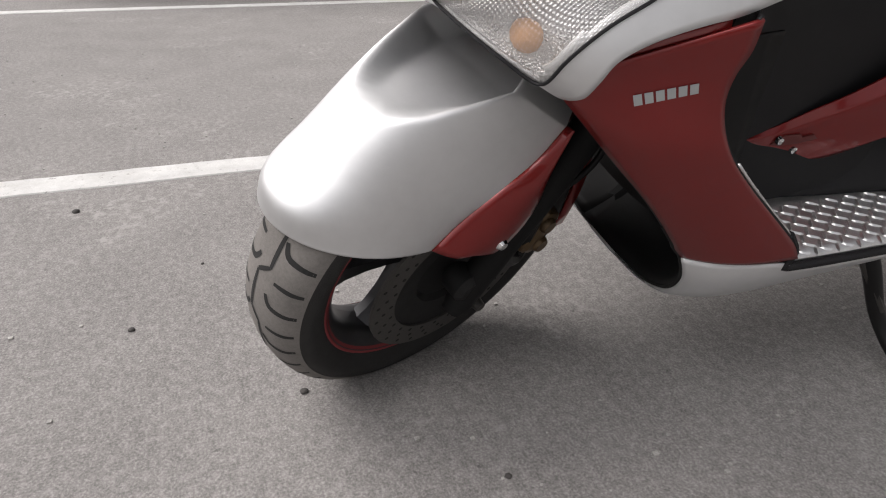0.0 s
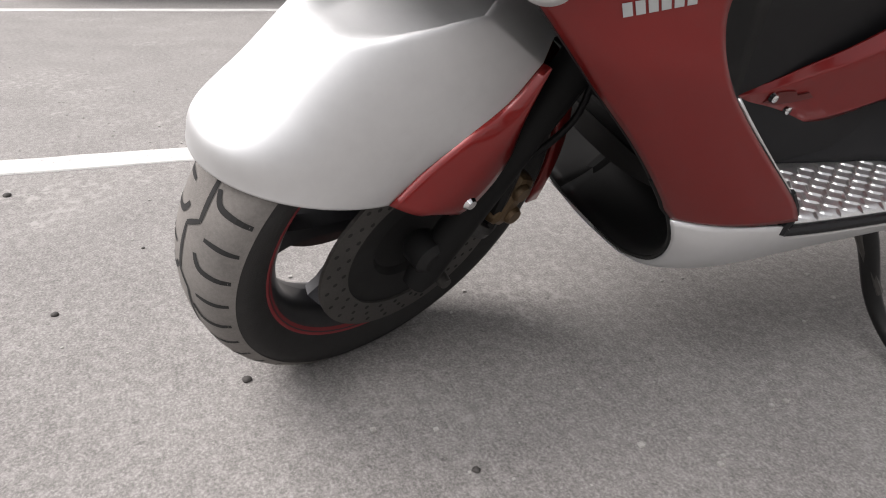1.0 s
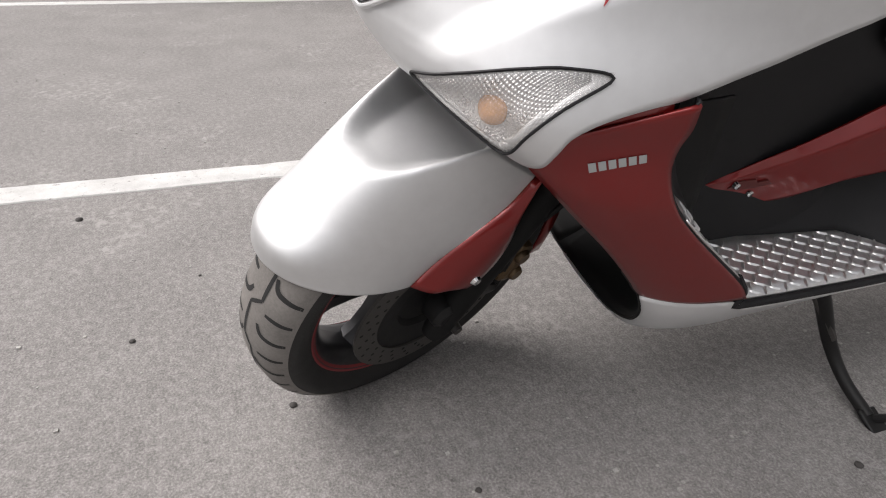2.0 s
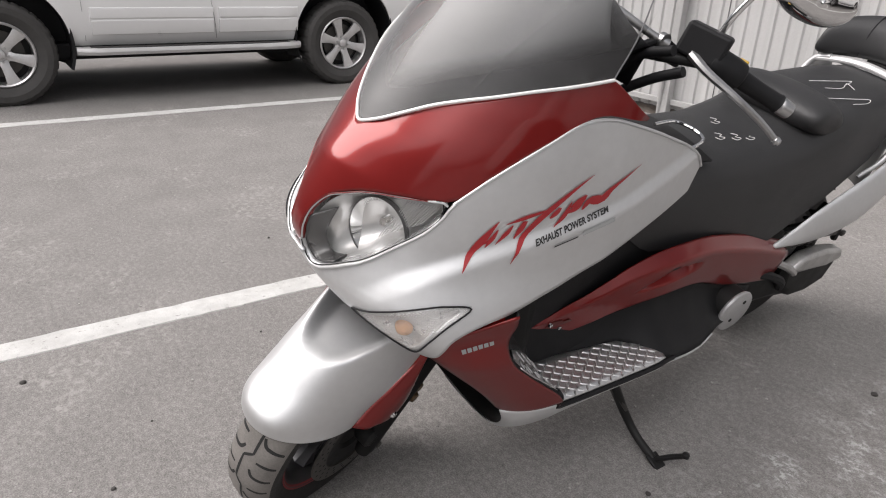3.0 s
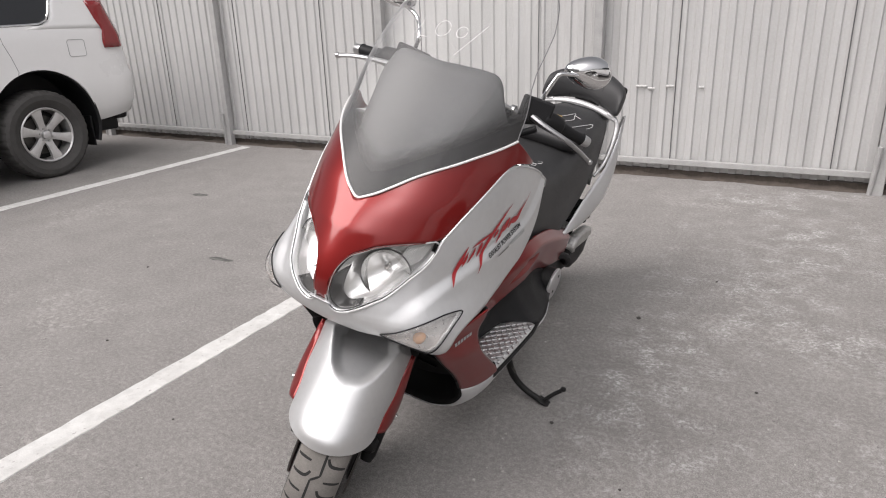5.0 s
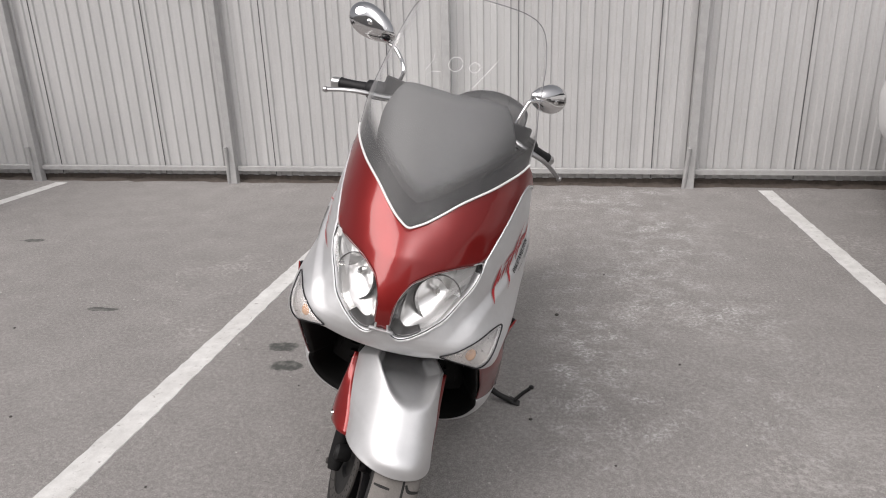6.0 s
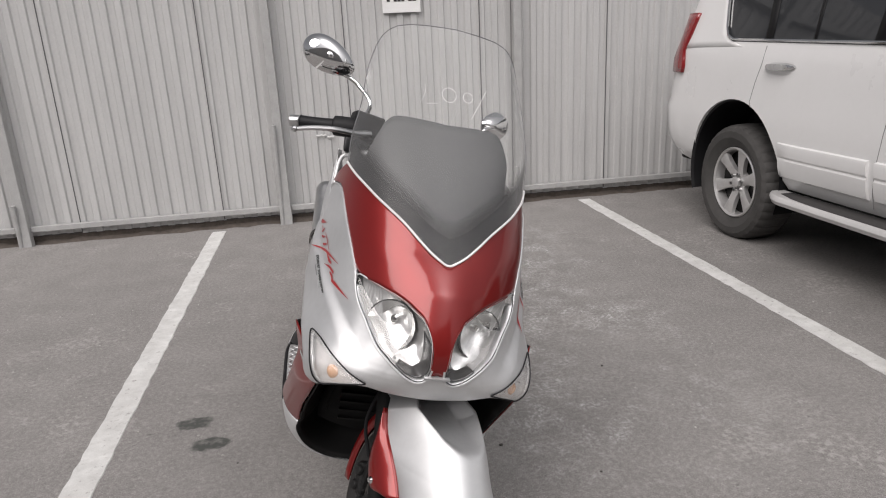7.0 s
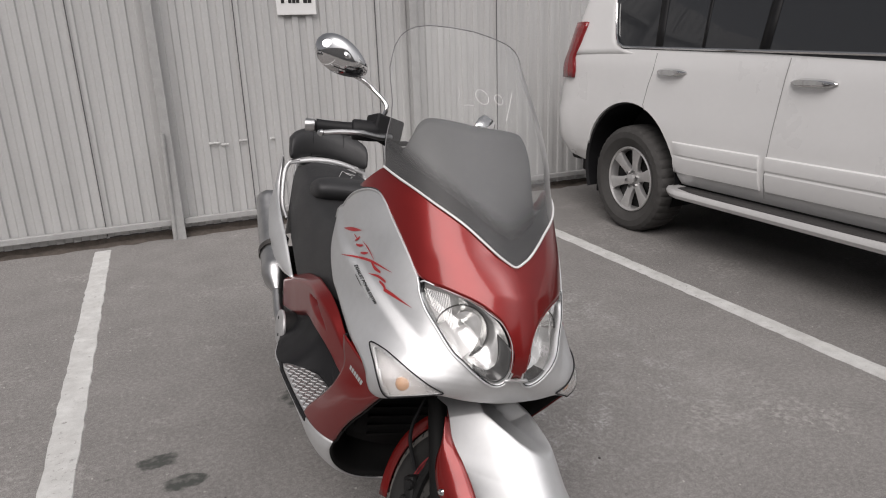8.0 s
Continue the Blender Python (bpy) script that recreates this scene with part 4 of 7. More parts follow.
# headlights
lamp_low = [(0.027, 0.745), (0.022, 0.714), (0.027, 0.690), (0.046, 0.681), (0.075, 0.688), (0.105, 0.700), (0.155, 0.720), (0.205, 0.737), (0.250, 0.760), (0.286, 0.784), (0.313, 0.808), (0.327, 0.834)]
lamp_top = [(0.028, 0.757), (0.034, 0.775), (0.048, 0.795), (0.066, 0.811), (0.09, 0.822), (0.125, 0.836), (0.165, 0.845), (0.21, 0.850), (0.25, 0.8535), (0.285, 0.856), (0.312, 0.858), (0.326, 0.854)]
for s in (1, -1):
    lamp = new("headlight")
    lamp.parent = scooter
    tagged(lamp, "clear almond-shaped headlight with a bright reflector")
    put = lambda a, h, o: (lambda p: (s * p.x, p.y, p.z))(fairing(a, h, o + 0.75 * crown(a, h)))
    part("lens", grid_surface(patch(lamp_low, lamp_top, 30, 12, put, lambda i, j: -0.002 - 0.014 * math.sin(math.pi * i) ** 0.7 * math.sin(math.pi * (0.12 + 0.76 * j)))), LENS, lamp, "clear plastic lens").visible_shadow = False
    # reflector shell behind the lens
    deep = lambda i, j: -0.018 - 0.045 * (math.sin(math.pi * min(1, max(0, i))) ** 0.6) * (math.sin(math.pi * j) ** 0.5 if 0 < j < 1 else 0)
    part("reflector", grid_surface(patch(lamp_low, lamp_top, 40, 20, put, deep)), REFLECTOR, lamp, "bright faceted reflector", sharp=20)
    # bulb cup with its ring
    c = Vector((s * 0.103, 0.004, 0.769))
    aim = Vector((s * 0.46, -1.0, 0.14)).normalized().to_track_quat("X", "Z").to_matrix().to_4x4()
    m = Matrix.Translation(c) @ aim @ Matrix.Scale(1.13, 4)
    # a smooth dish, fluted upright on its outer half
    dish = []
    for k in range(65):
        a = 2 * math.pi * k / 64
        row = []
        for q in range(17):
            r = 0.009 + 0.041 * q / 16
            across = r * math.cos(a)
            flute = 0.00045 * math.sin(2 * math.pi * across / 0.0062) * max(0.0, min(1.0, (s * across - 0.004) / 0.008)) * max(0.0, min(1.0, (r - 0.014) / 0.01))
            row.append(m @ Vector((-0.044 + 0.048 * (r / 0.05) ** 2 + flute, across, r * math.sin(a))))
        dish.append(row)
    cup = grid_surface(dish)
    part("bulb_cup", cup, MIRROR_CUP, lamp, "round mirror bowl with fine flutes", sharp=180)
    part("bulb_cap", lathe([(0.0, -0.006), (0.006, -0.007), (0.0085, -0.012), (0.0085, -0.046)], 16, "X", m=m @ pose(0, 0, 0.010)), MIRROR_CUP, lamp, "bright bulb shield")
    part("inner_ring", lathe([(0.050, 0.004), (0.0515, 0.0065), (0.0528, 0.003), (0.0515, -0.006)], 36, "X", m=m), HOUSING, lamp, "thin dark ring round the bowl")
    # ribs on the outer end
    for k in range(12):
        a0 = 0.222 + 0.0068 * k
        part("rib", tube([put(a0, 0.776 + 0.0034 * k, -0.016), put(a0 + 0.018, 0.846, -0.015)], 0.0011, 5), REFLECTOR, lamp)
    rows = patch([(0.030, 0.760), (0.029, 0.735), (0.026, 0.712), (0.032, 0.695), (0.050, 0.687), (0.085, 0.696), (0.12, 0.710)], [(0.060, 0.790), (0.054, 0.752), (0.052, 0.728), (0.058, 0.712), (0.072, 0.704), (0.098, 0.708), (0.125, 0.718)], 30, 8, put, lambda i, j: -0.005 - 0.032 * j)
    part("housing", grid_surface(rows), HOUSING, lamp, "smooth grey inner wall of the lamp", thick=0.002)
    ring = [put(p.x, p.y, 0.0022) for p in (curve_at([(*q, 0) for q in lamp_low + lamp_top[::-1][1:] + [lamp_low[0]]], k / 89) for k in range(90))]
    part("seal", tube(ring, 0.0010, 6), BLACK_PLASTIC, lamp, "black rubber seal")
    wall = [[put(p.x, p.y, o) for o in (0.0006, -0.006, -0.022)] for p in (curve_at([(*q, 0) for q in lamp_low], k / 59) for k in range(60))]
    proud = lambda a, h, o: (lambda p: Vector((s * p.x, p.y, p.z)))(fairing(a, h, o, plain_skin))
    lip_rows = [[proud(p.x, p.y, 0.0012 + crown(p.x, p.y)), proud(p.x, p.y, 0.5 * crown(p.x, p.y) - 0.003), Vector(put(p.x, p.y, -0.005))] for p in (curve_at([(*q, 0) for q in [lamp_low[1], lamp_low[0]] + lamp_top], k / 49) for k in range(50))]
    part("hood_lip", grid_surface(lip_rows), RED, scooter, "red rolled edge of the hood over the lamp", thick=0.0012)
    part("lamp_frame", grid_surface(wall), SILVER, lamp, "silver inner wall of the lamp opening", thick=0.0012)
    low_line = [curve_at([(*q, 0) for q in lamp_low[1:] + [(0.329, 0.850), (0.333, 0.861)]], k / 59) for k in range(60)]
    bezel = []
    for k, p in enumerate(low_line):
        d = low_line[min(k + 1, 59)] - low_line[max(k - 1, 0)]
        out = Vector((d.y, -d.x, 0)).normalized() * 0.0045
        bezel.append(put(p.x + out.x, p.y + out.y, 0.0016))
    part("bezel", tube(bezel, 0.0030, 8), SILVER, lamp, "silver lower bezel")
    rim = [put(p.x, p.y, 0.0015) for p in (curve_at([(*q, 0) for q in [lamp_low[1], lamp_low[0]] + lamp_top], k / 59) for k in range(60))]
    part("upper_bezel", tube(rim, 0.0022, 8), SILVER, lamp, "thin silver rim under the hood")

# turn signals
sig_low = [(0.150, 0.645), (0.178, 0.632), (0.206, 0.617), (0.234, 0.604), (0.30, 0.632), (0.37, 0.665), (0.434, 0.697)]
sig_top = [(0.153, 0.649), (0.20, 0.661), (0.245, 0.673), (0.29, 0.684), (0.335, 0.693), (0.385, 0.700), (0.436, 0.702)]
for s in (1, -1):
    sig = new("turn_signal")
    sig.parent = scooter
    tagged(sig, "clear triangular turn signal with an amber bulb")
    put = lambda a, h, o: (lambda p: (s * p.x, p.y, p.z))(fairing(a, h, o))
    ripple = lambda i, j: 0.0022 * math.sin(math.pi * i) ** 0.5 * math.sin(math.pi * j) ** 0.5 + 0.0007 * math.sin(2 * math.pi * 34 * i) * math.sin(2 * math.pi * 13 * j)
    part("lens", grid_surface(patch(sig_low, sig_top, 204, 78, put, ripple)), SIGNAL_LENS, sig, "ribbed clear lens", sharp=180).visible_shadow = False
    part("reflector", grid_surface(patch(sig_low, sig_top, 24, 12, put, lambda i, j: -0.003 - 0.022 * math.sin(math.pi * i) ** 0.5 * math.sin(math.pi * j) ** 0.5)), PALE_LAMP, sig, "silvered reflector")
    b = Vector(put(0.244, 0.633, -0.020))
    part("bulb", lathe([(0.0, 0.008), (0.009, 0.006), (0.015, 0.001), (0.017, -0.008)], 16, "X", m=Matrix.Translation(b) @ Vector((s * 0.9, -0.5, 0)).to_track_quat("X", "Z").to_matrix().to_4x4()), AMBER, sig, "amber bulb")
    ring = [put(p.x, p.y, 0.002) for p in (curve_at([(*q, 0) for q in sig_low + sig_top[::-1][1:] + [sig_low[0]]], k / 69) for k in range(70))]
    part("seal", tube(ring, 0.0017, 6), BLACK_PLASTIC, sig, "black rubber seal")

# windscreen


def screen_row(h):
    w = lerp1([(1.075, 0.431), (1.10, 0.416), (1.135, 0.392), (1.19, 0.348), (1.225, 0.336), (1.26, 0.342), (1.30, 0.352), (1.345, 0.346), (1.38, 0.326), (1.405, 0.292), (1.42, 0.240), (1.431, 0.18), (1.438, 0.12), (1.443, 0.05)], h)
    return w


rows = []
n = 44
for i in range(n + 1):
    u = -1 + 2 * i / n
    row = []
    for j in range(31):
        t = j / 30
        a0 = u * 0.431
        h0 = lerp1([(0, 0.921), (0.03, 0.929), (0.06, 0.941), (0.10, 0.961), (0.15, 0.986), (0.20, 1.005), (0.25, 1.021), (0.31, 1.040), (0.37, 1.055), (0.431, 1.071)], abs(a0))
        top_a = u * 0.352
        h1 = lerp1([(0, 1.446), (0.08, 1.442), (0.15, 1.436), (0.21, 1.425), (0.25, 1.412), (0.285, 1.396), (0.32, 1.368), (0.345, 1.33), (0.352, 1.31)], abs(top_a))
        h = h0 + (h1 - h0) * t
        w = screen_row(max(h, 1.075)) if abs(u) > 0.55 else 0.38
        k = max(0.0, (abs(u) - 0.55) / 0.45)
        a_plain = a0 + (top_a - a0) * t
        a_edge = math.copysign(max(0.0, lerp1([(1.071, 0.431), (1.10, 0.416), (1.135, 0.392), (1.19, 0.350), (1.225, 0.338), (1.26, 0.343), (1.31, 0.352)], h)), u) * (abs(u))
        a = a_plain * (1 - k) + a_edge * k
        row.append(fairing(a, h, 0.004))
    rows.append(row)
screen = part("windscreen", grid_surface(rows), SCREEN, scooter, "tall clear plastic windscreen")
screen.visible_shadow = False
outline = [Vector(r[-1]) for r in rows]
left_side = [Vector(p) for p in rows[-1]]
right_side = [Vector(p) for p in rows[0]]
part("screen_edge", tube(right_side + outline + left_side[::-1], 0.0013, 5), EDGE, scooter)

# black border inside the foot of the screen and the instrument cowl behind it
rows = patch([(0, 0.922), (0.06, 0.941), (0.15, 0.986), (0.25, 1.021), (0.37, 1.055), (0.431, 1.072)], [(0, 1.040), (0.05, 1.052), (0.12, 1.076), (0.20, 1.112), (0.30, 1.160), (0.375, 1.190)], 40, 12, lambda a, h, o: fairing(a, h, 0.001))
bm = grid_surface(rows)
fade = bm.verts.layers.float.new("fade")
bm.verts.ensure_lookup_table()
for k, v in enumerate(bm.verts):
    v[fade] = 1 - (k % 13) / 12
part("screen_border", mirrored(bm), fading_print(), scooter, "dark grey printed band that fades out up the screen").visible_shadow = False
rows = patch([(0, 0.940), (0.06, 0.950), (0.14, 0.978), (0.24, 1.015), (0.32, 1.045), (0.41, 1.075)], [(0, 1.237), (0.06, 1.239), (0.14, 1.238), (0.205, 1.230), (0.255, 1.208), (0.300, 1.176), (0.355, 1.140), (0.425, 1.098)], 48, 16, lambda a, h, o: fairing(a, h, -0.045))
part("instrument_cowl", mirrored(grid_surface(rows)), COWL, scooter, "smooth dark grey instrument cowl", thick=0.006)
dash = []
for i in range(25):
    u = -1 + i / 12
    x = 0.132 * math.sin(u * math.pi / 2)
    dash.append([(x, 0.345 + 0.06 * u * u, 1.185 - 0.09 * u * u), (x, 0.43, 1.16 - 0.09 * u * u), (x, 0.50, 1.08), (x * 0.9, 0.49, 1.0)])
part("dashboard", grid_surface(dash), BLACK_PLASTIC, scooter, "black dashboard behind the screen", thick=0.004)

# ---- lower bodywork ----
def leg_x(y, h):
    """The shield curves inwards towards its front edge."""
    c = max(-0.01, (y - 0.03) * 0.735 + (h - 0.604) * 0.678)
    low = 0.060 * (1 - math.exp(-c / 0.048))
    t = max(0.0, min(1.0, (h - 0.54) / 0.09))
    return 0.246 + low + (0.385 * c - low) * t * t * (3 - 2 * t) + 0.012 * max(0.0, min(1.0, (0.6 - h) / 0.24))


front_edge = [(0.026, 0.606), (0.047, 0.586), (0.073, 0.560), (0.116, 0.516), (0.164, 0.469), (0.201, 0.429), (0.233, 0.391), (0.245, 0.375), (0.258, 0.362)]
rear_edge = [(0.180, 0.684), (0.187, 0.654), (0.187, 0.627), (0.193, 0.592), (0.207, 0.559), (0.230, 0.529), (0.270, 0.491), (0.322, 0.446), (0.372, 0.402), (0.392, 0.376)]
rows = patch(front_edge, rear_edge, 36, 18, lambda y, h, o: Vector((leg_x(y, h), y, h)))
both_sides("leg_shield", rows, RED, "metallic red lower leg shield", thick=0.004, sharp=60)
rows = patch([(0.030, 0.600), (0.060, 0.614), (0.105, 0.636), (0.160, 0.664)], [(0.036, 0.624), (0.066, 0.642), (0.112, 0.662), (0.164, 0.684)], 12, 3, lambda y, h, o: Vector((leg_x(y, h) - 0.004 - 0.9 * max(0.0, h - 0.604 - 0.5 * (y - 0.03)), y, h)))
both_sides("shield_joint", rows, RED, thick=0.003)
rows = patch([(0.040, 0.614), (0.066, 0.632), (0.112, 0.655), (0.164, 0.679)], [(0.052, 0.640), (0.085, 0.660), (0.125, 0.684), (0.170, 0.700)], 12, 3, lambda y, h, o: Vector((leg_x(y, h) - 0.018 - 0.6 * max(0.0, h - 0.624 - 0.5 * (y - 0.04)), y, h)))
both_sides("shield_flange", rows, RED, thick=0.002)


rows = []
for k in range(25):
    p = curve_at([(*q, 0) for q in rear_edge], k / 24)
    x = leg_x(p.x, p.y)
    rows.append([(x - 0.003, p.x - 0.002, p.y), (x - 0.006, p.x + 0.004, p.y + 0.001), (x - 0.012, p.x + 0.005, p.y + 0.002)])
both_sides("shield_back", rows, BLACK_PLASTIC, "black plastic back of the leg shield", thick=0.003)

# silver belly below the shields and the footboards
belly_front = [(0.262, 0.258, 0.360), (0.264, 0.270, 0.332), (0.252, 0.282, 0.300), (0.232, 0.290, 0.272), (0.200, 0.297, 0.248), (0.160, 0.301, 0.232), (0.090, 0.303, 0.222), (0.0, 0.303, 0.218)]
rows = [belly_front]
for y, xs, hs in ((0.29, (0.281, 0.281, 0.268, 0.246, 0.212, 0.165, 0.09, 0.0), (0.362, 0.334, 0.300, 0.272, 0.248, 0.232, 0.222, 0.218)),
                  (0.33, (0.296, 0.296, 0.284, 0.260, 0.222, 0.17, 0.09, 0.0), (0.364, 0.338, 0.303, 0.275, 0.251, 0.235, 0.224, 0.220)),
                  (0.38, (0.307, 0.305, 0.292, 0.266, 0.228, 0.17, 0.09, 0.0), (0.366, 0.340, 0.308, 0.280, 0.256, 0.240, 0.228, 0.224)),
                  (0.42, (0.3065, 0.3045, 0.292, 0.266, 0.228, 0.17, 0.09, 0.0), (0.350, 0.336, 0.310, 0.283, 0.260, 0.244, 0.232, 0.228)),
                  (0.55, (0.3065, 0.304, 0.290, 0.264, 0.226, 0.17, 0.09, 0.0), (0.349, 0.335, 0.313, 0.289, 0.268, 0.252, 0.240, 0.236)),
                  (0.70, (0.303, 0.300, 0.286, 0.260, 0.220, 0.16, 0.09, 0.0), (0.350, 0.338, 0.318, 0.298, 0.280, 0.264, 0.252, 0.248)),
                  (0.85, (0.284, 0.280, 0.268, 0.246, 0.200, 0.15, 0.08, 0.0), (0.340, 0.333, 0.325, 0.312, 0.297, 0.286, 0.280, 0.276)),
                  (0.98, (0.244, 0.242, 0.235, 0.222, 0.190, 0.14, 0.08, 0.0), (0.348, 0.347, 0.347, 0.340, 0.330, 0.320, 0.315, 0.310))):
    f = 0.30 if y < 0.30 else 0.0
    rows.append([(x, y + f * (0.303 - 0.258) * k / 7, h) for k, (x, h) in enumerate(zip(xs, hs))])
fine = [[curve_at([r[k] for r in rows], i / 48) for k in range(8)] for i in range(49)]
fine = [[curve_at(r, j / 21) for j in range(22)] for r in fine]
part("belly_pan", mirrored(grid_surface(fine)), SILVER, scooter, "silver belly pan under the floor", thick=0.003, sharp=60)

# black tunnel between the footboards
rows = []
for k in range(15):
    y = 0.325 + 0.655 * k / 14
    w = lerp1([(0.325, 0.164), (0.36, 0.152), (0.40, 0.148), (0.50, 0.148), (0.70, 0.156), (0.80, 0.160), (0.90, 0.165), (0.98, 0.16)], y)
    top = lerp1([(0.20, 0.69), (0.35, 0.72), (0.55, 0.78), (0.75, 0.80), (0.98, 0.72)], y)
    lift = max(0.0, 0.33 - y)
    foot = max(w + 0.012, min(0.186, 0.24 - 0.9 * lift))
    rows.append([(foot, y, 0.345 + 1.7 * lift), (foot - 0.004, y, 0.375 + 1.3 * lift), (0.5 * (foot + w), y, 0.41 + lift), (w + 0.004, y, 0.45 + 0.6 * lift), (w, y, 0.50 + 0.3 * lift), (w - 0.004, y, 0.60), (w - 0.03, y, top - 0.02), (w - 0.07, y, top), (0.0, y, top + 0.01)])
part("tunnel", mirrored(grid_surface(rows)), BLACK_PLASTIC, scooter, "black plastic centre tunnel", sharp=50)
rows = []
for k in range(38):
    y = 0.48 + 0.74 * k / 37
    hi = lerp1([(0.48, 0.415), (0.56, 0.425), (0.64, 0.452), (0.76, 0.478), (0.9, 0.474), (1.05, 0.412), (1.22, 0.360)], y) + 0.012
    lo = lerp1([(0.48, 0.364), (0.69, 0.364), (0.73, 0.354), (0.78, 0.345), (0.85, 0.337), (0.92, 0.335), (0.98, 0.345), (1.1, 0.33), (1.22, 0.28)], y)
    w = lerp1([(0.48, 0.188), (0.54, 0.192), (0.61, 0.195), (0.66, 0.202), (0.70, 0.230), (0.74, 0.288), (0.78, 0.301), (0.85, 0.295), (0.92, 0.284), (1.0, 0.258), (1.22, 0.205)], y)
    top = lerp1([(0.48, 0.144), (0.56, 0.146), (0.64, 0.156), (0.76, 0.184), (1.22, 0.190)], y)
    rows.append([(w - (w - top) * (1 - (1 - f) ** 2.2) - 0.004 + 0.008 * min(1.0, (y - 0.48) / 0.12), y, lo + (hi - lo) * f) for f in (0.0, 0.08, 0.18, 0.3, 0.45, 0.6, 0.8, 1.0)])
both_sides("side_cover", rows, BLACK_PLASTIC, "black plastic cover behind the footboard", thick=0.004, sharp=50)

# red side rails with their vents
rail_low = [(0.396, 0.444), (0.408, 0.438), (0.425, 0.427), (0.455, 0.411), (0.49, 0.399), (0.53, 0.401), (0.575, 0.414), (0.64, 0.441), (0.73, 0.464), (0.83, 0.470), (0.93, 0.455), (1.08, 0.400), (1.31, 0.352)]
rail_top = [(0.396, 0.447), (0.410, 0.451), (0.430, 0.457), (0.455, 0.466), (0.49, 0.483), (0.54, 0.508), (0.59, 0.540), (0.65, 0.580), (0.73, 0.610), (0.83, 0.616), (0.93, 0.605), (1.09, 0.569), (1.33, 0.492)]


def rail_in(y):
    """How far the front of the rail draws in towards the tunnel."""
    t = max(0.0, min(1.0, (0.80 - y) / 0.36))
    return 0.050 * t * t * (3 - 2 * t)


def rail_x(i, j, front):
    """A nearly flat face with a crease under its top edge."""
    face = lerp1([(0.0, 0.192), (0.12, 0.214), (0.78, 0.222), (0.84, 0.220), (1.0, 0.188)], j)
    return face + (0.197 - face) * 0.8 * front + 0.016 * math.sin(math.pi * i) - 0.018 * i


def scoop(y, h):
    """Depth of the wedge-shaped scoop: it opens from a point, gets deeper to the rear and ends in a dark mouth."""
    t = (y - 0.665) / 0.20
    if not 0 < t < 1:
        return 0.0
    low, high = 0.508 + 0.034 * t, 0.512 + 0.062 * min(1.0, t / 0.45) - 0.016 * max(0.0, t - 0.45)
    v = (h - low) / max(0.004, high - low)
    if not 0 < v < 1:
        return 0.0
    run = min(1.0, t / 0.42) * min(1.0, (1 - t) / 0.30)
    return 0.044 * run * min(1.0, v * 1.15) * min(1.0, (1 - v) / 0.10)


rows = []
for i in range(151):
    lo, hi = curve_at([(*p, 0) for p in rail_low], i / 150), curve_at([(*p, 0) for p in rail_top], i / 150)
    row = []
    for j in range(43):
        q = lo.lerp(hi, j / 42)
        row.append((rail_x(i / 150, j / 42, rail_in(q.x) / 0.050) - rail_in(q.x) - scoop(q.x, q.y), q.x, q.y))
    rows.append(row)
both_sides("side_rail", rows, RED, "metallic red side rail with a scooped vent", thick=0.004, sharp=45)
rows = [[(0.226 - 0.027, y, h + d * w) for d in (-0.011, 0.013)] for y, h, w in ((0.735, 0.552, 0.4), (0.76, 0.556, 1.0), (0.79, 0.556, 1.0), (0.825, 0.556, 0.4))]
both_sides("vent_mesh", rows, BLACK_PLASTIC, "black vent opening", thick=0.002)
for s in (1, -1):
    for y, h in ((0.455, 0.446), (0.488, 0.428)):
        part("rail_bolt", lathe([(0.0, 0.006), (0.005, 0.005), (0.0065, 0.0)], 12, "X", m=Matrix.Translation((s * 0.1600, y, h)) @ Matrix.Diagonal((s, 1, 1, 1))), CHROME, scooter, "small chrome bolt")
        slot = prism([(-0.010, -0.007), (0.006, -0.009), (0.030, -0.006), (0.058, 0.002), (0.050, 0.008), (0.034, 0.004), (0.030, 0.009), (0.006, 0.007)], 0.150, 0.1606, "X")
        lean = Matrix(((1, 0.16, 0, 0), (0, 1, 0, 0), (0, 0, 1, 0), (0, 0, 0, 1)))
        bmesh.ops.transform(slot, matrix=Matrix.Diagonal((s, 1, 1, 1)) @ Matrix.Translation((0, y, h)) @ lean, verts=slot.verts)
        part("bolt_recess", slot, DARK_RED, scooter, smooth=False)

# footboards with checker plates
plate_in = [(0.190, 0.396), (0.183, 0.42), (0.182, 0.46), (0.184, 0.52), (0.188, 0.60), (0.200, 0.675), (0.228, 0.708), (0.285, 0.745)]
plate_out = [(0.298, 0.385), (0.300, 0.41), (0.302, 0.46), (0.303, 0.52), (0.304, 0.60), (0.304, 0.67), (0.303, 0.71), (0.299, 0.742)]
floor_h = 0.363
TOE_IN = [(0.188, 0.402, 0.365), (0.200, 0.367, 0.416), (0.220, 0.313, 0.473), (0.246, 0.258, 0.521)]


def toe_outer(t):
    """The line along which the upturned plate meets the back of the leg shield."""
    p = curve_at([(0.396, 0.364, 0), (0.372, 0.402, 0), (0.322, 0.446, 0), (0.270, 0.491, 0), (0.236, 0.523, 0)], t)
    return Vector((min(0.299, leg_x(p.x, p.y) - 0.005), p.x + 0.005, p.y + 0.003))


def flipped(m):
    """The same place and turn on the other side of the scooter."""
    side = Matrix.Diagonal((-1, 1, 1, 1))
    return side @ m @ side


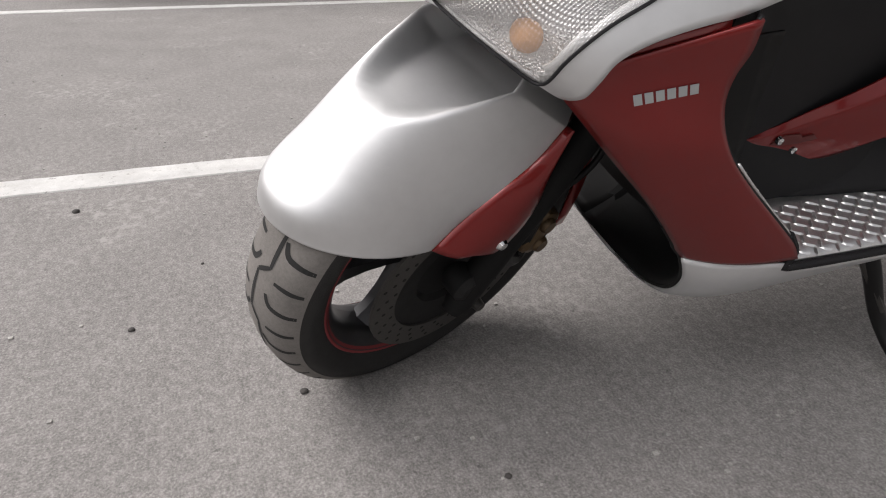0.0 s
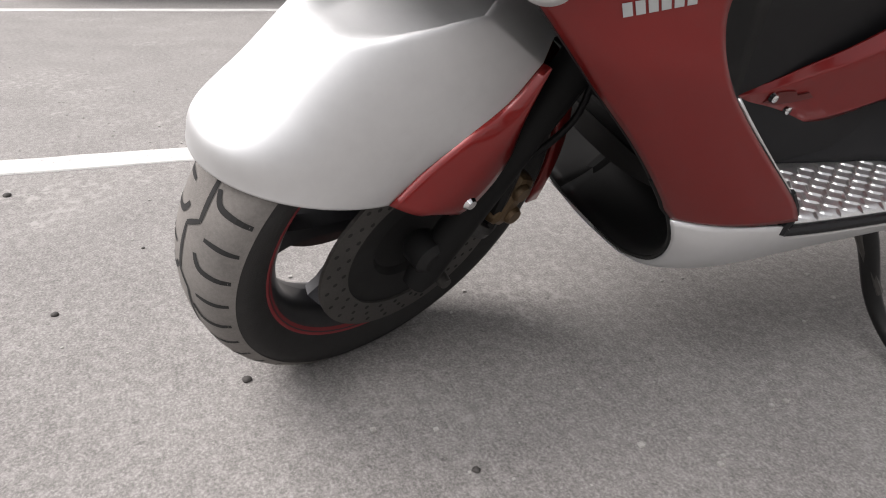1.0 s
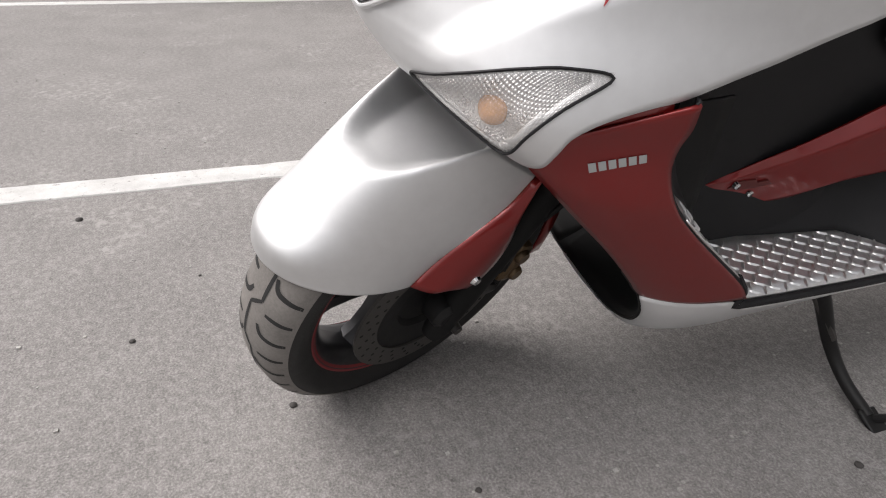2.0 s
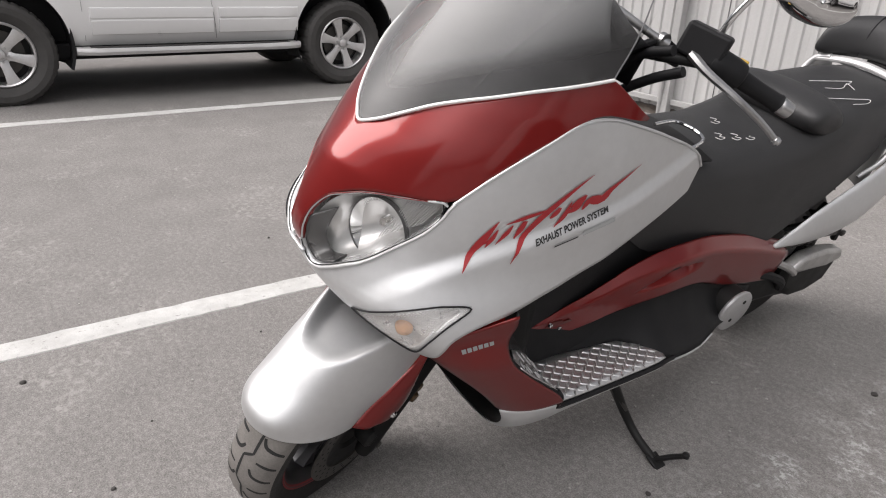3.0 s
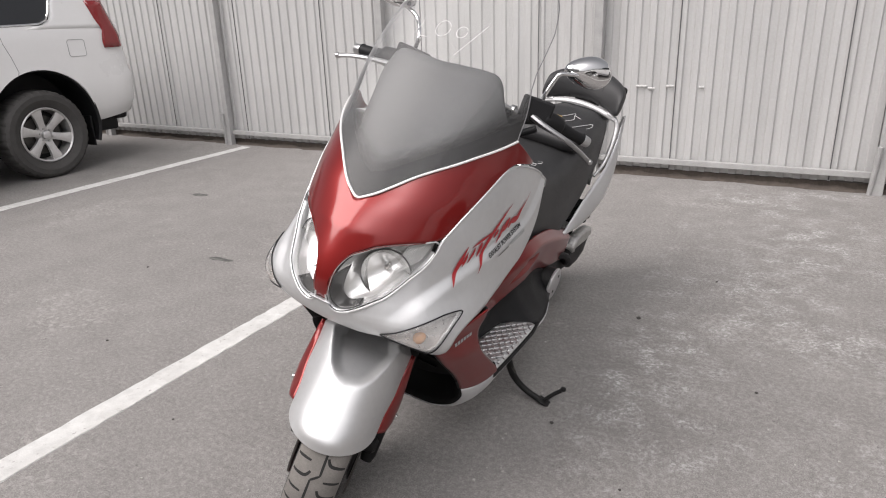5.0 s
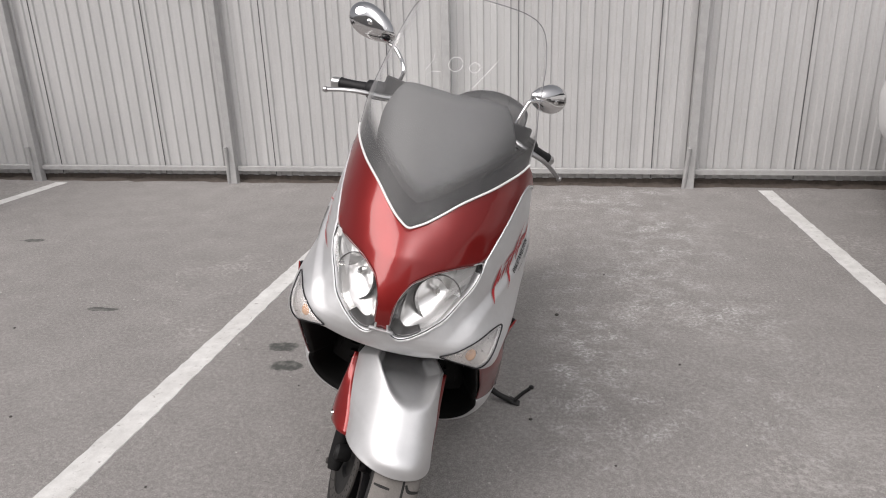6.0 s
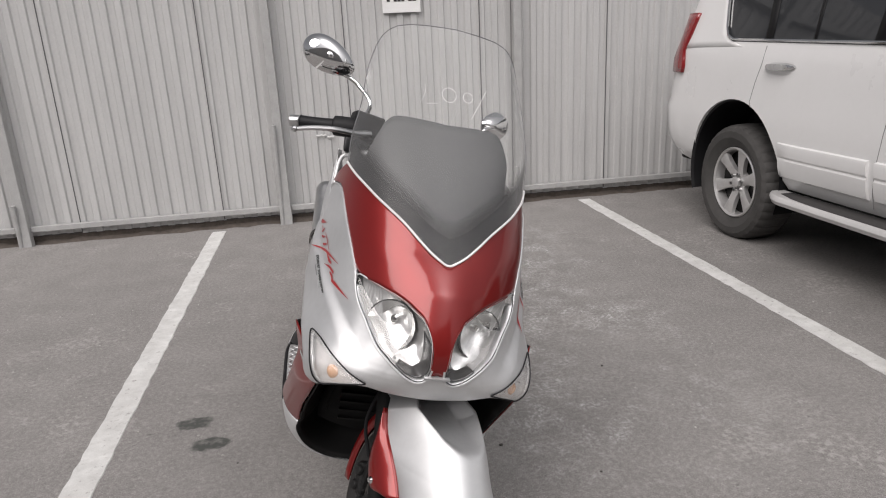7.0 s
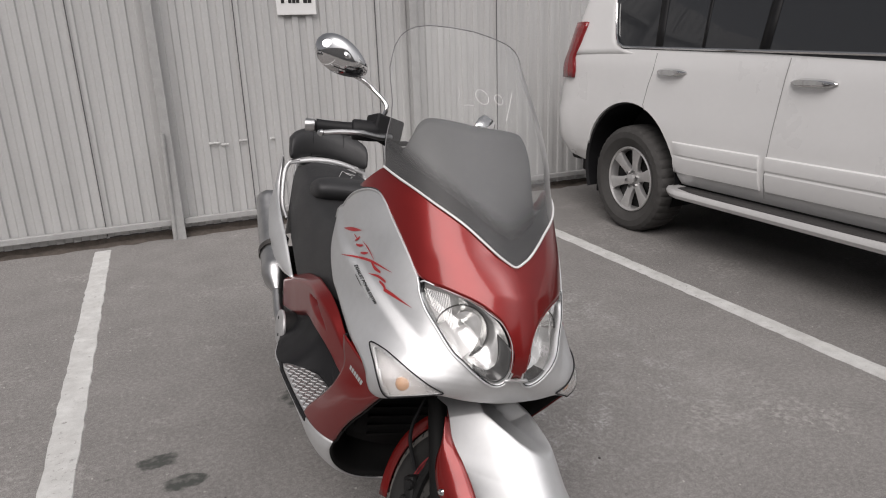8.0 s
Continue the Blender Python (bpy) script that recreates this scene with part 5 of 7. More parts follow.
# the black wall between the upturned plate, the leg shield and the tunnel
wall_out = TOE_IN + [(0.262, 0.236, 0.545), (0.270, 0.211, 0.565), (0.280, 0.196, 0.595), (0.286, 0.191, 0.628), (0.292, 0.190, 0.655), (0.296, 0.184, 0.690)]
wall_in = [(0.142, 0.412, 0.45), (0.142, 0.398, 0.50), (0.148, 0.365, 0.54), (0.160, 0.340, 0.58), (0.160, 0.336, 0.60), (0.160, 0.334, 0.62), (0.160, 0.332, 0.64), (0.160, 0.330, 0.66), (0.158, 0.330, 0.68), (0.155, 0.330, 0.70)]
rows = []
for k in range(41):
    outer, inner = curve_at(wall_out, k / 40), curve_at(wall_in, k / 40)
    rows.append([outer.lerp(inner, f) - Vector((0.022, -0.002, 0)) * math.sin(math.pi * f ** 0.8) for f in (0, 0.06, 0.15, 0.3, 0.5, 0.75, 1.0)])
both_sides("tunnel_wall", rows, BLACK_PLASTIC, "black plastic wall behind the leg shield", thick=0.003)
for s in (1, -1):
    bm = grid_surface(patch(plate_in, plate_out, 24, 6, lambda x, y, o: (s * x, y, floor_h)))
    board = part("footboard", bm, CHECKER, scooter, "aluminium checker plate footboard", thick=0.004)
    # the plate bends up the back of the leg shield
    rows = []
    for k in range(17):
        outer, inner = toe_outer(k / 16), curve_at(TOE_IN, k / 16)
        rows.append([(s * q.x, q.y, q.z) for q in (outer.lerp(inner, f) - Vector((0, 0, 0.010 * math.sin(math.pi * f))) for f in (0, 0.2, 0.4, 0.6, 0.8, 1.0))])
    toe = part("toe_plate", grid_surface(rows), CHECKER, board, "checker plate bent up behind the leg shield", thick=0.003)
    rim = [(s * (x + 0.004), y, floor_h - 0.008) for x, y in plate_out] + [(s * 0.299, 0.775, floor_h - 0.012)]
    part("board_edge", tube([(s * 0.2985, 0.372, floor_h + 0.044), (s * 0.3015, 0.392, floor_h + 0.016), (s * 0.304, 0.384, floor_h - 0.004)] + rim[1:], 0.0064, 8, 30), BLACK_PLASTIC, board, "black rubber edge strip")
    seam = tube([(s * (x + 0.005), y, floor_h - 0.0165) for x, y in plate_out] + [(s * 0.303, 0.79, 0.3445), (s * 0.298, 0.85, 0.337), (s * 0.288, 0.91, 0.334), (s * 0.274, 0.965, 0.341)], 0.0026, 6, 30)
    part("sill_strip", seam, SILVER, board)
    # raised bars of the pattern, laid crosswise in turn
    first_bar = None
    for i in range(10):
        for j in range(20):
            x, y = 0.182 + i * 0.0125, 0.390 + j * 0.0185
            lo = lerp1([(0.39, 0.192), (0.42, 0.186), (0.52, 0.192), (0.60, 0.197), (0.67, 0.205), (0.70, 0.232), (0.73, 0.27), (0.745, 0.29)], y)
            if not (lo + 0.006 < x < 0.296 and 0.385 < y < 0.738):
                continue
            if first_bar is None:
                bm = bmesh.new()
                v = [bm.verts.new(p) for p in ((-0.0100, 0, 0), (-0.004, -0.0028, 0), (0.004, -0.0028, 0), (0.0100, 0, 0), (0.004, 0.0028, 0), (-0.004, 0.0028, 0), (-0.006, 0, 0.0022), (0.006, 0, 0.0022))]
                for face in ((0, 1, 6), (1, 2, 7, 6), (2, 3, 7), (3, 4, 7), (4, 5, 6, 7), (5, 0, 6), (0, 5, 4, 3, 2, 1)):
                    bm.faces.new([v[k] for k in face])
                bar_ob = first_bar = part("tread_bar", bm, CHECKER, board, sharp=20)
            else:
                bar_ob = new("tread_bar", first_bar.data)
                bar_ob.parent = board
            bar_ob.location = (s * x, y, floor_h + 0.0003)
            bar_ob.rotation_euler = (0, 0, radians(58 if (i + j) % 2 else -32))

    for i in range(9):
        for j in range(4):
            u, f = 0.10 + i * 0.095, 0.14 + 0.235 * j + (0.11 if i % 2 else 0.0)
            span = toe_outer(u).lerp(curve_at(TOE_IN, u), f)
            up = (toe_outer(u + 0.03).lerp(curve_at(TOE_IN, u + 0.03), f) - span).normalized()
            across = (curve_at(TOE_IN, u) - toe_outer(u)).normalized()
            out = across.cross(up).normalized()
            if out.z < 0:
                out = -out
            if f > 0.94 or (curve_at(TOE_IN, u) - toe_outer(u)).length < 0.03:
                continue
            along = (across + up * (0.9 if (i + j) % 2 else -0.9)).normalized()
            m = Matrix((along, out.cross(along), out)).transposed().to_4x4()
            m.translation = span + out * 0.002 - Vector((0, 0, 0.010 * math.sin(math.pi * f)))
            bar_ob = new("tread_bar", first_bar.data)
            bar_ob.parent = toe
            bar_ob.matrix_local = m if s > 0 else flipped(m)

# black wheel well behind the front wheel: a deep tub with a rounded lip
def well_lip(k):
    """From the top of the shield's front edge down and round to the middle of the belly, k from 0 to 1."""
    if k < 0.6:
        p = curve_at([(*q, 0) for q in front_edge], k / 0.6)
        return Vector((leg_x(p.x, p.y) - 0.006, p.x + 0.003, p.y - 0.001))
    p = curve_at(belly_front, (k - 0.6) / 0.4)
    return Vector((p.x - 0.003, p.y + 0.001, p.z + 0.002))


rows = []
for i in range(61):
    k = i / 60
    p = well_lip(k)
    low = max(0.0, (k - 0.6) / 0.4)
    back = Vector((p.x * 0.80, max(p.y + 0.10, 0.345 - 0.02 * low), p.z + 0.012 + 0.095 * low))
    row = []
    for j in range(11):
        f = j / 10
        q = p.lerp(back, f)
        row.append(q + Vector((-0.010, 0.016, -0.008 * low)) * math.sin(math.pi * f))
    rows.append(row)
both_sides("wheel_well", rows, INNER_BLACK, "black plastic tub of the front wheel well", thick=0.004)
rows = [[(w * (k / 8 - 1), y + 0.012 * abs(k / 8 - 1) ** 2, h + 0.03 * abs(k / 8 - 1) ** 3) for k in range(17)] for h, y, w in ((0.312, 0.322, 0.205), (0.36, 0.332, 0.21), (0.44, 0.335, 0.165), (0.52, 0.332, 0.150), (0.60, 0.325, 0.150), (0.70, 0.31, 0.150))]
cover = part("radiator_cover", grid_surface(rows), INNER_BLACK, scooter, "black inner panel behind the wheel", thick=0.01)
for k in range(9):
    h = 0.345 + 0.026 * k
    part("radiator_slat", boxed((-0.15, 0.316, h - 0.003), (0.15, 0.331, h + 0.003), None), BLACK_METAL, cover, smooth=False)
rows = [[(x, y, 0.655) for x in (-0.17, -0.09, 0, 0.09, 0.17)] for y in (0.06, 0.1, 0.2, 0.33)]
part("nose_underside", grid_surface(rows), INNER_BLACK, scooter, thick=0.004)
for s in (1, -1):
    part("well_rim", tube([(s * p.x, p.y - 0.001, p.z) for p in (well_lip(0.40 + 0.6 * k / 40) for k in range(41))], 0.003, 6), INNER_BLACK, scooter, "thin black edge of the wheel well")

# ---- front wheel, fork and mudguard, turned to the left with the bars ----
def steered(angle, x, rake=28.0):
    pivot = Matrix.Translation((x, 0.048, 0.260))
    axis = Vector((0, math.sin(radians(rake)), math.cos(radians(rake))))
    return pivot @ Matrix.Rotation(radians(angle), 4, axis) @ pivot.inverted()


STEER = steered(22.0, 0.006)
BAR_STEER = steered(20.0, -0.004)
AXLE = Vector((0.021, -0.004, 0.262))


def turned(name, bm, mat, parent=None, label="", **kw):
    bmesh.ops.transform(bm, matrix=STEER, verts=bm.verts)
    return part(name, bm, mat, parent or scooter, label, **kw)


def bar_turned(name, bm, mat, parent=None, label="", **kw):
    bmesh.ops.transform(bm, matrix=BAR_STEER, verts=bm.verts)
    return part(name, bm, mat, parent or scooter, label, **kw)


def tyre_bm(r, half, n=96, inner=0.188):
    prof = [(inner, -half * 0.72), (inner + 0.012, -half * 0.86), (r - 0.045, -half), (r - 0.030, -half * 0.97), (r - 0.016, -half * 0.80), (r - 0.005, -half * 0.48), (r, 0), (r - 0.005, half * 0.48), (r - 0.016, half * 0.80), (r - 0.030, half * 0.97), (r - 0.045, half), (inner + 0.012, half * 0.86), (inner, half * 0.72)]
    fine = smooth_line([(a, b, 0) for a, b in prof], 37)
    return lathe([(p.x, p.y) for p in fine], n)


def tread_height(r, half, x):
    """Radius of the tyre's crown at the offset x."""
    t = abs(x) / half
    return r - 0.017 * t ** 2 - 0.017 * t ** 8


front_wheel = new("front_wheel")
front_wheel.parent = scooter
tagged(front_wheel, "front wheel with dark rim and red tape")
at = Matrix.Translation(AXLE)
R_F, W_F = 0.263, 0.061
bm = tyre_bm(R_F, W_F)
bmesh.ops.transform(bm, matrix=at, verts=bm.verts)
tyre = turned("tyre", bm, RUBBER, front_wheel, "worn road tyre, dusty on the tread")
# dusty crown laid over the tyre, cut by the grooves
rows = []
for j in range(25):
    x = (-1 + 2 * j / 24) * W_F * 0.965
    rows.append([AXLE + Vector((x, math.cos(2 * math.pi * k / 120) * (tread_height(R_F, W_F, x) + 0.0008), math.sin(2 * math.pi * k / 120) * (tread_height(R_F, W_F, x) + 0.0008))) for k in range(120)])
turned("tread", grid_surface(rows, close_v=True), TREAD, tyre, "dusty grey tread")


def groove(points, width):
    """A sunken-looking dark groove that follows the crown."""
    rows = []
    pts = smooth_line([(*p, 0) for p in points], 12) if len(points) > 2 else [Vector((*points[0], 0)).lerp(Vector((*points[1], 0)), k / 8) for k in range(9)]
    for k, p in enumerate(pts):
        d = pts[min(k + 1, len(pts) - 1)] - pts[max(k - 1, 0)]
        nrm = Vector((-d.y * R_F, d.x)).normalized()
        taper = width * (0.7 + 0.3 * math.sin(math.pi * k / len(pts)))
        row = []
        for s in (-1, 1):
            x = p.x + s * nrm.x * taper
            ang = p.y + s * nrm.y * taper / R_F
            r = tread_height(R_F, W_F, x) + 0.0013
            row.append(AXLE + Vector((x, math.cos(ang) * r, math.sin(ang) * r)))
        rows.append(row)
    return rows


bm = bmesh.new()
PITCHES = 20
pitch = 2 * math.pi / PITCHES
for k in range(PITCHES):
    b = k * pitch
    for s in (1, -1):
        o = b if s > 0 else b + pitch * 0.5
        grid_surface(groove([(s * 0.022, o + 0.008), (s * 0.040, o + 0.002), (s * 0.056, o - 0.002)], 0.0034), bm)
        grid_surface(groove([(s * 0.015, o + pitch * 0.5 - 0.058), (s * 0.020, o + pitch * 0.5 - 0.020), (s * 0.027, o + pitch * 0.5), (s * 0.040, o + pitch * 0.5 + 0.002), (s * 0.056, o + pitch * 0.5)], 0.0040), bm)
    if k % 2 == 0:
        for p, q in (((0.008, 0.02), (0.010, pitch * 0.86)), ((0.010, pitch * 0.86), (-0.009, pitch * 1.06)), ((-0.009, pitch * 1.06), (-0.009, pitch * 1.86)), ((-0.009, pitch * 1.86), (0.008, pitch * 2 + 0.02))):
            grid_surface(groove([(p[0], b + p[1]), (q[0], b + q[1])], 0.0031), bm)
tagged(turned("groove", bm, GROOVE, tyre, smooth=False), "dark cut grooves", kind="stuff")

bm = lathe([(0.166, -0.012), (0.168, -0.024), (0.176, -0.036), (0.184, -0.042), (0.192, -0.047), (0.194, -0.040), (0.180, -0.030), (0.176, -0.01), (0.176, 0.01), (0.180, 0.030), (0.194, 0.040), (0.192, 0.047), (0.184, 0.042), (0.176, 0.036), (0.168, 0.024), (0.166, 0.012), (0.166, -0.012)], 64, m=at)
rim = turned("rim", bm, DARK_RIM, front_wheel, "dark grey cast rim")
for s in (1, -1):
    turned("rim_tape", lathe([(r, s * d) for r, d in ((0.1842, 0.0432), (0.1870, 0.0452), (0.1910, 0.0480), (0.1935, 0.0482))], 64, m=at), RED_STRIPE, rim, "thin red rim tape")
    turned("rim_line", lathe([(r, s * d) for r, d in ((0.1878, 0.0466), (0.1892, 0.0476))], 64, m=at), DARK_RIM, rim)
for k in range(5):
    a = 2 * math.pi * k / 5 + 0.157
    m = at @ pose(0, 0, 0, math.degrees(a), 0, 0)
    rows = []
    for r, w, d in ((0.03, 0.020, 0.024), (0.07, 0.014, 0.020), (0.11, 0.014, 0.018), (0.145, 0.020, 0.018), (0.165, 0.030, 0.020)):
        rows.append([m @ Vector(p) for p in ((-d, -w * 0.6, r), (0, -w, r), (d, -w * 0.6, r), (d, w * 0.6, r), (0, w, r), (-d, w * 0.6, r))])
    turned("spoke", grid_surface(rows, close_v=True), DARK_RIM, rim)
turned("hub", lathe([(0.0, -0.06), (0.02, -0.06), (0.036, -0.045), (0.040, -0.02), (0.040, 0.02), (0.036, 0.045), (0.02, 0.06), (0.0, 0.06)], 32, m=at), DARK_RIM, front_wheel)
for s in (1, -1):
    bm = lathe([(0.104, s * 0.074), (0.142, s * 0.074), (0.142, s * 0.0785), (0.104, s * 0.0785), (0.104, s * 0.074)], 56, m=at)
    disc = turned("brake_disc", bm, DULL_STEEL, front_wheel, "dull drilled steel brake disc", sharp=30)
    bm = bmesh.new()
    for k in range(26):
        a = 2 * math.pi * k / 26
        for r, o in ((0.111, 0.0), (0.122, 0.08), (0.133, 0.16)):
            lathe([(0.0, 0.0), (0.0032, 0.0)], 8, bm=bm, m=at @ Matrix.Translation((s * 0.0789, r * math.cos(a + o), r * math.sin(a + o))))
    tagged(turned("drilling", bm, GROOVE, disc, smooth=False), "small drilled holes", kind="stuff")
    turned("disc_carrier", lathe([(0.0, s * 0.060), (0.055, s * 0.062), (0.062, s * 0.070), (0.105, s * 0.075), (0.105, s * 0.070), (0.05, s * 0.05)], 40, m=at), BLACK_METAL, front_wheel)

up = Vector((0, math.sin(radians(28)), math.cos(radians(28))))
for s in (1, -1):
    foot = AXLE + Vector((s * 0.100, -0.012, -0.050))
    leg = [foot, foot + up * 0.02, foot + up * 0.20, foot + up * 0.38, foot + up * 0.56]
    fork = turned("fork_leg", tube(leg, [0.016, 0.021, 0.023, 0.024, 0.022], 16), FORK_BLACK, scooter, "black telescopic fork leg")
    turned("axle_clamp", lathe([(0.0, -0.02), (0.018, -0.02), (0.024, -0.012), (0.024, 0.016), (0.015, 0.024), (0.0, 0.024)], 18, m=Matrix.Translation(AXLE + Vector((s * 0.090, 0, 0))) @ Matrix.Diagonal((s, 1, 1, 1))), BLACK_METAL, fork)
    turned("pinch_bolt", lathe([(0.0, 0.012), (0.008, 0.012), (0.010, 0.0), (0.010, -0.02)], 10, m=Matrix.Translation(AXLE + Vector((s * 0.100, 0.040, -0.070))) @ Matrix.Diagonal((s, 1, 1, 1))), DULL_STEEL, fork)
    # caliper behind the leg
    c = AXLE + Vector((s * 0.072, 0.150, 0.016))
    bm = boxed((-0.022, -0.020, -0.042), (0.022, 0.020, 0.042), Matrix.Translation(c) @ pose(0, 0, 0, -28, 0, 0))
    cal = turned("brake_caliper", bm, GOLD if s > 0 else BLACK_METAL, scooter, "dull bronze brake caliper", bevel=0.012, smooth=False)
    for d in (-0.022, 0.020):
        q = c + Vector((s * 0.023, 0.004, d))
        turned("caliper_piston", lathe([(0.0, 0.005), (0.011, 0.005), (0.014, 0.0), (0.014, -0.004)], 18, m=Matrix.Translation(q) @ Matrix.Diagonal((s, 1, 1, 1))), GOLD if s > 0 else BLACK_METAL, cal)
    turned("caliper_bracket", tube([foot + up * 0.10 + Vector((0, 0.01, 0)), c + Vector((s * 0.01, -0.03, -0.045)), c + Vector((s * 0.01, -0.02, 0.03)), foot + up * 0.24], 0.012, 8, 14), BLACK_METAL, cal)
    if s > 0:
        turned("hose_guide", tube([foot + up * f + Vector((-0.022, 0.052, 0)) for f in (0.20, 0.24, 0.34, 0.46, 0.56)], [0.012, 0.024, 0.027, 0.027, 0.024], 12), FORK_BLACK, scooter, "black plastic guide beside the fork leg")
        turned("guide_bolt", lathe([(0.0, 0.007), (0.006, 0.006), (0.009, 0.0)], 12, m=Matrix.Translation(foot + up * 0.40 + Vector((0.020, 0.045, 0)))), STEEL, scooter)
    turned("brake_hose", tube([c + Vector((0, 0.02, 0.05)), c + Vector((s * 0.02, 0.06, 0.14)), c + Vector((0, 0.06, 0.28)), c + Vector((-s * 0.03, 0.10, 0.40))], 0.005, 8, 20), BLACK_PLASTIC, scooter, "black rubber brake hose")

# mudguard
GUARD = [((-0.243, 0.414), (0.111, -0.087, 0.382)), ((-0.234, 0.446), (0.112, -0.052, 0.414)), ((-0.185, 0.482), (0.118, -0.012, 0.449)), ((-0.122, 0.541), (0.119, 0.040, 0.482)), ((-0.035, 0.601), (0.120, 0.072, 0.524))]


def guard_point(u, v):
    c = curve_at([(0, y, h) for (y, h), e in GUARD], v)
    e = curve_at([g[1] for g in GUARD], v)
    t = abs(u) * math.pi / 2
    lean_in = min(1.0, v / 0.45)
    x = e.x * math.sin(t)
    k = (1 - math.cos(t)) * (1 - lean_in) + (x / e.x) ** 3.0 * lean_in
    p = Vector((math.copysign(x, u), c.y + (e.y - c.y) * k, c.z + (e.z - c.z) * k))
    # hollow at the top, between two ridges
    half = lerp1([(0.68, 0.0), (0.70, 0.020), (0.74, 0.044), (0.80, 0.064), (0.90, 0.080), (1.0, 0.092)], v)
    if half > 0:
        d = (half - x) / 0.032
        if d > 0:
            f = min(1.0, d) * min(1.0, max(0.0, (v - 0.67) / 0.08))
            floor = Vector((p.x, -0.135 + 0.17 * (v - 0.67) / 0.33, 0.533 - 0.9 * p.x * p.x))
            p = p.lerp(floor, f * f * (3 - 2 * f))
    return p + Vector((0.006, 0, 0))


rows = [[guard_point(-1 + 2 * i / 96, j / 64) for i in range(97)] for j in range(65)]
# the guard runs on under the nose
for push, lift in ((0.03, 0.012), (0.07, 0.016), (0.12, 0.018)):
    rows.append([p + Vector((-0.15 * p.x, push, lift)) for p in rows[64]])
guard = turned("mudguard", grid_surface(rows), SILVER, scooter, "metallic silver front mudguard with a hollow top", thick=0.003, sharp=70)
for s in (1, -1):
    rows = []
    for k in range(17):
        v = k / 16
        e = curve_at([g[1] for g in GUARD], v)
        low = curve_at([(0.130, -0.036, 0.364), (0.140, -0.002, 0.358), (0.142, 0.030, 0.388), (0.138, 0.052, 0.425), (0.132, 0.060, 0.470), (0.122, 0.078, 0.522)], v)
        row = []
        for j in range(9):
            q = e.lerp(low, j / 8)
            bul = 0.010 * math.sin(math.pi * j / 8)
            row.append((s * (q.x + bul) + 0.006, q.y, q.z))
        rows.append(row)
    cover = turned("fork_cover", grid_surface(rows), RED, guard, "red side cover of the mudguard", thick=0.004)
    turned("cover_bolt", lathe([(0.0, 0.006), (0.006, 0.005), (0.009, 0.0)], 14, m=Matrix.Translation((s * 0.141 + 0.006, 0.004, 0.373)) @ Matrix.Diagonal((s, 1, 1, 1))), CHROME, cover, "chrome bolt")
rows = [[AXLE + Vector((x, math.cos(a) * (0.290 - 1.6 * x * x - (0.03 if abs(x) > 0.050 else 0)), math.sin(a) * (0.290 - 1.6 * x * x - (0.03 if abs(x) > 0.050 else 0)))) for x in (-0.052, -0.049, -0.04, -0.02, 0, 0.02, 0.04, 0.049, 0.052)] for a in (radians(-14 + 76 * k / 16) for k in range(17))]
turned("rear_mudguard", grid_surface(rows), RED, scooter, "red inner rear part of the mudguard", thick=0.003)

# ---- seat, tail, engine and rear wheel ----
rows = []
for k in range(31):
    y = 0.60 + 1.14 * k / 30
    lo = lerp1([(0.60, 0.66), (0.70, 0.590), (0.96, 0.576), (1.21, 0.525), (1.38, 0.615), (1.50, 0.672), (1.61, 0.73), (1.68, 0.785), (1.74, 0.82)], y)
    hi = lerp1([(0.60, 0.775), (0.72, 0.795), (0.90, 0.80), (1.08, 0.795), (1.20, 0.815), (1.32, 0.862), (1.42, 0.885), (1.60, 0.90), (1.70, 0.905), (1.74, 0.895)], y)
    w = lerp1([(0.60, 0.150), (0.75, 0.162), (0.95, 0.172), (1.2, 0.182), (1.4, 0.182), (1.6, 0.165), (1.74, 0.13)], y)
    rows.append([(w, y, lo), (w - 0.001, y, lo * 0.6 + hi * 0.4), (w - 0.010, y, lo * 0.25 + hi * 0.75), (w - 0.028, y, hi - 0.022), (w - 0.055, y, hi - 0.006), (w * 0.4, y, hi + 0.002), (0.0, y, hi + 0.004)])
seat = part("seat", mirrored(grid_surface(rows)), SEAT, scooter, "long black vinyl seat", sharp=80)
bm = bmesh.new()
rows = []
for i in range(33):
    u = -math.pi / 2 + math.pi * i / 32
    cu = max(0.0, math.cos(u)) ** 0.45
    su = math.copysign(abs(math.sin(u)) ** 0.8, u)
    rows.append([(0.156 * su, 1.280 + 0.105 * cu * math.cos(a) - 0.02 * math.sin(a) + 0.03 * (1 - su * su), 0.852 + 0.054 * cu * math.sin(a)) for a in (2 * math.pi * k / 24 for k in range(24))])
part("lumbar_pad", grid_surface(rows, bm, close_v=True), SEAT, seat, "black vinyl rider backrest pad", sharp=80)
part("fuel_flap", boxed((-0.08, 0.66, 0.80), (0.095, 0.82, 0.822), pose(0, 0, 0, -4, 0, 0)), BLACK_PLASTIC, scooter, "black fuel flap before the seat", bevel=0.012)
part("flap_trim", tube([(0.020, 0.753, 0.846), (0.018, 0.82, 0.846), (0.045, 0.842, 0.844), (0.080, 0.842, 0.843), (0.109, 0.822, 0.842), (0.126, 0.775, 0.842), (0.128, 0.755, 0.840)], 0.0045, 8, 20), CHROME, scooter, "bright trim of the fuel flap")
part("tank_cover", grid_surface([[(x, y, h + 0.015 - 0.9 * x * x) for x in (-0.14, -0.09, -0.04, 0, 0.04, 0.09, 0.14)] for y, h in ((0.42, 0.90), (0.50, 0.87), (0.60, 0.838), (0.72, 0.822), (0.84, 0.808))]), BLACK_PLASTIC, scooter, "black cover over the tank", thick=0.004)
rows = []
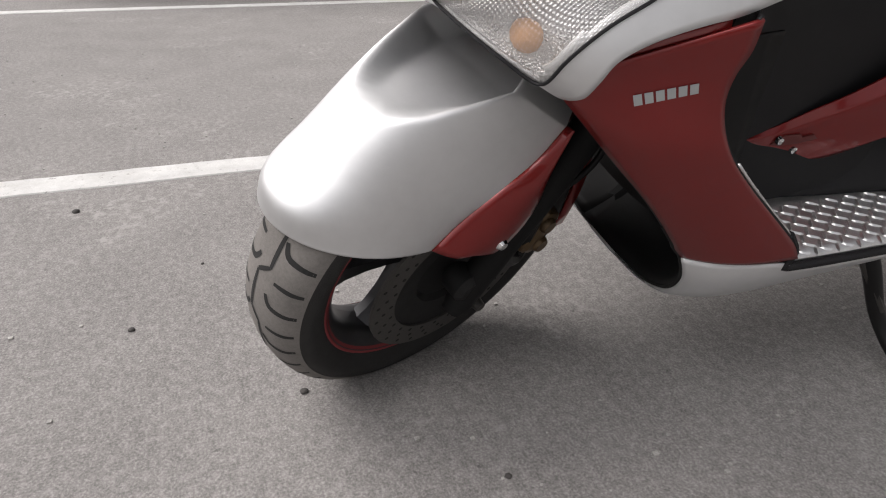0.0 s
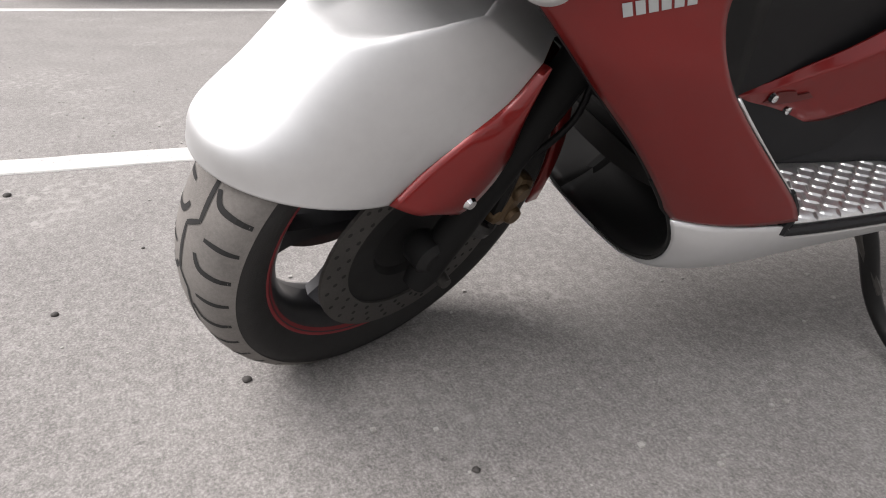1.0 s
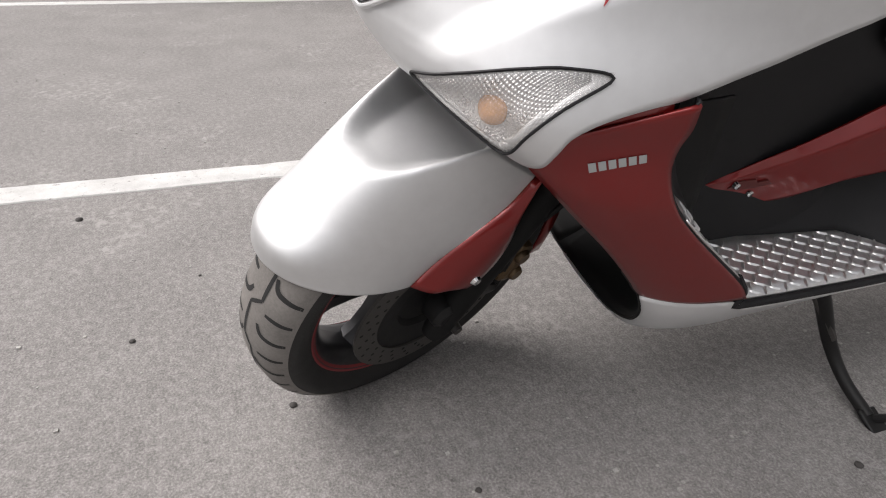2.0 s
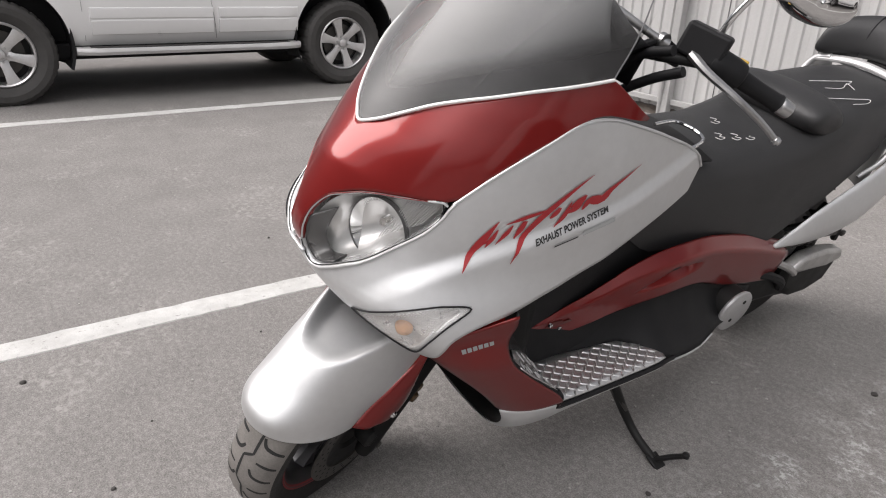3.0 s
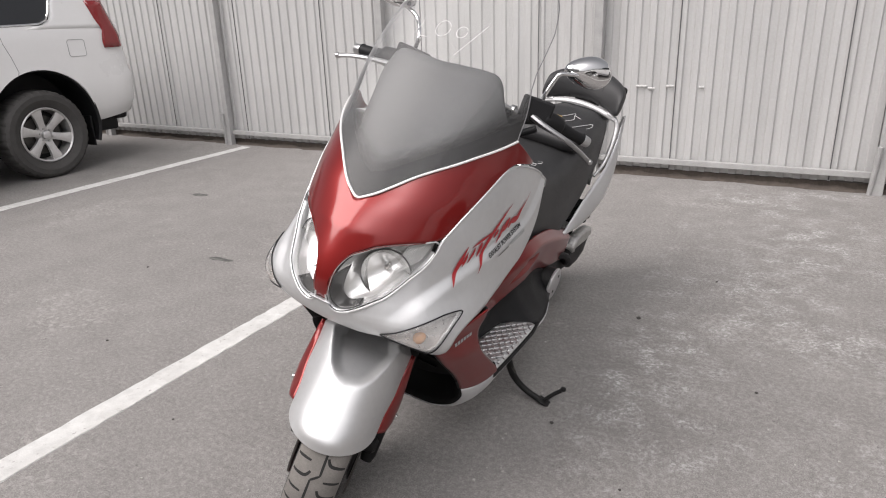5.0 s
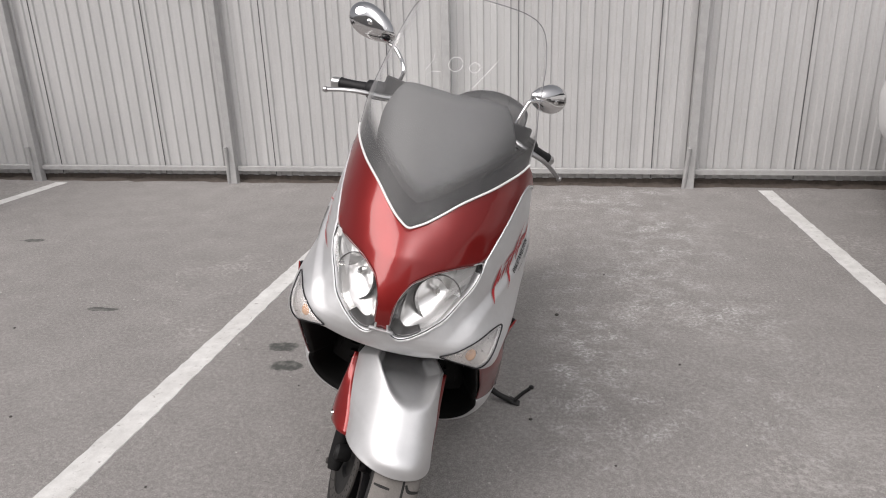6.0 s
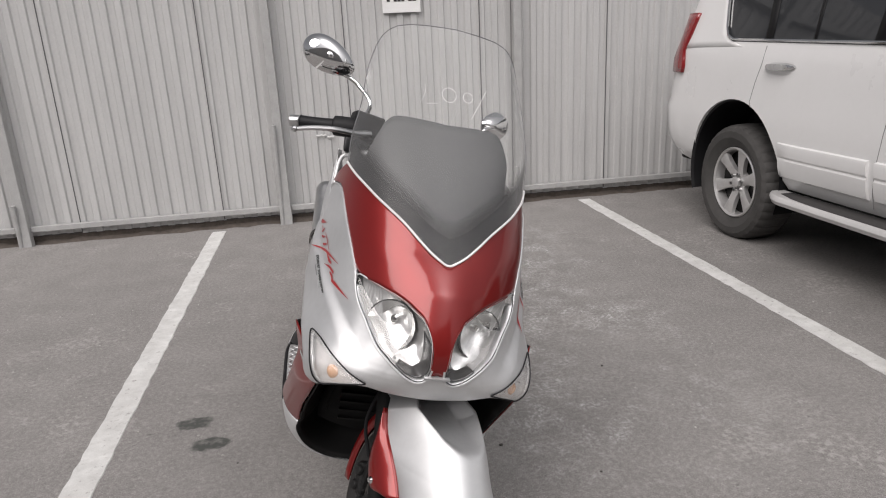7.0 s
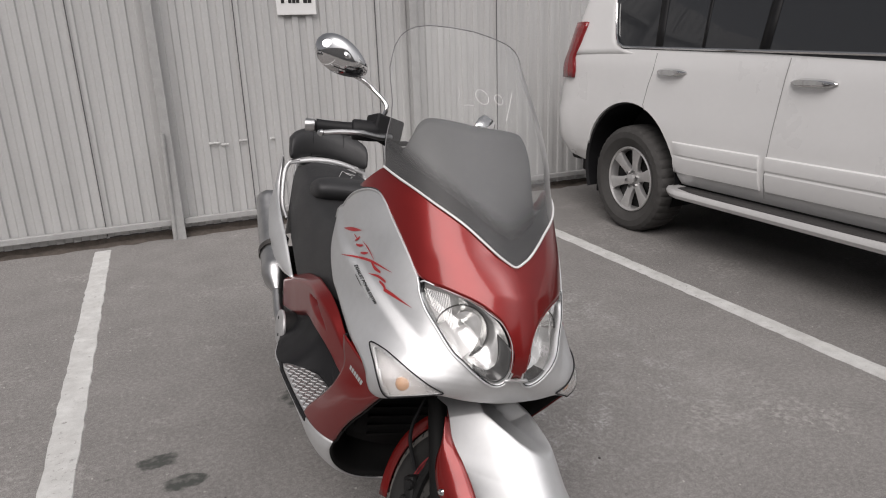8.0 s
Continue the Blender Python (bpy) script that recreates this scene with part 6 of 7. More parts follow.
for k in range(9):
    y = 0.34 + 0.30 * k / 8
    w = fairing_at(math.sqrt(max(0.01, y - soft(NOSE, 0.95))), 0.95).x - 0.012
    rows.append([(w, y, 0.95 - 0.13 * k / 8), (w * 0.8, y + 0.02, 0.94 - 0.13 * k / 8), (w * 0.4, y + 0.03, 0.91 - 0.10 * k / 8), (0, y + 0.03, 0.90 - 0.09 * k / 8)])
part("leg_guard", mirrored(grid_surface(rows)), BLACK_PLASTIC, scooter, "black inner leg guard", thick=0.004)

# silver tail panels
tail_top = [(1.235, 0.508), (1.30, 0.545), (1.387, 0.603), (1.50, 0.660), (1.61, 0.718), (1.685, 0.775), (1.72, 0.82), (1.74, 0.87), (1.735, 0.915)]
tail_low = [(1.245, 0.498), (1.36, 0.486), (1.49, 0.486), (1.58, 0.50), (1.665, 0.525), (1.75, 0.575), (1.82, 0.66), (1.845, 0.78), (1.80, 0.90)]


def tail_x(y, h):
    return lerp1([(1.2, 0.186), (1.4, 0.198), (1.6, 0.204), (1.72, 0.196), (1.80, 0.176), (1.85, 0.150)], y)


rows = patch(tail_top, tail_low, 40, 12, lambda y, h, o: Vector((tail_x(y, h) + o, y, h)), lambda i, j: 0.030 * math.sin(math.pi * j) ** 0.8 * math.sin(math.pi * min(1.0, 0.12 + 0.8 * i)))
both_sides("tail_panel", rows, SILVER, "metallic silver tail panel", thick=0.004, sharp=70)
rows = [[(x, 1.80 + 0.06 * (1 - (x / 0.12) ** 2), h) for x in (-0.12, -0.06, 0, 0.06, 0.12)] for h in (0.55, 0.66, 0.78, 0.90)]
part("tail_centre", grid_surface(rows), SILVER, scooter, thick=0.006)
part("tail_lamp", boxed((-0.08, 1.855, 0.66), (0.08, 1.875, 0.74)), TAIL_RED, scooter, "red tail lamp", bevel=0.01)
part("tail_top", grid_surface([[(x, y, h) for x in (-0.12, 0, 0.12)] for y, h in ((1.72, 0.905), (1.78, 0.91), (1.84, 0.90))]), SILVER, scooter, thick=0.01)
for s in (1, -1):
    rail = [(s * 0.178, 1.55, 0.672), (s * 0.190, 1.61, 0.720), (s * 0.191, 1.655, 0.79), (s * 0.184, 1.69, 0.855), (s * 0.165, 1.70, 0.892), (s * 0.125, 1.70, 0.908)]
    part("grab_rail", tube(rail, [0.006, 0.008, 0.009, 0.010, 0.010, 0.010], 12, 24), GRAB, scooter, "silver painted grab rail")
part("grab_bar", tube([(-0.165, 1.70, 0.893), (-0.111, 1.70, 0.908), (-0.06, 1.70, 0.918), (0, 1.70, 0.922), (0.06, 1.70, 0.918), (0.111, 1.70, 0.908), (0.165, 1.70, 0.893)], 0.013, 12, 24, flat=0.6), GRAB, scooter, "silver grab bar behind the seat")

# passenger backrest and rack
rows = []
for i in range(37):
    u = -1 + i / 18
    x = 0.175 * math.sin(u * math.pi / 2 * 0.98)
    end = math.sqrt(max(0.0, 1 - abs(u) ** 3.2))
    cy = 1.80 - 0.10 * (x / 0.175) ** 2
    hz = 0.992 - 0.035 * (x / 0.175) ** 2
    rows.append([(x, cy + 0.050 * (end ** 0.7) * math.copysign(abs(math.cos(a)) ** 0.8, math.cos(a)) + 0.02 * math.sin(a), hz + 0.064 * (0.25 + 0.75 * end) * math.copysign(abs(math.sin(a)) ** 0.8, math.sin(a))) for a in (2 * math.pi * k / 28 for k in range(28))])
rest = part("passenger_backrest", grid_surface(rows, close_v=True, caps=True), SEAT, scooter, "padded black passenger backrest", sharp=80)
for x in (-0.07, 0.07):
    c = 1.80 - 0.10 * (x / 0.175) ** 2
    part("stitching", tube([(x, c - 0.052, 0.93), (x, c - 0.042, 1.01), (x, c + 0.005, 1.052), (x, c + 0.045, 1.03)], 0.0022, 6, 16), BLACK_PLASTIC, rest)
part("rack", tube([(0.10, 1.84, 0.99), (0.115, 1.95, 0.985), (0.118, 1.97, 0.965), (0.112, 1.95, 0.935), (0.10, 1.85, 0.925)], 0.009, 10, 24), BLACK_METAL, scooter, "black tubular luggage rack")
part("rack_cross", tube([(0.112, 1.955, 0.965), (-0.112, 1.955, 0.965)], 0.008, 10), BLACK_METAL, scooter)
part("rack_side", tube([(-0.10, 1.84, 0.99), (-0.115, 1.95, 0.985), (-0.118, 1.97, 0.965), (-0.112, 1.95, 0.935), (-0.10, 1.85, 0.925)], 0.009, 10, 24), BLACK_METAL, scooter)
part("backrest_bracket", boxed((-0.05, 1.76, 0.89), (0.05, 1.83, 0.93)), BLACK_METAL, scooter, bevel=0.006)

# rear wheel, swingarm, engine
rear_wheel = new("rear_wheel")
rear_wheel.parent = scooter
at = Matrix.Translation((0, 1.575, 0.283))
bm = tyre_bm(0.285, 0.076)
bmesh.ops.transform(bm, matrix=at, verts=bm.verts)
part("tyre", bm, RUBBER, rear_wheel, "black road tyre")
rim = part("rim", lathe([(0.0, -0.05), (0.05, -0.05), (0.16, -0.03), (0.19, -0.052), (0.19, 0.052), (0.16, 0.03), (0.05, 0.05), (0.0, 0.05)], 48, m=at), DARK_RIM, rear_wheel)
case = [(1.04, 0.30), (1.12, 0.27), (1.30, 0.235), (1.45, 0.225), (1.60, 0.20), (1.68, 0.225), (1.70, 0.29), (1.66, 0.335), (1.55, 0.35), (1.40, 0.365), (1.25, 0.385), (1.12, 0.42), (1.05, 0.40)]
part("swingarm", prism(case, 0.105, 0.165, "X"), BLACK_METAL, scooter, "black swingarm cover", bevel=0.02)
case = [(1.385, 0.375), (1.44, 0.415), (1.56, 0.415), (1.66, 0.40), (1.70, 0.35), (1.685, 0.27), (1.60, 0.245), (1.50, 0.25), (1.42, 0.30)]
part("chain_case", prism(case, 0.165, 0.205, "X"), BLACK_METAL, scooter, "black final drive cover", bevel=0.02)
case = [(1.40, 0.385), (1.45, 0.425), (1.57, 0.425), (1.675, 0.405), (1.705, 0.365), (1.62, 0.352), (1.52, 0.362), (1.44, 0.368)]
part("case_cover", prism(case, 0.168, 0.214, "X"), ENGINE, scooter, "grey cast upper drive cover", bevel=0.012)
part("engine", boxed((-0.15, 0.98, 0.27), (0.15, 1.40, 0.50)), BLACK_METAL, scooter, "dark engine block", bevel=0.03)
part("engine_rear", prism([(1.30, 0.36), (1.36, 0.44), (1.46, 0.47), (1.52, 0.45), (1.50, 0.38), (1.42, 0.34)], 0.06, 0.15, "X"), ENGINE, scooter, bevel=0.015)
for a, b in (((0.12, 1.33, 0.40), (0.17, 1.47, 0.46)), ((0.11, 1.38, 0.36), (0.16, 1.66, 0.49))):
    part("linkage", tube([a, b], 0.012, 8), DULL_STEEL, scooter)
for s in (1, -1):
    damper = part("shock_absorber", tube([(s * 0.12, 1.50, 0.31), (s * 0.13, 1.62, 0.53)], 0.024, 12), BLACK_METAL, scooter)
    coil = [(s * 0.125 + 0.032 * math.cos(t), 1.52 + 0.085 * t / 44 + 0.030 * math.sin(t), 0.35 + 0.155 * t / 44) for t in range(0, 45)]
    part("spring", tube([Vector(p) for p in coil], 0.006, 6), BLACK_METAL, damper)
part("rear_hugger", grid_surface([[(x, 1.575 + math.cos(a) * 0.30, 0.283 + math.sin(a) * 0.30) for x in (-0.08, -0.03, 0.03, 0.08)] for a in (radians(60 + 95 * k / 14) for k in range(15))]), BLACK_PLASTIC, scooter, thick=0.004)
# hoses, brackets and links crowded between the tail and the drive cover
for pts, r, mat in ((((0.10, 1.40, 0.46), (0.15, 1.50, 0.50), (0.16, 1.60, 0.48), (0.15, 1.68, 0.43)), 0.009, BLACK_PLASTIC), (((0.12, 1.45, 0.42), (0.165, 1.54, 0.455), (0.17, 1.63, 0.45)), 0.007, DULL_STEEL), (((0.14, 1.58, 0.50), (0.165, 1.66, 0.47), (0.16, 1.70, 0.41)), 0.011, BLACK_METAL), (((0.13, 1.62, 0.52), (0.15, 1.69, 0.50), (0.15, 1.71, 0.46)), 0.012, BLACK_METAL), (((0.17, 1.32, 0.42), (0.20, 1.38, 0.40), (0.205, 1.43, 0.37)), 0.012, ENGINE), (((0.18, 1.24, 0.40), (0.205, 1.30, 0.39), (0.21, 1.36, 0.36), (0.20, 1.40, 0.32)), 0.014, BLACK_PLASTIC)):
    part("hose" if r < 0.0125 else "pipe", tube([Vector(p) for p in pts], r, 8, 16), mat, scooter)
for c, d in (((0.165, 1.655, 0.452), 0.014), ((0.168, 1.60, 0.468), 0.011), ((0.175, 1.70, 0.44), 0.010), ((0.17, 1.50, 0.455), 0.012)):
    part("bracket", boxed((c[0] - d * 0.6, c[1] - d, c[2] - d), (c[0] + d * 0.6, c[1] + d, c[2] + d * 0.8)), DULL_STEEL, scooter, bevel=0.003, smooth=False)
# round pivot covers
for s in (1, -1):
    cover = part("pivot_cover", lathe([(0.0, 0.010), (0.056, 0.0095), (0.064, 0.006), (0.066, 0.001), (0.064, -0.004)], 40, m=Matrix.Translation((s * 0.240, 1.097, 0.352)) @ Matrix.Diagonal((s, 1, 1, 1))), PIVOT, scooter, "round silver-grey swingarm pivot cover")
    for d in (-0.028, 0.028):
        part("cover_hole", lathe([(0.0, 0.0112), (0.006, 0.0112), (0.007, 0.008)], 10, m=Matrix.Translation((s * 0.240, 1.097 + d * 0.5, 0.357 + d)) @ Matrix.Diagonal((s, 1, 1, 1))), GROOVE, cover)
    part("pivot_boss", lathe([(0.061, -0.003), (0.062, -0.10), (0.0, -0.10)], 30, m=Matrix.Translation((s * 0.240, 1.097, 0.352)) @ Matrix.Diagonal((s, 1, 1, 1))), BLACK_METAL, scooter)

# silencer on the right
axis = Vector((0.0, 0.42, 0.27)).normalized()
head = Vector((-0.205, 1.40, 0.395))
rings = [(0.0, 0.020), (0.02, 0.030), (0.06, 0.050), (0.09, 0.056), (0.10, 0.058), (0.12, 0.058), (0.13, 0.056), (0.50, 0.056), (0.51, 0.058), (0.54, 0.056), (0.56, 0.040), (0.57, 0.03)]
rows = []
q = axis.to_track_quat("Y", "Z").to_matrix()
for d, r in rings:
    rows.append([head + q @ Vector((math.cos(a) * r, d, math.sin(a) * r * 1.15)) for a in (2 * math.pi * k / 28 for k in range(28))])
silencer = part("silencer", grid_surface(rows, close_v=True, caps=True), STEEL, scooter, "brushed steel exhaust silencer", sharp=50)
part("exhaust_pipe", tube([(-0.10, 1.0, 0.26), (-0.18, 1.12, 0.27), (-0.205, 1.28, 0.32), tuple(head)], 0.021, 14, 20), STEEL, silencer, "stainless exhaust pipe")
part("silencer_clamp", lathe([(0.0595, -0.012), (0.0625, -0.012), (0.0625, 0.012), (0.0595, 0.012)], 28, "Y", m=Matrix.Translation(head + axis * 0.22) @ q.to_4x4() @ Matrix.Diagonal((1, 1, 1.15, 1))), DULL_STEEL, silencer)
part("silencer_hanger", boxed((-0.195, 1.50, 0.46), (-0.165, 1.56, 0.60)), BLACK_METAL, scooter, bevel=0.006)

# side stand
leg = [(0.235, 0.60, 0.335), (0.262, 0.64, 0.27), (0.285, 0.70, 0.17), (0.335, 0.715, 0.125), (0.400, 0.717, 0.108)]
stand = part("side_stand", tube(leg, [0.016, 0.014, 0.012, 0.011, 0.011], 10, 20), BLACK_METAL, scooter, "black steel side stand")
part("stand_foot", boxed((-0.02, -0.018, -0.005), (0.024, 0.018, 0.004), Matrix.Translation((0.408, 0.718, 0.109)) @ pose(0, 0, 0, 0, 14, 0)), BLACK_METAL, stand, bevel=0.003)
part("stand_lever", tube([(0.408, 0.720, 0.112), (0.430, 0.735, 0.140), (0.452, 0.742, 0.165)], 0.007, 8, 10), BLACK_METAL, stand)
part("stand_knob", lathe([(0.0, 0.012), (0.009, 0.008), (0.010, 0.0), (0.0, -0.008)], 10, "Z", m=Matrix.Translation((0.456, 0.744, 0.168))), BLACK_METAL, stand)
part("stand_spring", tube([(0.245, 0.59, 0.32), (0.288, 0.695, 0.185)], 0.007, 8), DULL_STEEL, stand)

# ---- handlebar, levers and mirrors ----
def bar(name, pts, r, mat, label="", n=10, steps=20, parent=None):
    return bar_turned(name, tube([Vector(p) for p in pts], r, n, steps), mat, parent or scooter, label)


handlebar = bar("handlebar", [(-0.355, 0.624, 1.070), (-0.245, 0.555, 1.100), (-0.12, 0.500, 1.075), (0.0, 0.480, 1.05), (0.12, 0.500, 1.075), (0.245, 0.555, 1.100), (0.355, 0.624, 1.070)], 0.0115, BLACK_METAL, "black handlebar")
brace = part("bar_brace", tube([Vector(p) for p in ((0.128, 0.548, 1.080), (0.106, 0.518, 1.093), (0.06, 0.457, 1.124), (0.02, 0.405, 1.140))], [0.010, 0.0075, 0.0085, 0.0085], 12, 16), STEEL, handlebar, "polished metal handlebar brace")
part("brace_eye", lathe([(0.004, -0.006), (0.015, -0.006), (0.015, 0.006), (0.004, 0.006), (0.004, -0.006)], 18, m=Matrix.Translation((0.122, 0.540, 1.084))), STEEL, brace, sharp=30)
for s in (1, -1):
    d = Vector((s * 0.80, 0.50, -0.22)).normalized()
    a = Vector((s * 0.245, 0.555, 1.100))
    grip = bar("grip", [a + d * 0.030, a + d * 0.040, a + d * 0.08, a + d * 0.116, a + d * 0.122], [0.0185, 0.0175, 0.0165, 0.0172, 0.019], BLACK_PLASTIC, "black rubber grip", 16, 12)
    bar("bar_end", [a + d * 0.122, a + d * 0.128, a + d * 0.150], [0.012, 0.0165, 0.0155], STEEL, "silver bar end", 14, 6, grip)
    bar("switch_block", [a - d * 0.040, a - d * 0.034, a + d * 0.022, a + d * 0.030], [0.022, 0.027, 0.028, 0.022], BLACK_PLASTIC, "black switch block", 12, 8)
    m = Matrix.Translation(a + Vector((-s * 0.055, -0.012, 0.022)))
    tank = bar_turned("brake_reservoir", boxed((-0.042, -0.030, -0.028), (0.042, 0.034, 0.030), m @ pose(0, 0, 0, -12, 0, s * 10)), BLACK_PLASTIC, scooter, "black brake fluid reservoir", bevel=0.006, smooth=False)
    bar_turned("sight_glass", lathe([(0.0, 0.003), (0.009, 0.003), (0.012, 0.0)], 16, "Y", m=m @ pose(s * 0.012, 0.034, 0, -12, 0, s * 10)), GROOVE, tank)
    end = Vector((0.144, -0.004, -0.063)) if s > 0 else Vector((-0.142, -0.036, -0.042))
    lever = [a + Vector((-s * 0.060, -0.040, 0.006)), a + Vector((-s * 0.015, -0.052, -0.004)), a + end * 0.35 + Vector((0, -0.046, 0.004)), a + end * 0.72 + Vector((0, -0.018, 0.004)), a + end]
    lev = bar("brake_lever", lever, [0.010, 0.0085, 0.007, 0.0065, 0.006], STEEL, "polished metal brake lever", 8, 18)
    bar_turned("lever_ball", lathe([(0.0, -0.009), (0.006, -0.007), (0.009, 0.0), (0.006, 0.007), (0.0, 0.009)], 12, m=Matrix.Translation(lever[-1])), STEEL, lev)
    if s > 0:
        bar_turned("button", boxed((-0.009, -0.006, -0.006), (0.009, 0.006, 0.010), Matrix.Translation(a + d * 0.016 + Vector((0, 0.022, 0.014)))), YELLOW, scooter, "yellow switch button", bevel=0.002)
    for dz in (-0.010, 0.012):
        bar_turned("button", boxed((-0.008, -0.005, -0.005), (0.008, 0.006, 0.005), Matrix.Translation(a - d * 0.012 + Vector((0, 0.026, dz)))), GREY_PLASTIC, scooter, bevel=0.002)
    # cables and hoses
    for k, (dx, dz) in enumerate(((0.0, 0.0), (0.012, -0.014), (-0.01, -0.022))):
        bar("cable", [a + Vector((-s * (0.09 + dx), -0.02, -0.01 + dz)), a + Vector((-s * 0.12, -0.06 - 0.01 * k, 0.005 + dz)), a + Vector((-s * 0.15, -0.11, -0.03 + dz)), a + Vector((-s * 0.18, -0.14, -0.09 + dz))], 0.007 - 0.001 * k, BLACK_PLASTIC, "black control cable", 8, 18)
    if s > 0:
        for pts in (((0.181, 0.50, 1.090), (0.123, 0.495, 1.062), (0.089, 0.49, 1.023), (0.050, 0.48, 0.960), (0.04, 0.44, 0.88)), ((0.208, 0.51, 1.062), (0.153, 0.50, 1.026), (0.089, 0.49, 0.968), (0.05, 0.46, 0.90))):
            part("brake_hose", tube([Vector(p) for p in pts], 0.0095, 10, 24), BLACK_PLASTIC, scooter, "thick black rubber hose")
    # mirror on its bent stem
    foot = a + (Vector((-0.050, 0.030, 0.010)) if s > 0 else Vector((0.052, 0.014, 0.012)))
    head = Vector((0.217, 0.600, 1.226)) if s > 0 else Vector((-0.246, 0.630, 1.228))
    bar("mirror_mount", [foot, foot + Vector((0, -0.004, 0.030))], 0.011, BLACK_METAL, "", 10, 4)
    rise = [foot + Vector((0.004, 0.0, 0.062)), foot + Vector((0.012, 0.008, 0.098)), head] if s > 0 else [foot + Vector((0.002, -0.006, 0.070)), head - Vector((-0.03, 0.02, 0.014)), head]
    bar("mirror_stem", [foot + Vector((0, -0.003, 0.025)), *rise, head + Vector((s * 0.045, 0.03, 0.008))], 0.0062, CHROME, "chrome mirror stem", 10, 24)
    # the shell: a flattened egg
    c = Vector((0.288, 0.680, 1.244)) if s > 0 else Vector((-0.312, 0.652, 1.264))
    right = Vector((0.86, 0.50, 0.10)).normalized() if s > 0 else Vector((-1.0, 0.32, 0.22)).normalized()
    back = Vector((-0.70, 0.70, -0.10)).normalized() if s > 0 else Vector((0.32, 1.0, -0.10)).normalized()
    back = (back - right * back.dot(right)).normalized()
    upv = right.cross(back) * s
    rows = []
    for i in range(17):
        t = math.pi * i / 16 / 2
        rr, dd = math.sin(t), math.cos(t)
        row = []
        for k in range(32):
            ang = 2 * math.pi * k / 32
            ex = math.cos(ang) * 0.078 * (1 + 0.0 * math.sin(ang))
            ez = math.sin(ang) * 0.046 * (1 + 0.22 * math.cos(ang))
            row.append(c + right * ex * rr ** 0.75 + upv * ez * rr ** 0.75 - back * 0.042 * dd)
        rows.append(row)
    mirror = bar_turned("mirror_shell", grid_surface(rows, close_v=True), CHROME, scooter, "chrome mirror shell", thick=0.003, sharp=180)
    face = [[c + right * math.cos(2 * math.pi * k / 32) * 0.075 * f + upv * math.sin(2 * math.pi * k / 32) * 0.044 * (1 + 0.22 * math.cos(2 * math.pi * k / 32)) * f - back * 0.004 for k in range(32)] for f in (0.02, 0.5, 1.0)]
    bar_turned("mirror_glass", grid_surface(face, close_v=True), MIRROR, mirror, "mirror glass")

# ---- markings ----
def on_skin(s, out=0.0018):
    return lambda a, h: (lambda p: (s * p.x, p.y, p.z))(fairing(a, h, out))


def slash(points, widths, put, name, mat, parent, label=""):
    """A tapered stroke drawn on the bodywork."""
    n = 16
    pts = smooth_line([(*p, 0) for p in points], n)
    rows = []
    for k, p in enumerate(pts):
        d = pts[min(k + 1, n - 1)] - pts[max(k - 1, 0)]
        nrm = Vector((-d.y, d.x)).normalized()
        w = curve_at([(v, 0, 0) for v in widths], k / (n - 1)).x
        rows.append([put(p.x - nrm.x * w, p.y - nrm.y * w), put(p.x, p.y), put(p.x + nrm.x * w, p.y + nrm.y * w)])
    return part(name, grid_surface(rows), mat, parent, label, smooth=False)


STROKES = [
    ([(0.411, 0.752), (0.420, 0.780), (0.428, 0.803), (0.436, 0.838)], (0.0005, 0.0054, 0.0081, 0.0009)),
    ([(0.441, 0.791), (0.444, 0.807), (0.444, 0.824)], (0.0009, 0.0047, 0.0009)),
    ([(0.427, 0.797), (0.438, 0.801), (0.443, 0.809)], (0.0014, 0.0027, 0.0014)),
    ([(0.456, 0.797), (0.463, 0.817), (0.465, 0.832)], (0.0007, 0.0047, 0.0014)),
    ([(0.452, 0.833), (0.478, 0.846), (0.513, 0.861)], (0.0005, 0.0040, 0.0014)),
    ([(0.482, 0.808), (0.483, 0.824), (0.482, 0.840)], (0.0014, 0.0054, 0.0040)),
    ([(0.491, 0.769), (0.497, 0.818), (0.513, 0.862), (0.545, 0.920)], (0.0005, 0.0054, 0.0061, 0.0005)),
    ([(0.522, 0.844), (0.526, 0.853), (0.527, 0.863)], (0.0020, 0.0054, 0.0027)),
    ([(0.539, 0.827), (0.544, 0.846), (0.540, 0.874)], (0.0005, 0.0047, 0.0007)),
    ([(0.545, 0.863), (0.554, 0.873), (0.558, 0.884)], (0.0020, 0.0074, 0.0020)),
    ([(0.569, 0.857), (0.572, 0.874), (0.591, 0.874), (0.598, 0.894), (0.627, 0.929)], (0.0018, 0.0072, 0.0081, 0.0045, 0.0004)),
    ([(0.544, 0.852), (0.556, 0.862), (0.555, 0.881)], (0.0018, 0.0063, 0.0014)),
]
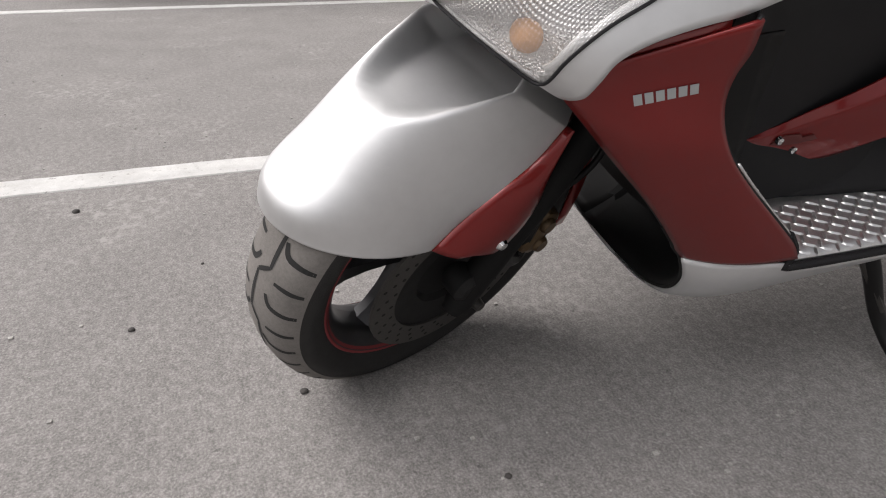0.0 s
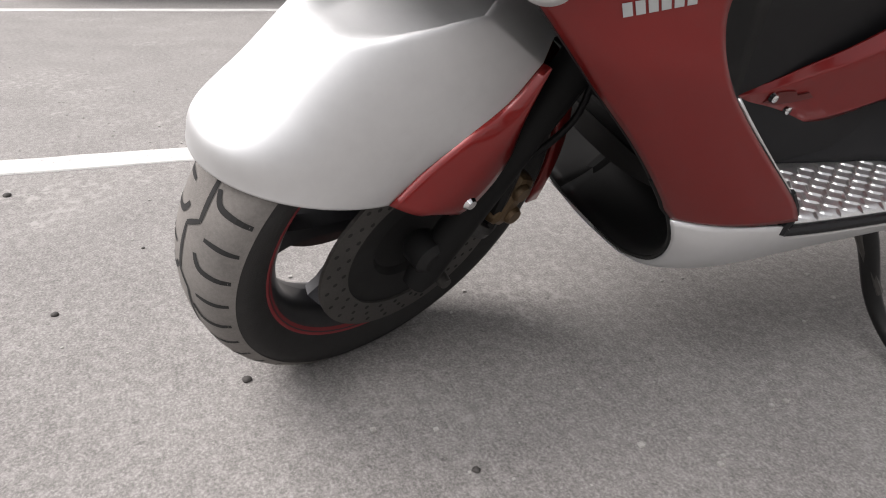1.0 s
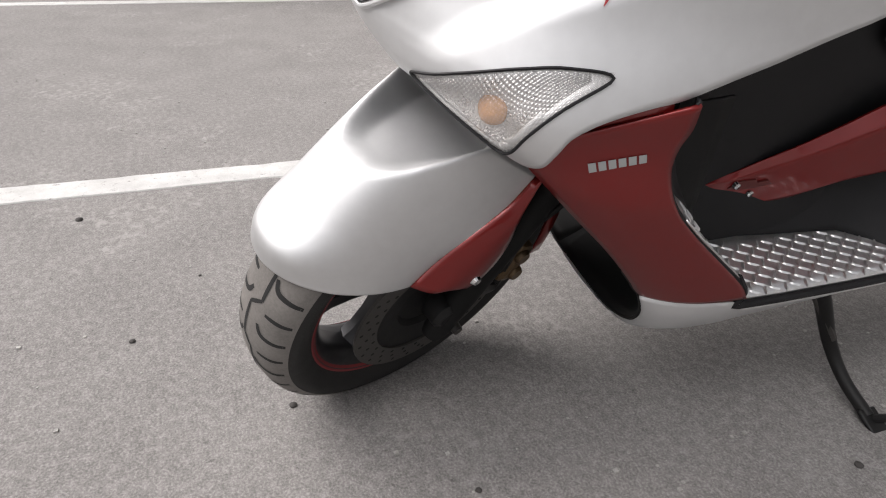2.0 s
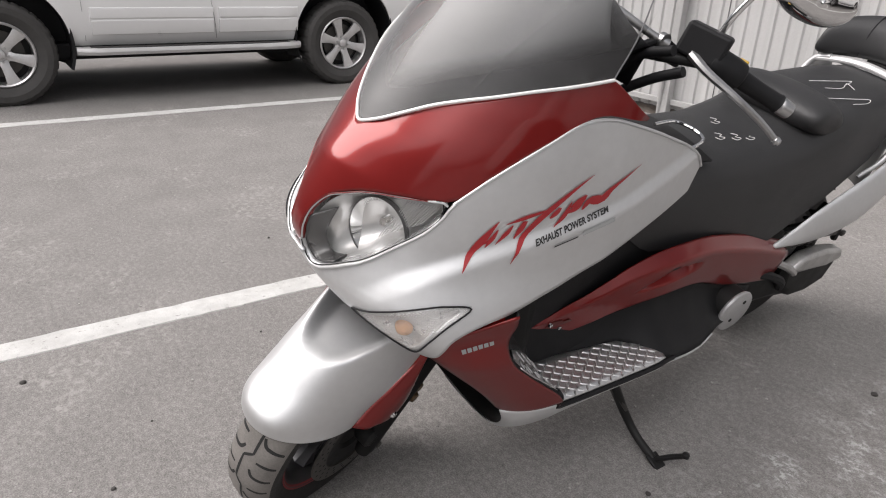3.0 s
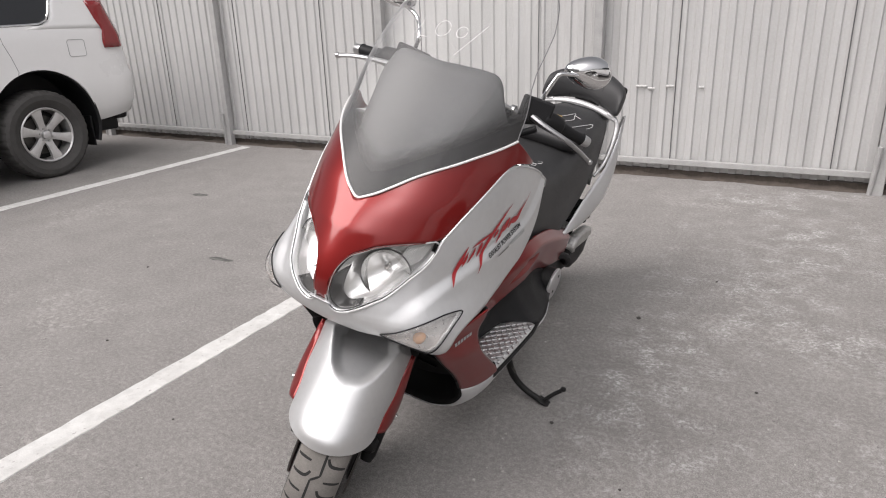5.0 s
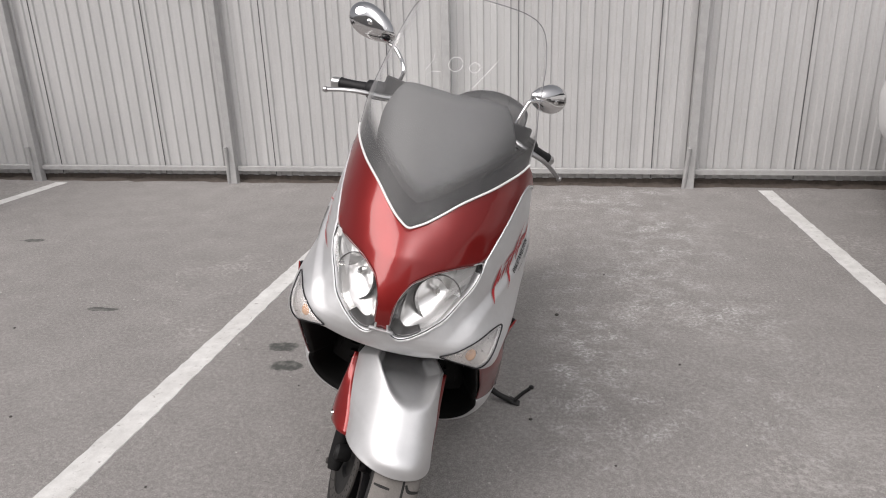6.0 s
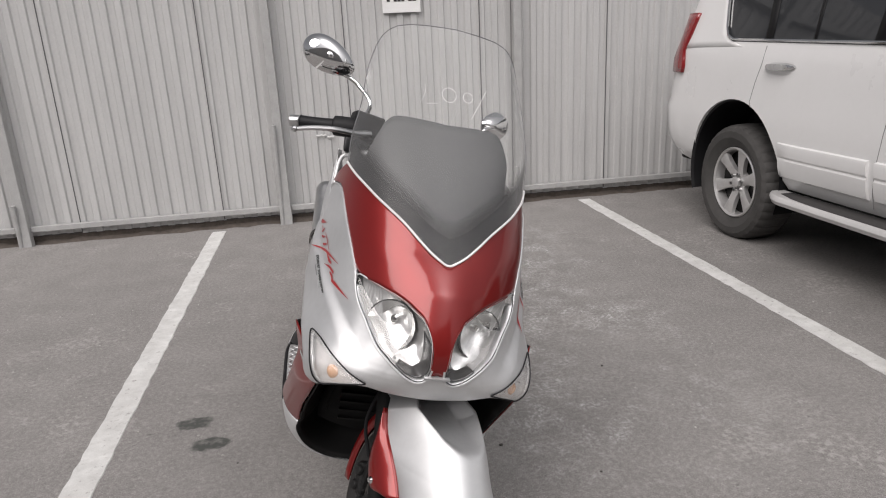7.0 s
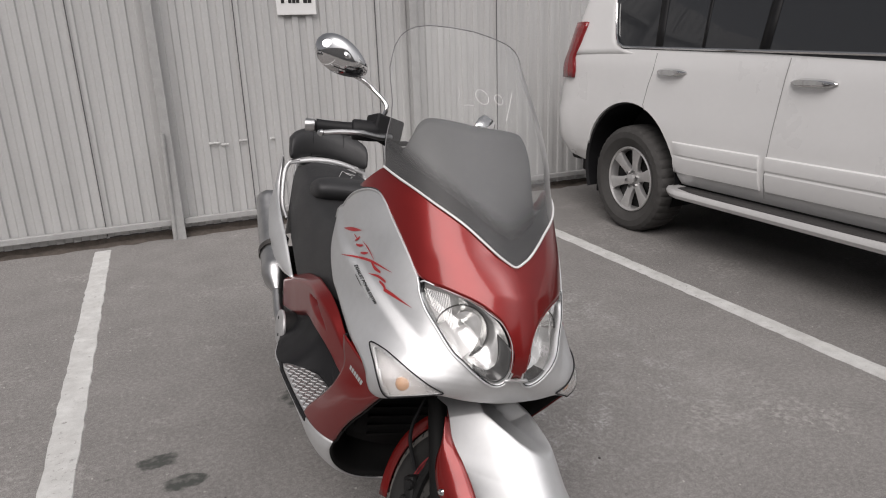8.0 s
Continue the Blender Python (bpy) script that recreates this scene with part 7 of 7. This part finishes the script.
RIGHT_STROKES = [
    ([(0.670, 0.884), (0.602, 0.899), (0.553, 0.909)], (0.0004, 0.0044, 0.0004)),
    ([(0.589, 0.891), (0.577, 0.886), (0.573, 0.881)], (0.0011, 0.0016, 0.0011)),
    ([(0.584, 0.878), (0.571, 0.885), (0.561, 0.893)], (0.0011, 0.0022, 0.0011)),
    ([(0.578, 0.871), (0.564, 0.872), (0.546, 0.878)], (0.0016, 0.0028, 0.0011)),
    ([(0.557, 0.858), (0.542, 0.861), (0.524, 0.867)], (0.0016, 0.0028, 0.0013)),
    ([(0.550, 0.887), (0.522, 0.876), (0.499, 0.859)], (0.0004, 0.0018, 0.0009)),
    ([(0.627, 0.833), (0.521, 0.852), (0.428, 0.850)], (0.0004, 0.0029, 0.0004)),
    ([(0.511, 0.853), (0.495, 0.842), (0.472, 0.839)], (0.0022, 0.0044, 0.0022)),
    ([(0.522, 0.823), (0.482, 0.828), (0.452, 0.824)], (0.0004, 0.0028, 0.0028)),
    ([(0.477, 0.819), (0.460, 0.814), (0.451, 0.804)], (0.0022, 0.0039, 0.0033)),
    ([(0.460, 0.807), (0.425, 0.804), (0.359, 0.795)], (0.0039, 0.0035, 0.0004)),
]


def text_mesh(body, size):
    c = bpy.data.curves.new("words", "FONT")
    c.body, c.size, c.align_x, c.align_y = body, size, "LEFT", "BOTTOM"
    c.offset = size * 0.035
    ob = new("words", c)
    me = bpy.data.meshes.new_from_object(ob.evaluated_get(bpy.context.evaluated_depsgraph_get()))
    bpy.data.objects.remove(ob)
    bpy.data.curves.remove(c)
    return me


def words(body, put, origin, along, up, length, height, name, mat, parent, label):
    """Words laid on the bodywork from origin, in the skin's own terms."""
    me = text_mesh(body, 1.0)
    xs = [v.co.x for v in me.vertices]
    ys = [v.co.y for v in me.vertices]
    w, h = max(xs) - min(xs), max(ys) - min(ys)
    for v in me.vertices:
        u, t = (v.co.x - min(xs)) / w * length, (v.co.y - min(ys)) / h * height
        v.co = put(origin[0] + along[0] * u + up[0] * t, origin[1] + along[1] * u + up[1] * t)
    me.name = name
    me.materials.clear()
    me.materials.append(mat)
    ob = new(name, me)
    ob.parent = parent
    return tagged(ob, label)


def strip(put, a, b, w, name, mat, parent, label=""):
    rows = [[put(a[0] + (b[0] - a[0]) * k / 8 + e * w[0], a[1] + (b[1] - a[1]) * k / 8 + e * w[1]) for e in (0, 1)] for k in range(9)]
    return part(name, grid_surface(rows), mat, parent, label, smooth=False)


for s in (1, -1):
    put = on_skin(s)
    strokes = STROKES if s > 0 else RIGHT_STROKES
    for pts, w in strokes:
        slash(pts, w, put, "slash_mark", MARK_RED, scooter, "red brush-stroke graphic")
    # words read forwards from the nose on the left, and from the seat on the right
    if s > 0:
        words("EXHAUST POWER SYSTEM", put, (0.520, 0.799), (0.868, 0.47), (-0.25, 0.6), 0.110, 0.0165, "lettering", MARK_BLACK, scooter, "small black lettering")
    else:
        words("EXHAUST POWER SYSTEM", put, (0.569, 0.825), (-0.874, -0.486), (-0.60, 0.33), 0.111, 0.013, "lettering", MARK_BLACK, scooter, "small black lettering")
    lower = ((0.590, 0.814), (0.632, 0.836), (0.553, 0.796), (0.584, 0.812)) if s > 0 else ((0.528, 0.795), (0.497, 0.772), (0.556, 0.808), (0.530, 0.792))
    strip(put, lower[0], lower[1], (-0.004 if s > 0 else -0.006, 0.008), "maker_bar", MARK_GREY, scooter, "pale grey bar under the lettering")
    strip(put, lower[2], lower[3], (-0.001, 0.0025), "caption_bar", MARK_BLACK, scooter, "thin dark line of tiny print")
    # maker's badge on the leg shield: plain bars
    leg = lambda y, h: (s * (leg_x(y, h) + 0.0012), y, h)
    for k in range(6):
        y = 0.105 + 0.0097 * k
        h = 0.5905 + 0.0028 * k
        rows = [[leg(y + dy - dh * 0.35, h + dh + dy * 0.29) for dh in (0, 0.0105)] for dy in (0.0, 0.0037, 0.0074)]
        part("badge_bar", grid_surface(rows), MARK_GREY, scooter, "pale silver badge bar", smooth=False)

# chalk numerals on the screen
put = on_skin(1, 0.006)


def chalk(points, name="chalk_mark", r=0.0008, label="white hand-written marker numeral"):
    part(name, tube([Vector(put(a, h)) for a, h in points], r, 5), CHALK, scooter, label)


def oval(ca, ch, ra, rh):
    return [(ca + ra * math.cos(t), ch + rh * math.sin(t)) for t in (2 * math.pi * k / 20 + 0.5 for k in range(20))]


chalk([(-0.088, 1.292), (-0.085, 1.276), (-0.092, 1.262), (-0.100, 1.248)], r=0.0004)
chalk([(-0.080, 1.248), (-0.066, 1.251), (-0.050, 1.252)], r=0.0007)
chalk(oval(-0.015, 1.277, 0.021, 0.017))
chalk(oval(0.042, 1.279, 0.015, 0.012))
chalk([(0.103, 1.304), (0.079, 1.268), (0.054, 1.231)])

# chalk scribbles on the seat: unreadable strokes
for x, y, h in ((-0.03, 1.06, 0.801), (0.05, 0.975, 0.806), (0.06, 1.03, 0.803), (0.064, 1.085, 0.799), (0.03, 1.19, 0.812), (0.045, 1.16, 0.806)):
    part("chalk_scribble", tube([(x - 0.016, y + 0.006, h), (x - 0.004, y + 0.018, h), (x + 0.002, y + 0.002, h), (x + 0.012, y + 0.012, h), (x + 0.016, y - 0.010, h), (x + 0.004, y - 0.016, h)], 0.0008, 5, 20), CHALK, scooter, "white chalk scribble on the seat")
for pts in (((-0.02, 1.42), (0.01, 1.50), (0.03, 1.55), (0.04, 1.50)), ((0.03, 1.42), (0.05, 1.47), (0.035, 1.52), (0.07, 1.50)), ((0.07, 1.38), (0.10, 1.44), (0.12, 1.50), (0.13, 1.47), (0.12, 1.42))):
    part("chalk_scribble", tube([(x, y, lerp1([(1.20, 0.823), (1.32, 0.869), (1.42, 0.892), (1.60, 0.906)], y) - 0.16 * max(0.0, x - 0.07)) for x, y in pts], 0.0008, 5, 20), CHALK, scooter, "white chalk scribble on the seat")

# ---- small things about the place ----
rng = random.Random(3)


def pebble(x, y, r):
    bm = bmesh.new()
    r *= 0.72
    bmesh.ops.create_icosphere(bm, subdivisions=2, radius=r)
    for v in bm.verts:
        v.co *= 1 + 0.3 * noise.noise(v.co * (1.2 / r) + Vector((x * 9, y * 7, 0)))
        v.co.z *= 0.6
    ob = part("stone", bm, PEBBLE)
    ob.location = (x, y, r * 0.30)
    tagged(ob, "small dark stone on the asphalt", "stone", "loose stones")


for x, y, r in ((0.62, 1.428, 0.010), (0.70, 2.335, 0.014), (-0.039, 0.373, 0.008), (0.223, 0.627, 0.009), (0.481, 0.851, 0.007), (-0.608, 0.23, 0.012), (-0.55, 0.9, 0.006), (-1.3, 1.2, 0.008), (1.2, 1.9, 0.008), (-0.25, 0.5, 0.005), (0.9, 1.2, 0.006), (-1.9, 1.9, 0.009), (0.95, 2.9, 0.008), (-0.3, 1.55, 0.005)):
    pebble(x, y, r)
bm = bmesh.new()
for k in range(900):
    x, y = rng.uniform(-2.5, 2.6), rng.uniform(-0.6, 4.8)
    r = rng.uniform(0.0012, 0.0035)
    box(bm, (x - r, y - r, 0), (x + r, y + r, r * 0.9), None)
tagged(part("grit", bm, GRIT, smooth=False), "fine pale grit scattered on the asphalt", "grit", kind="stuff")

# plates on the fence: their writing kept as plain bars
for x, z in ((0.803, 1.628), (-2.510, 1.650)):
    sign = thing("sign", "small white plate with dark characters fixed to the fence", "sign", pose(x, FENCE_Y - 0.012, z), "plates on the fence")
    part("plate", boxed((-0.152, -0.006, 0.0), (0.152, 0.0, 0.21)), SIGN_WHITE, sign, smooth=False, bevel=0.003)
    for k, (a, b) in enumerate(((-0.115, -0.09), (-0.06, -0.035), (-0.03, -0.005), (0.0, 0.025), (0.055, 0.085), (0.09, 0.118))):
        part("character_bar", boxed((a, -0.0085, 0.085), (b, -0.006, 0.135)), MARK_BLACK, sign, smooth=False)
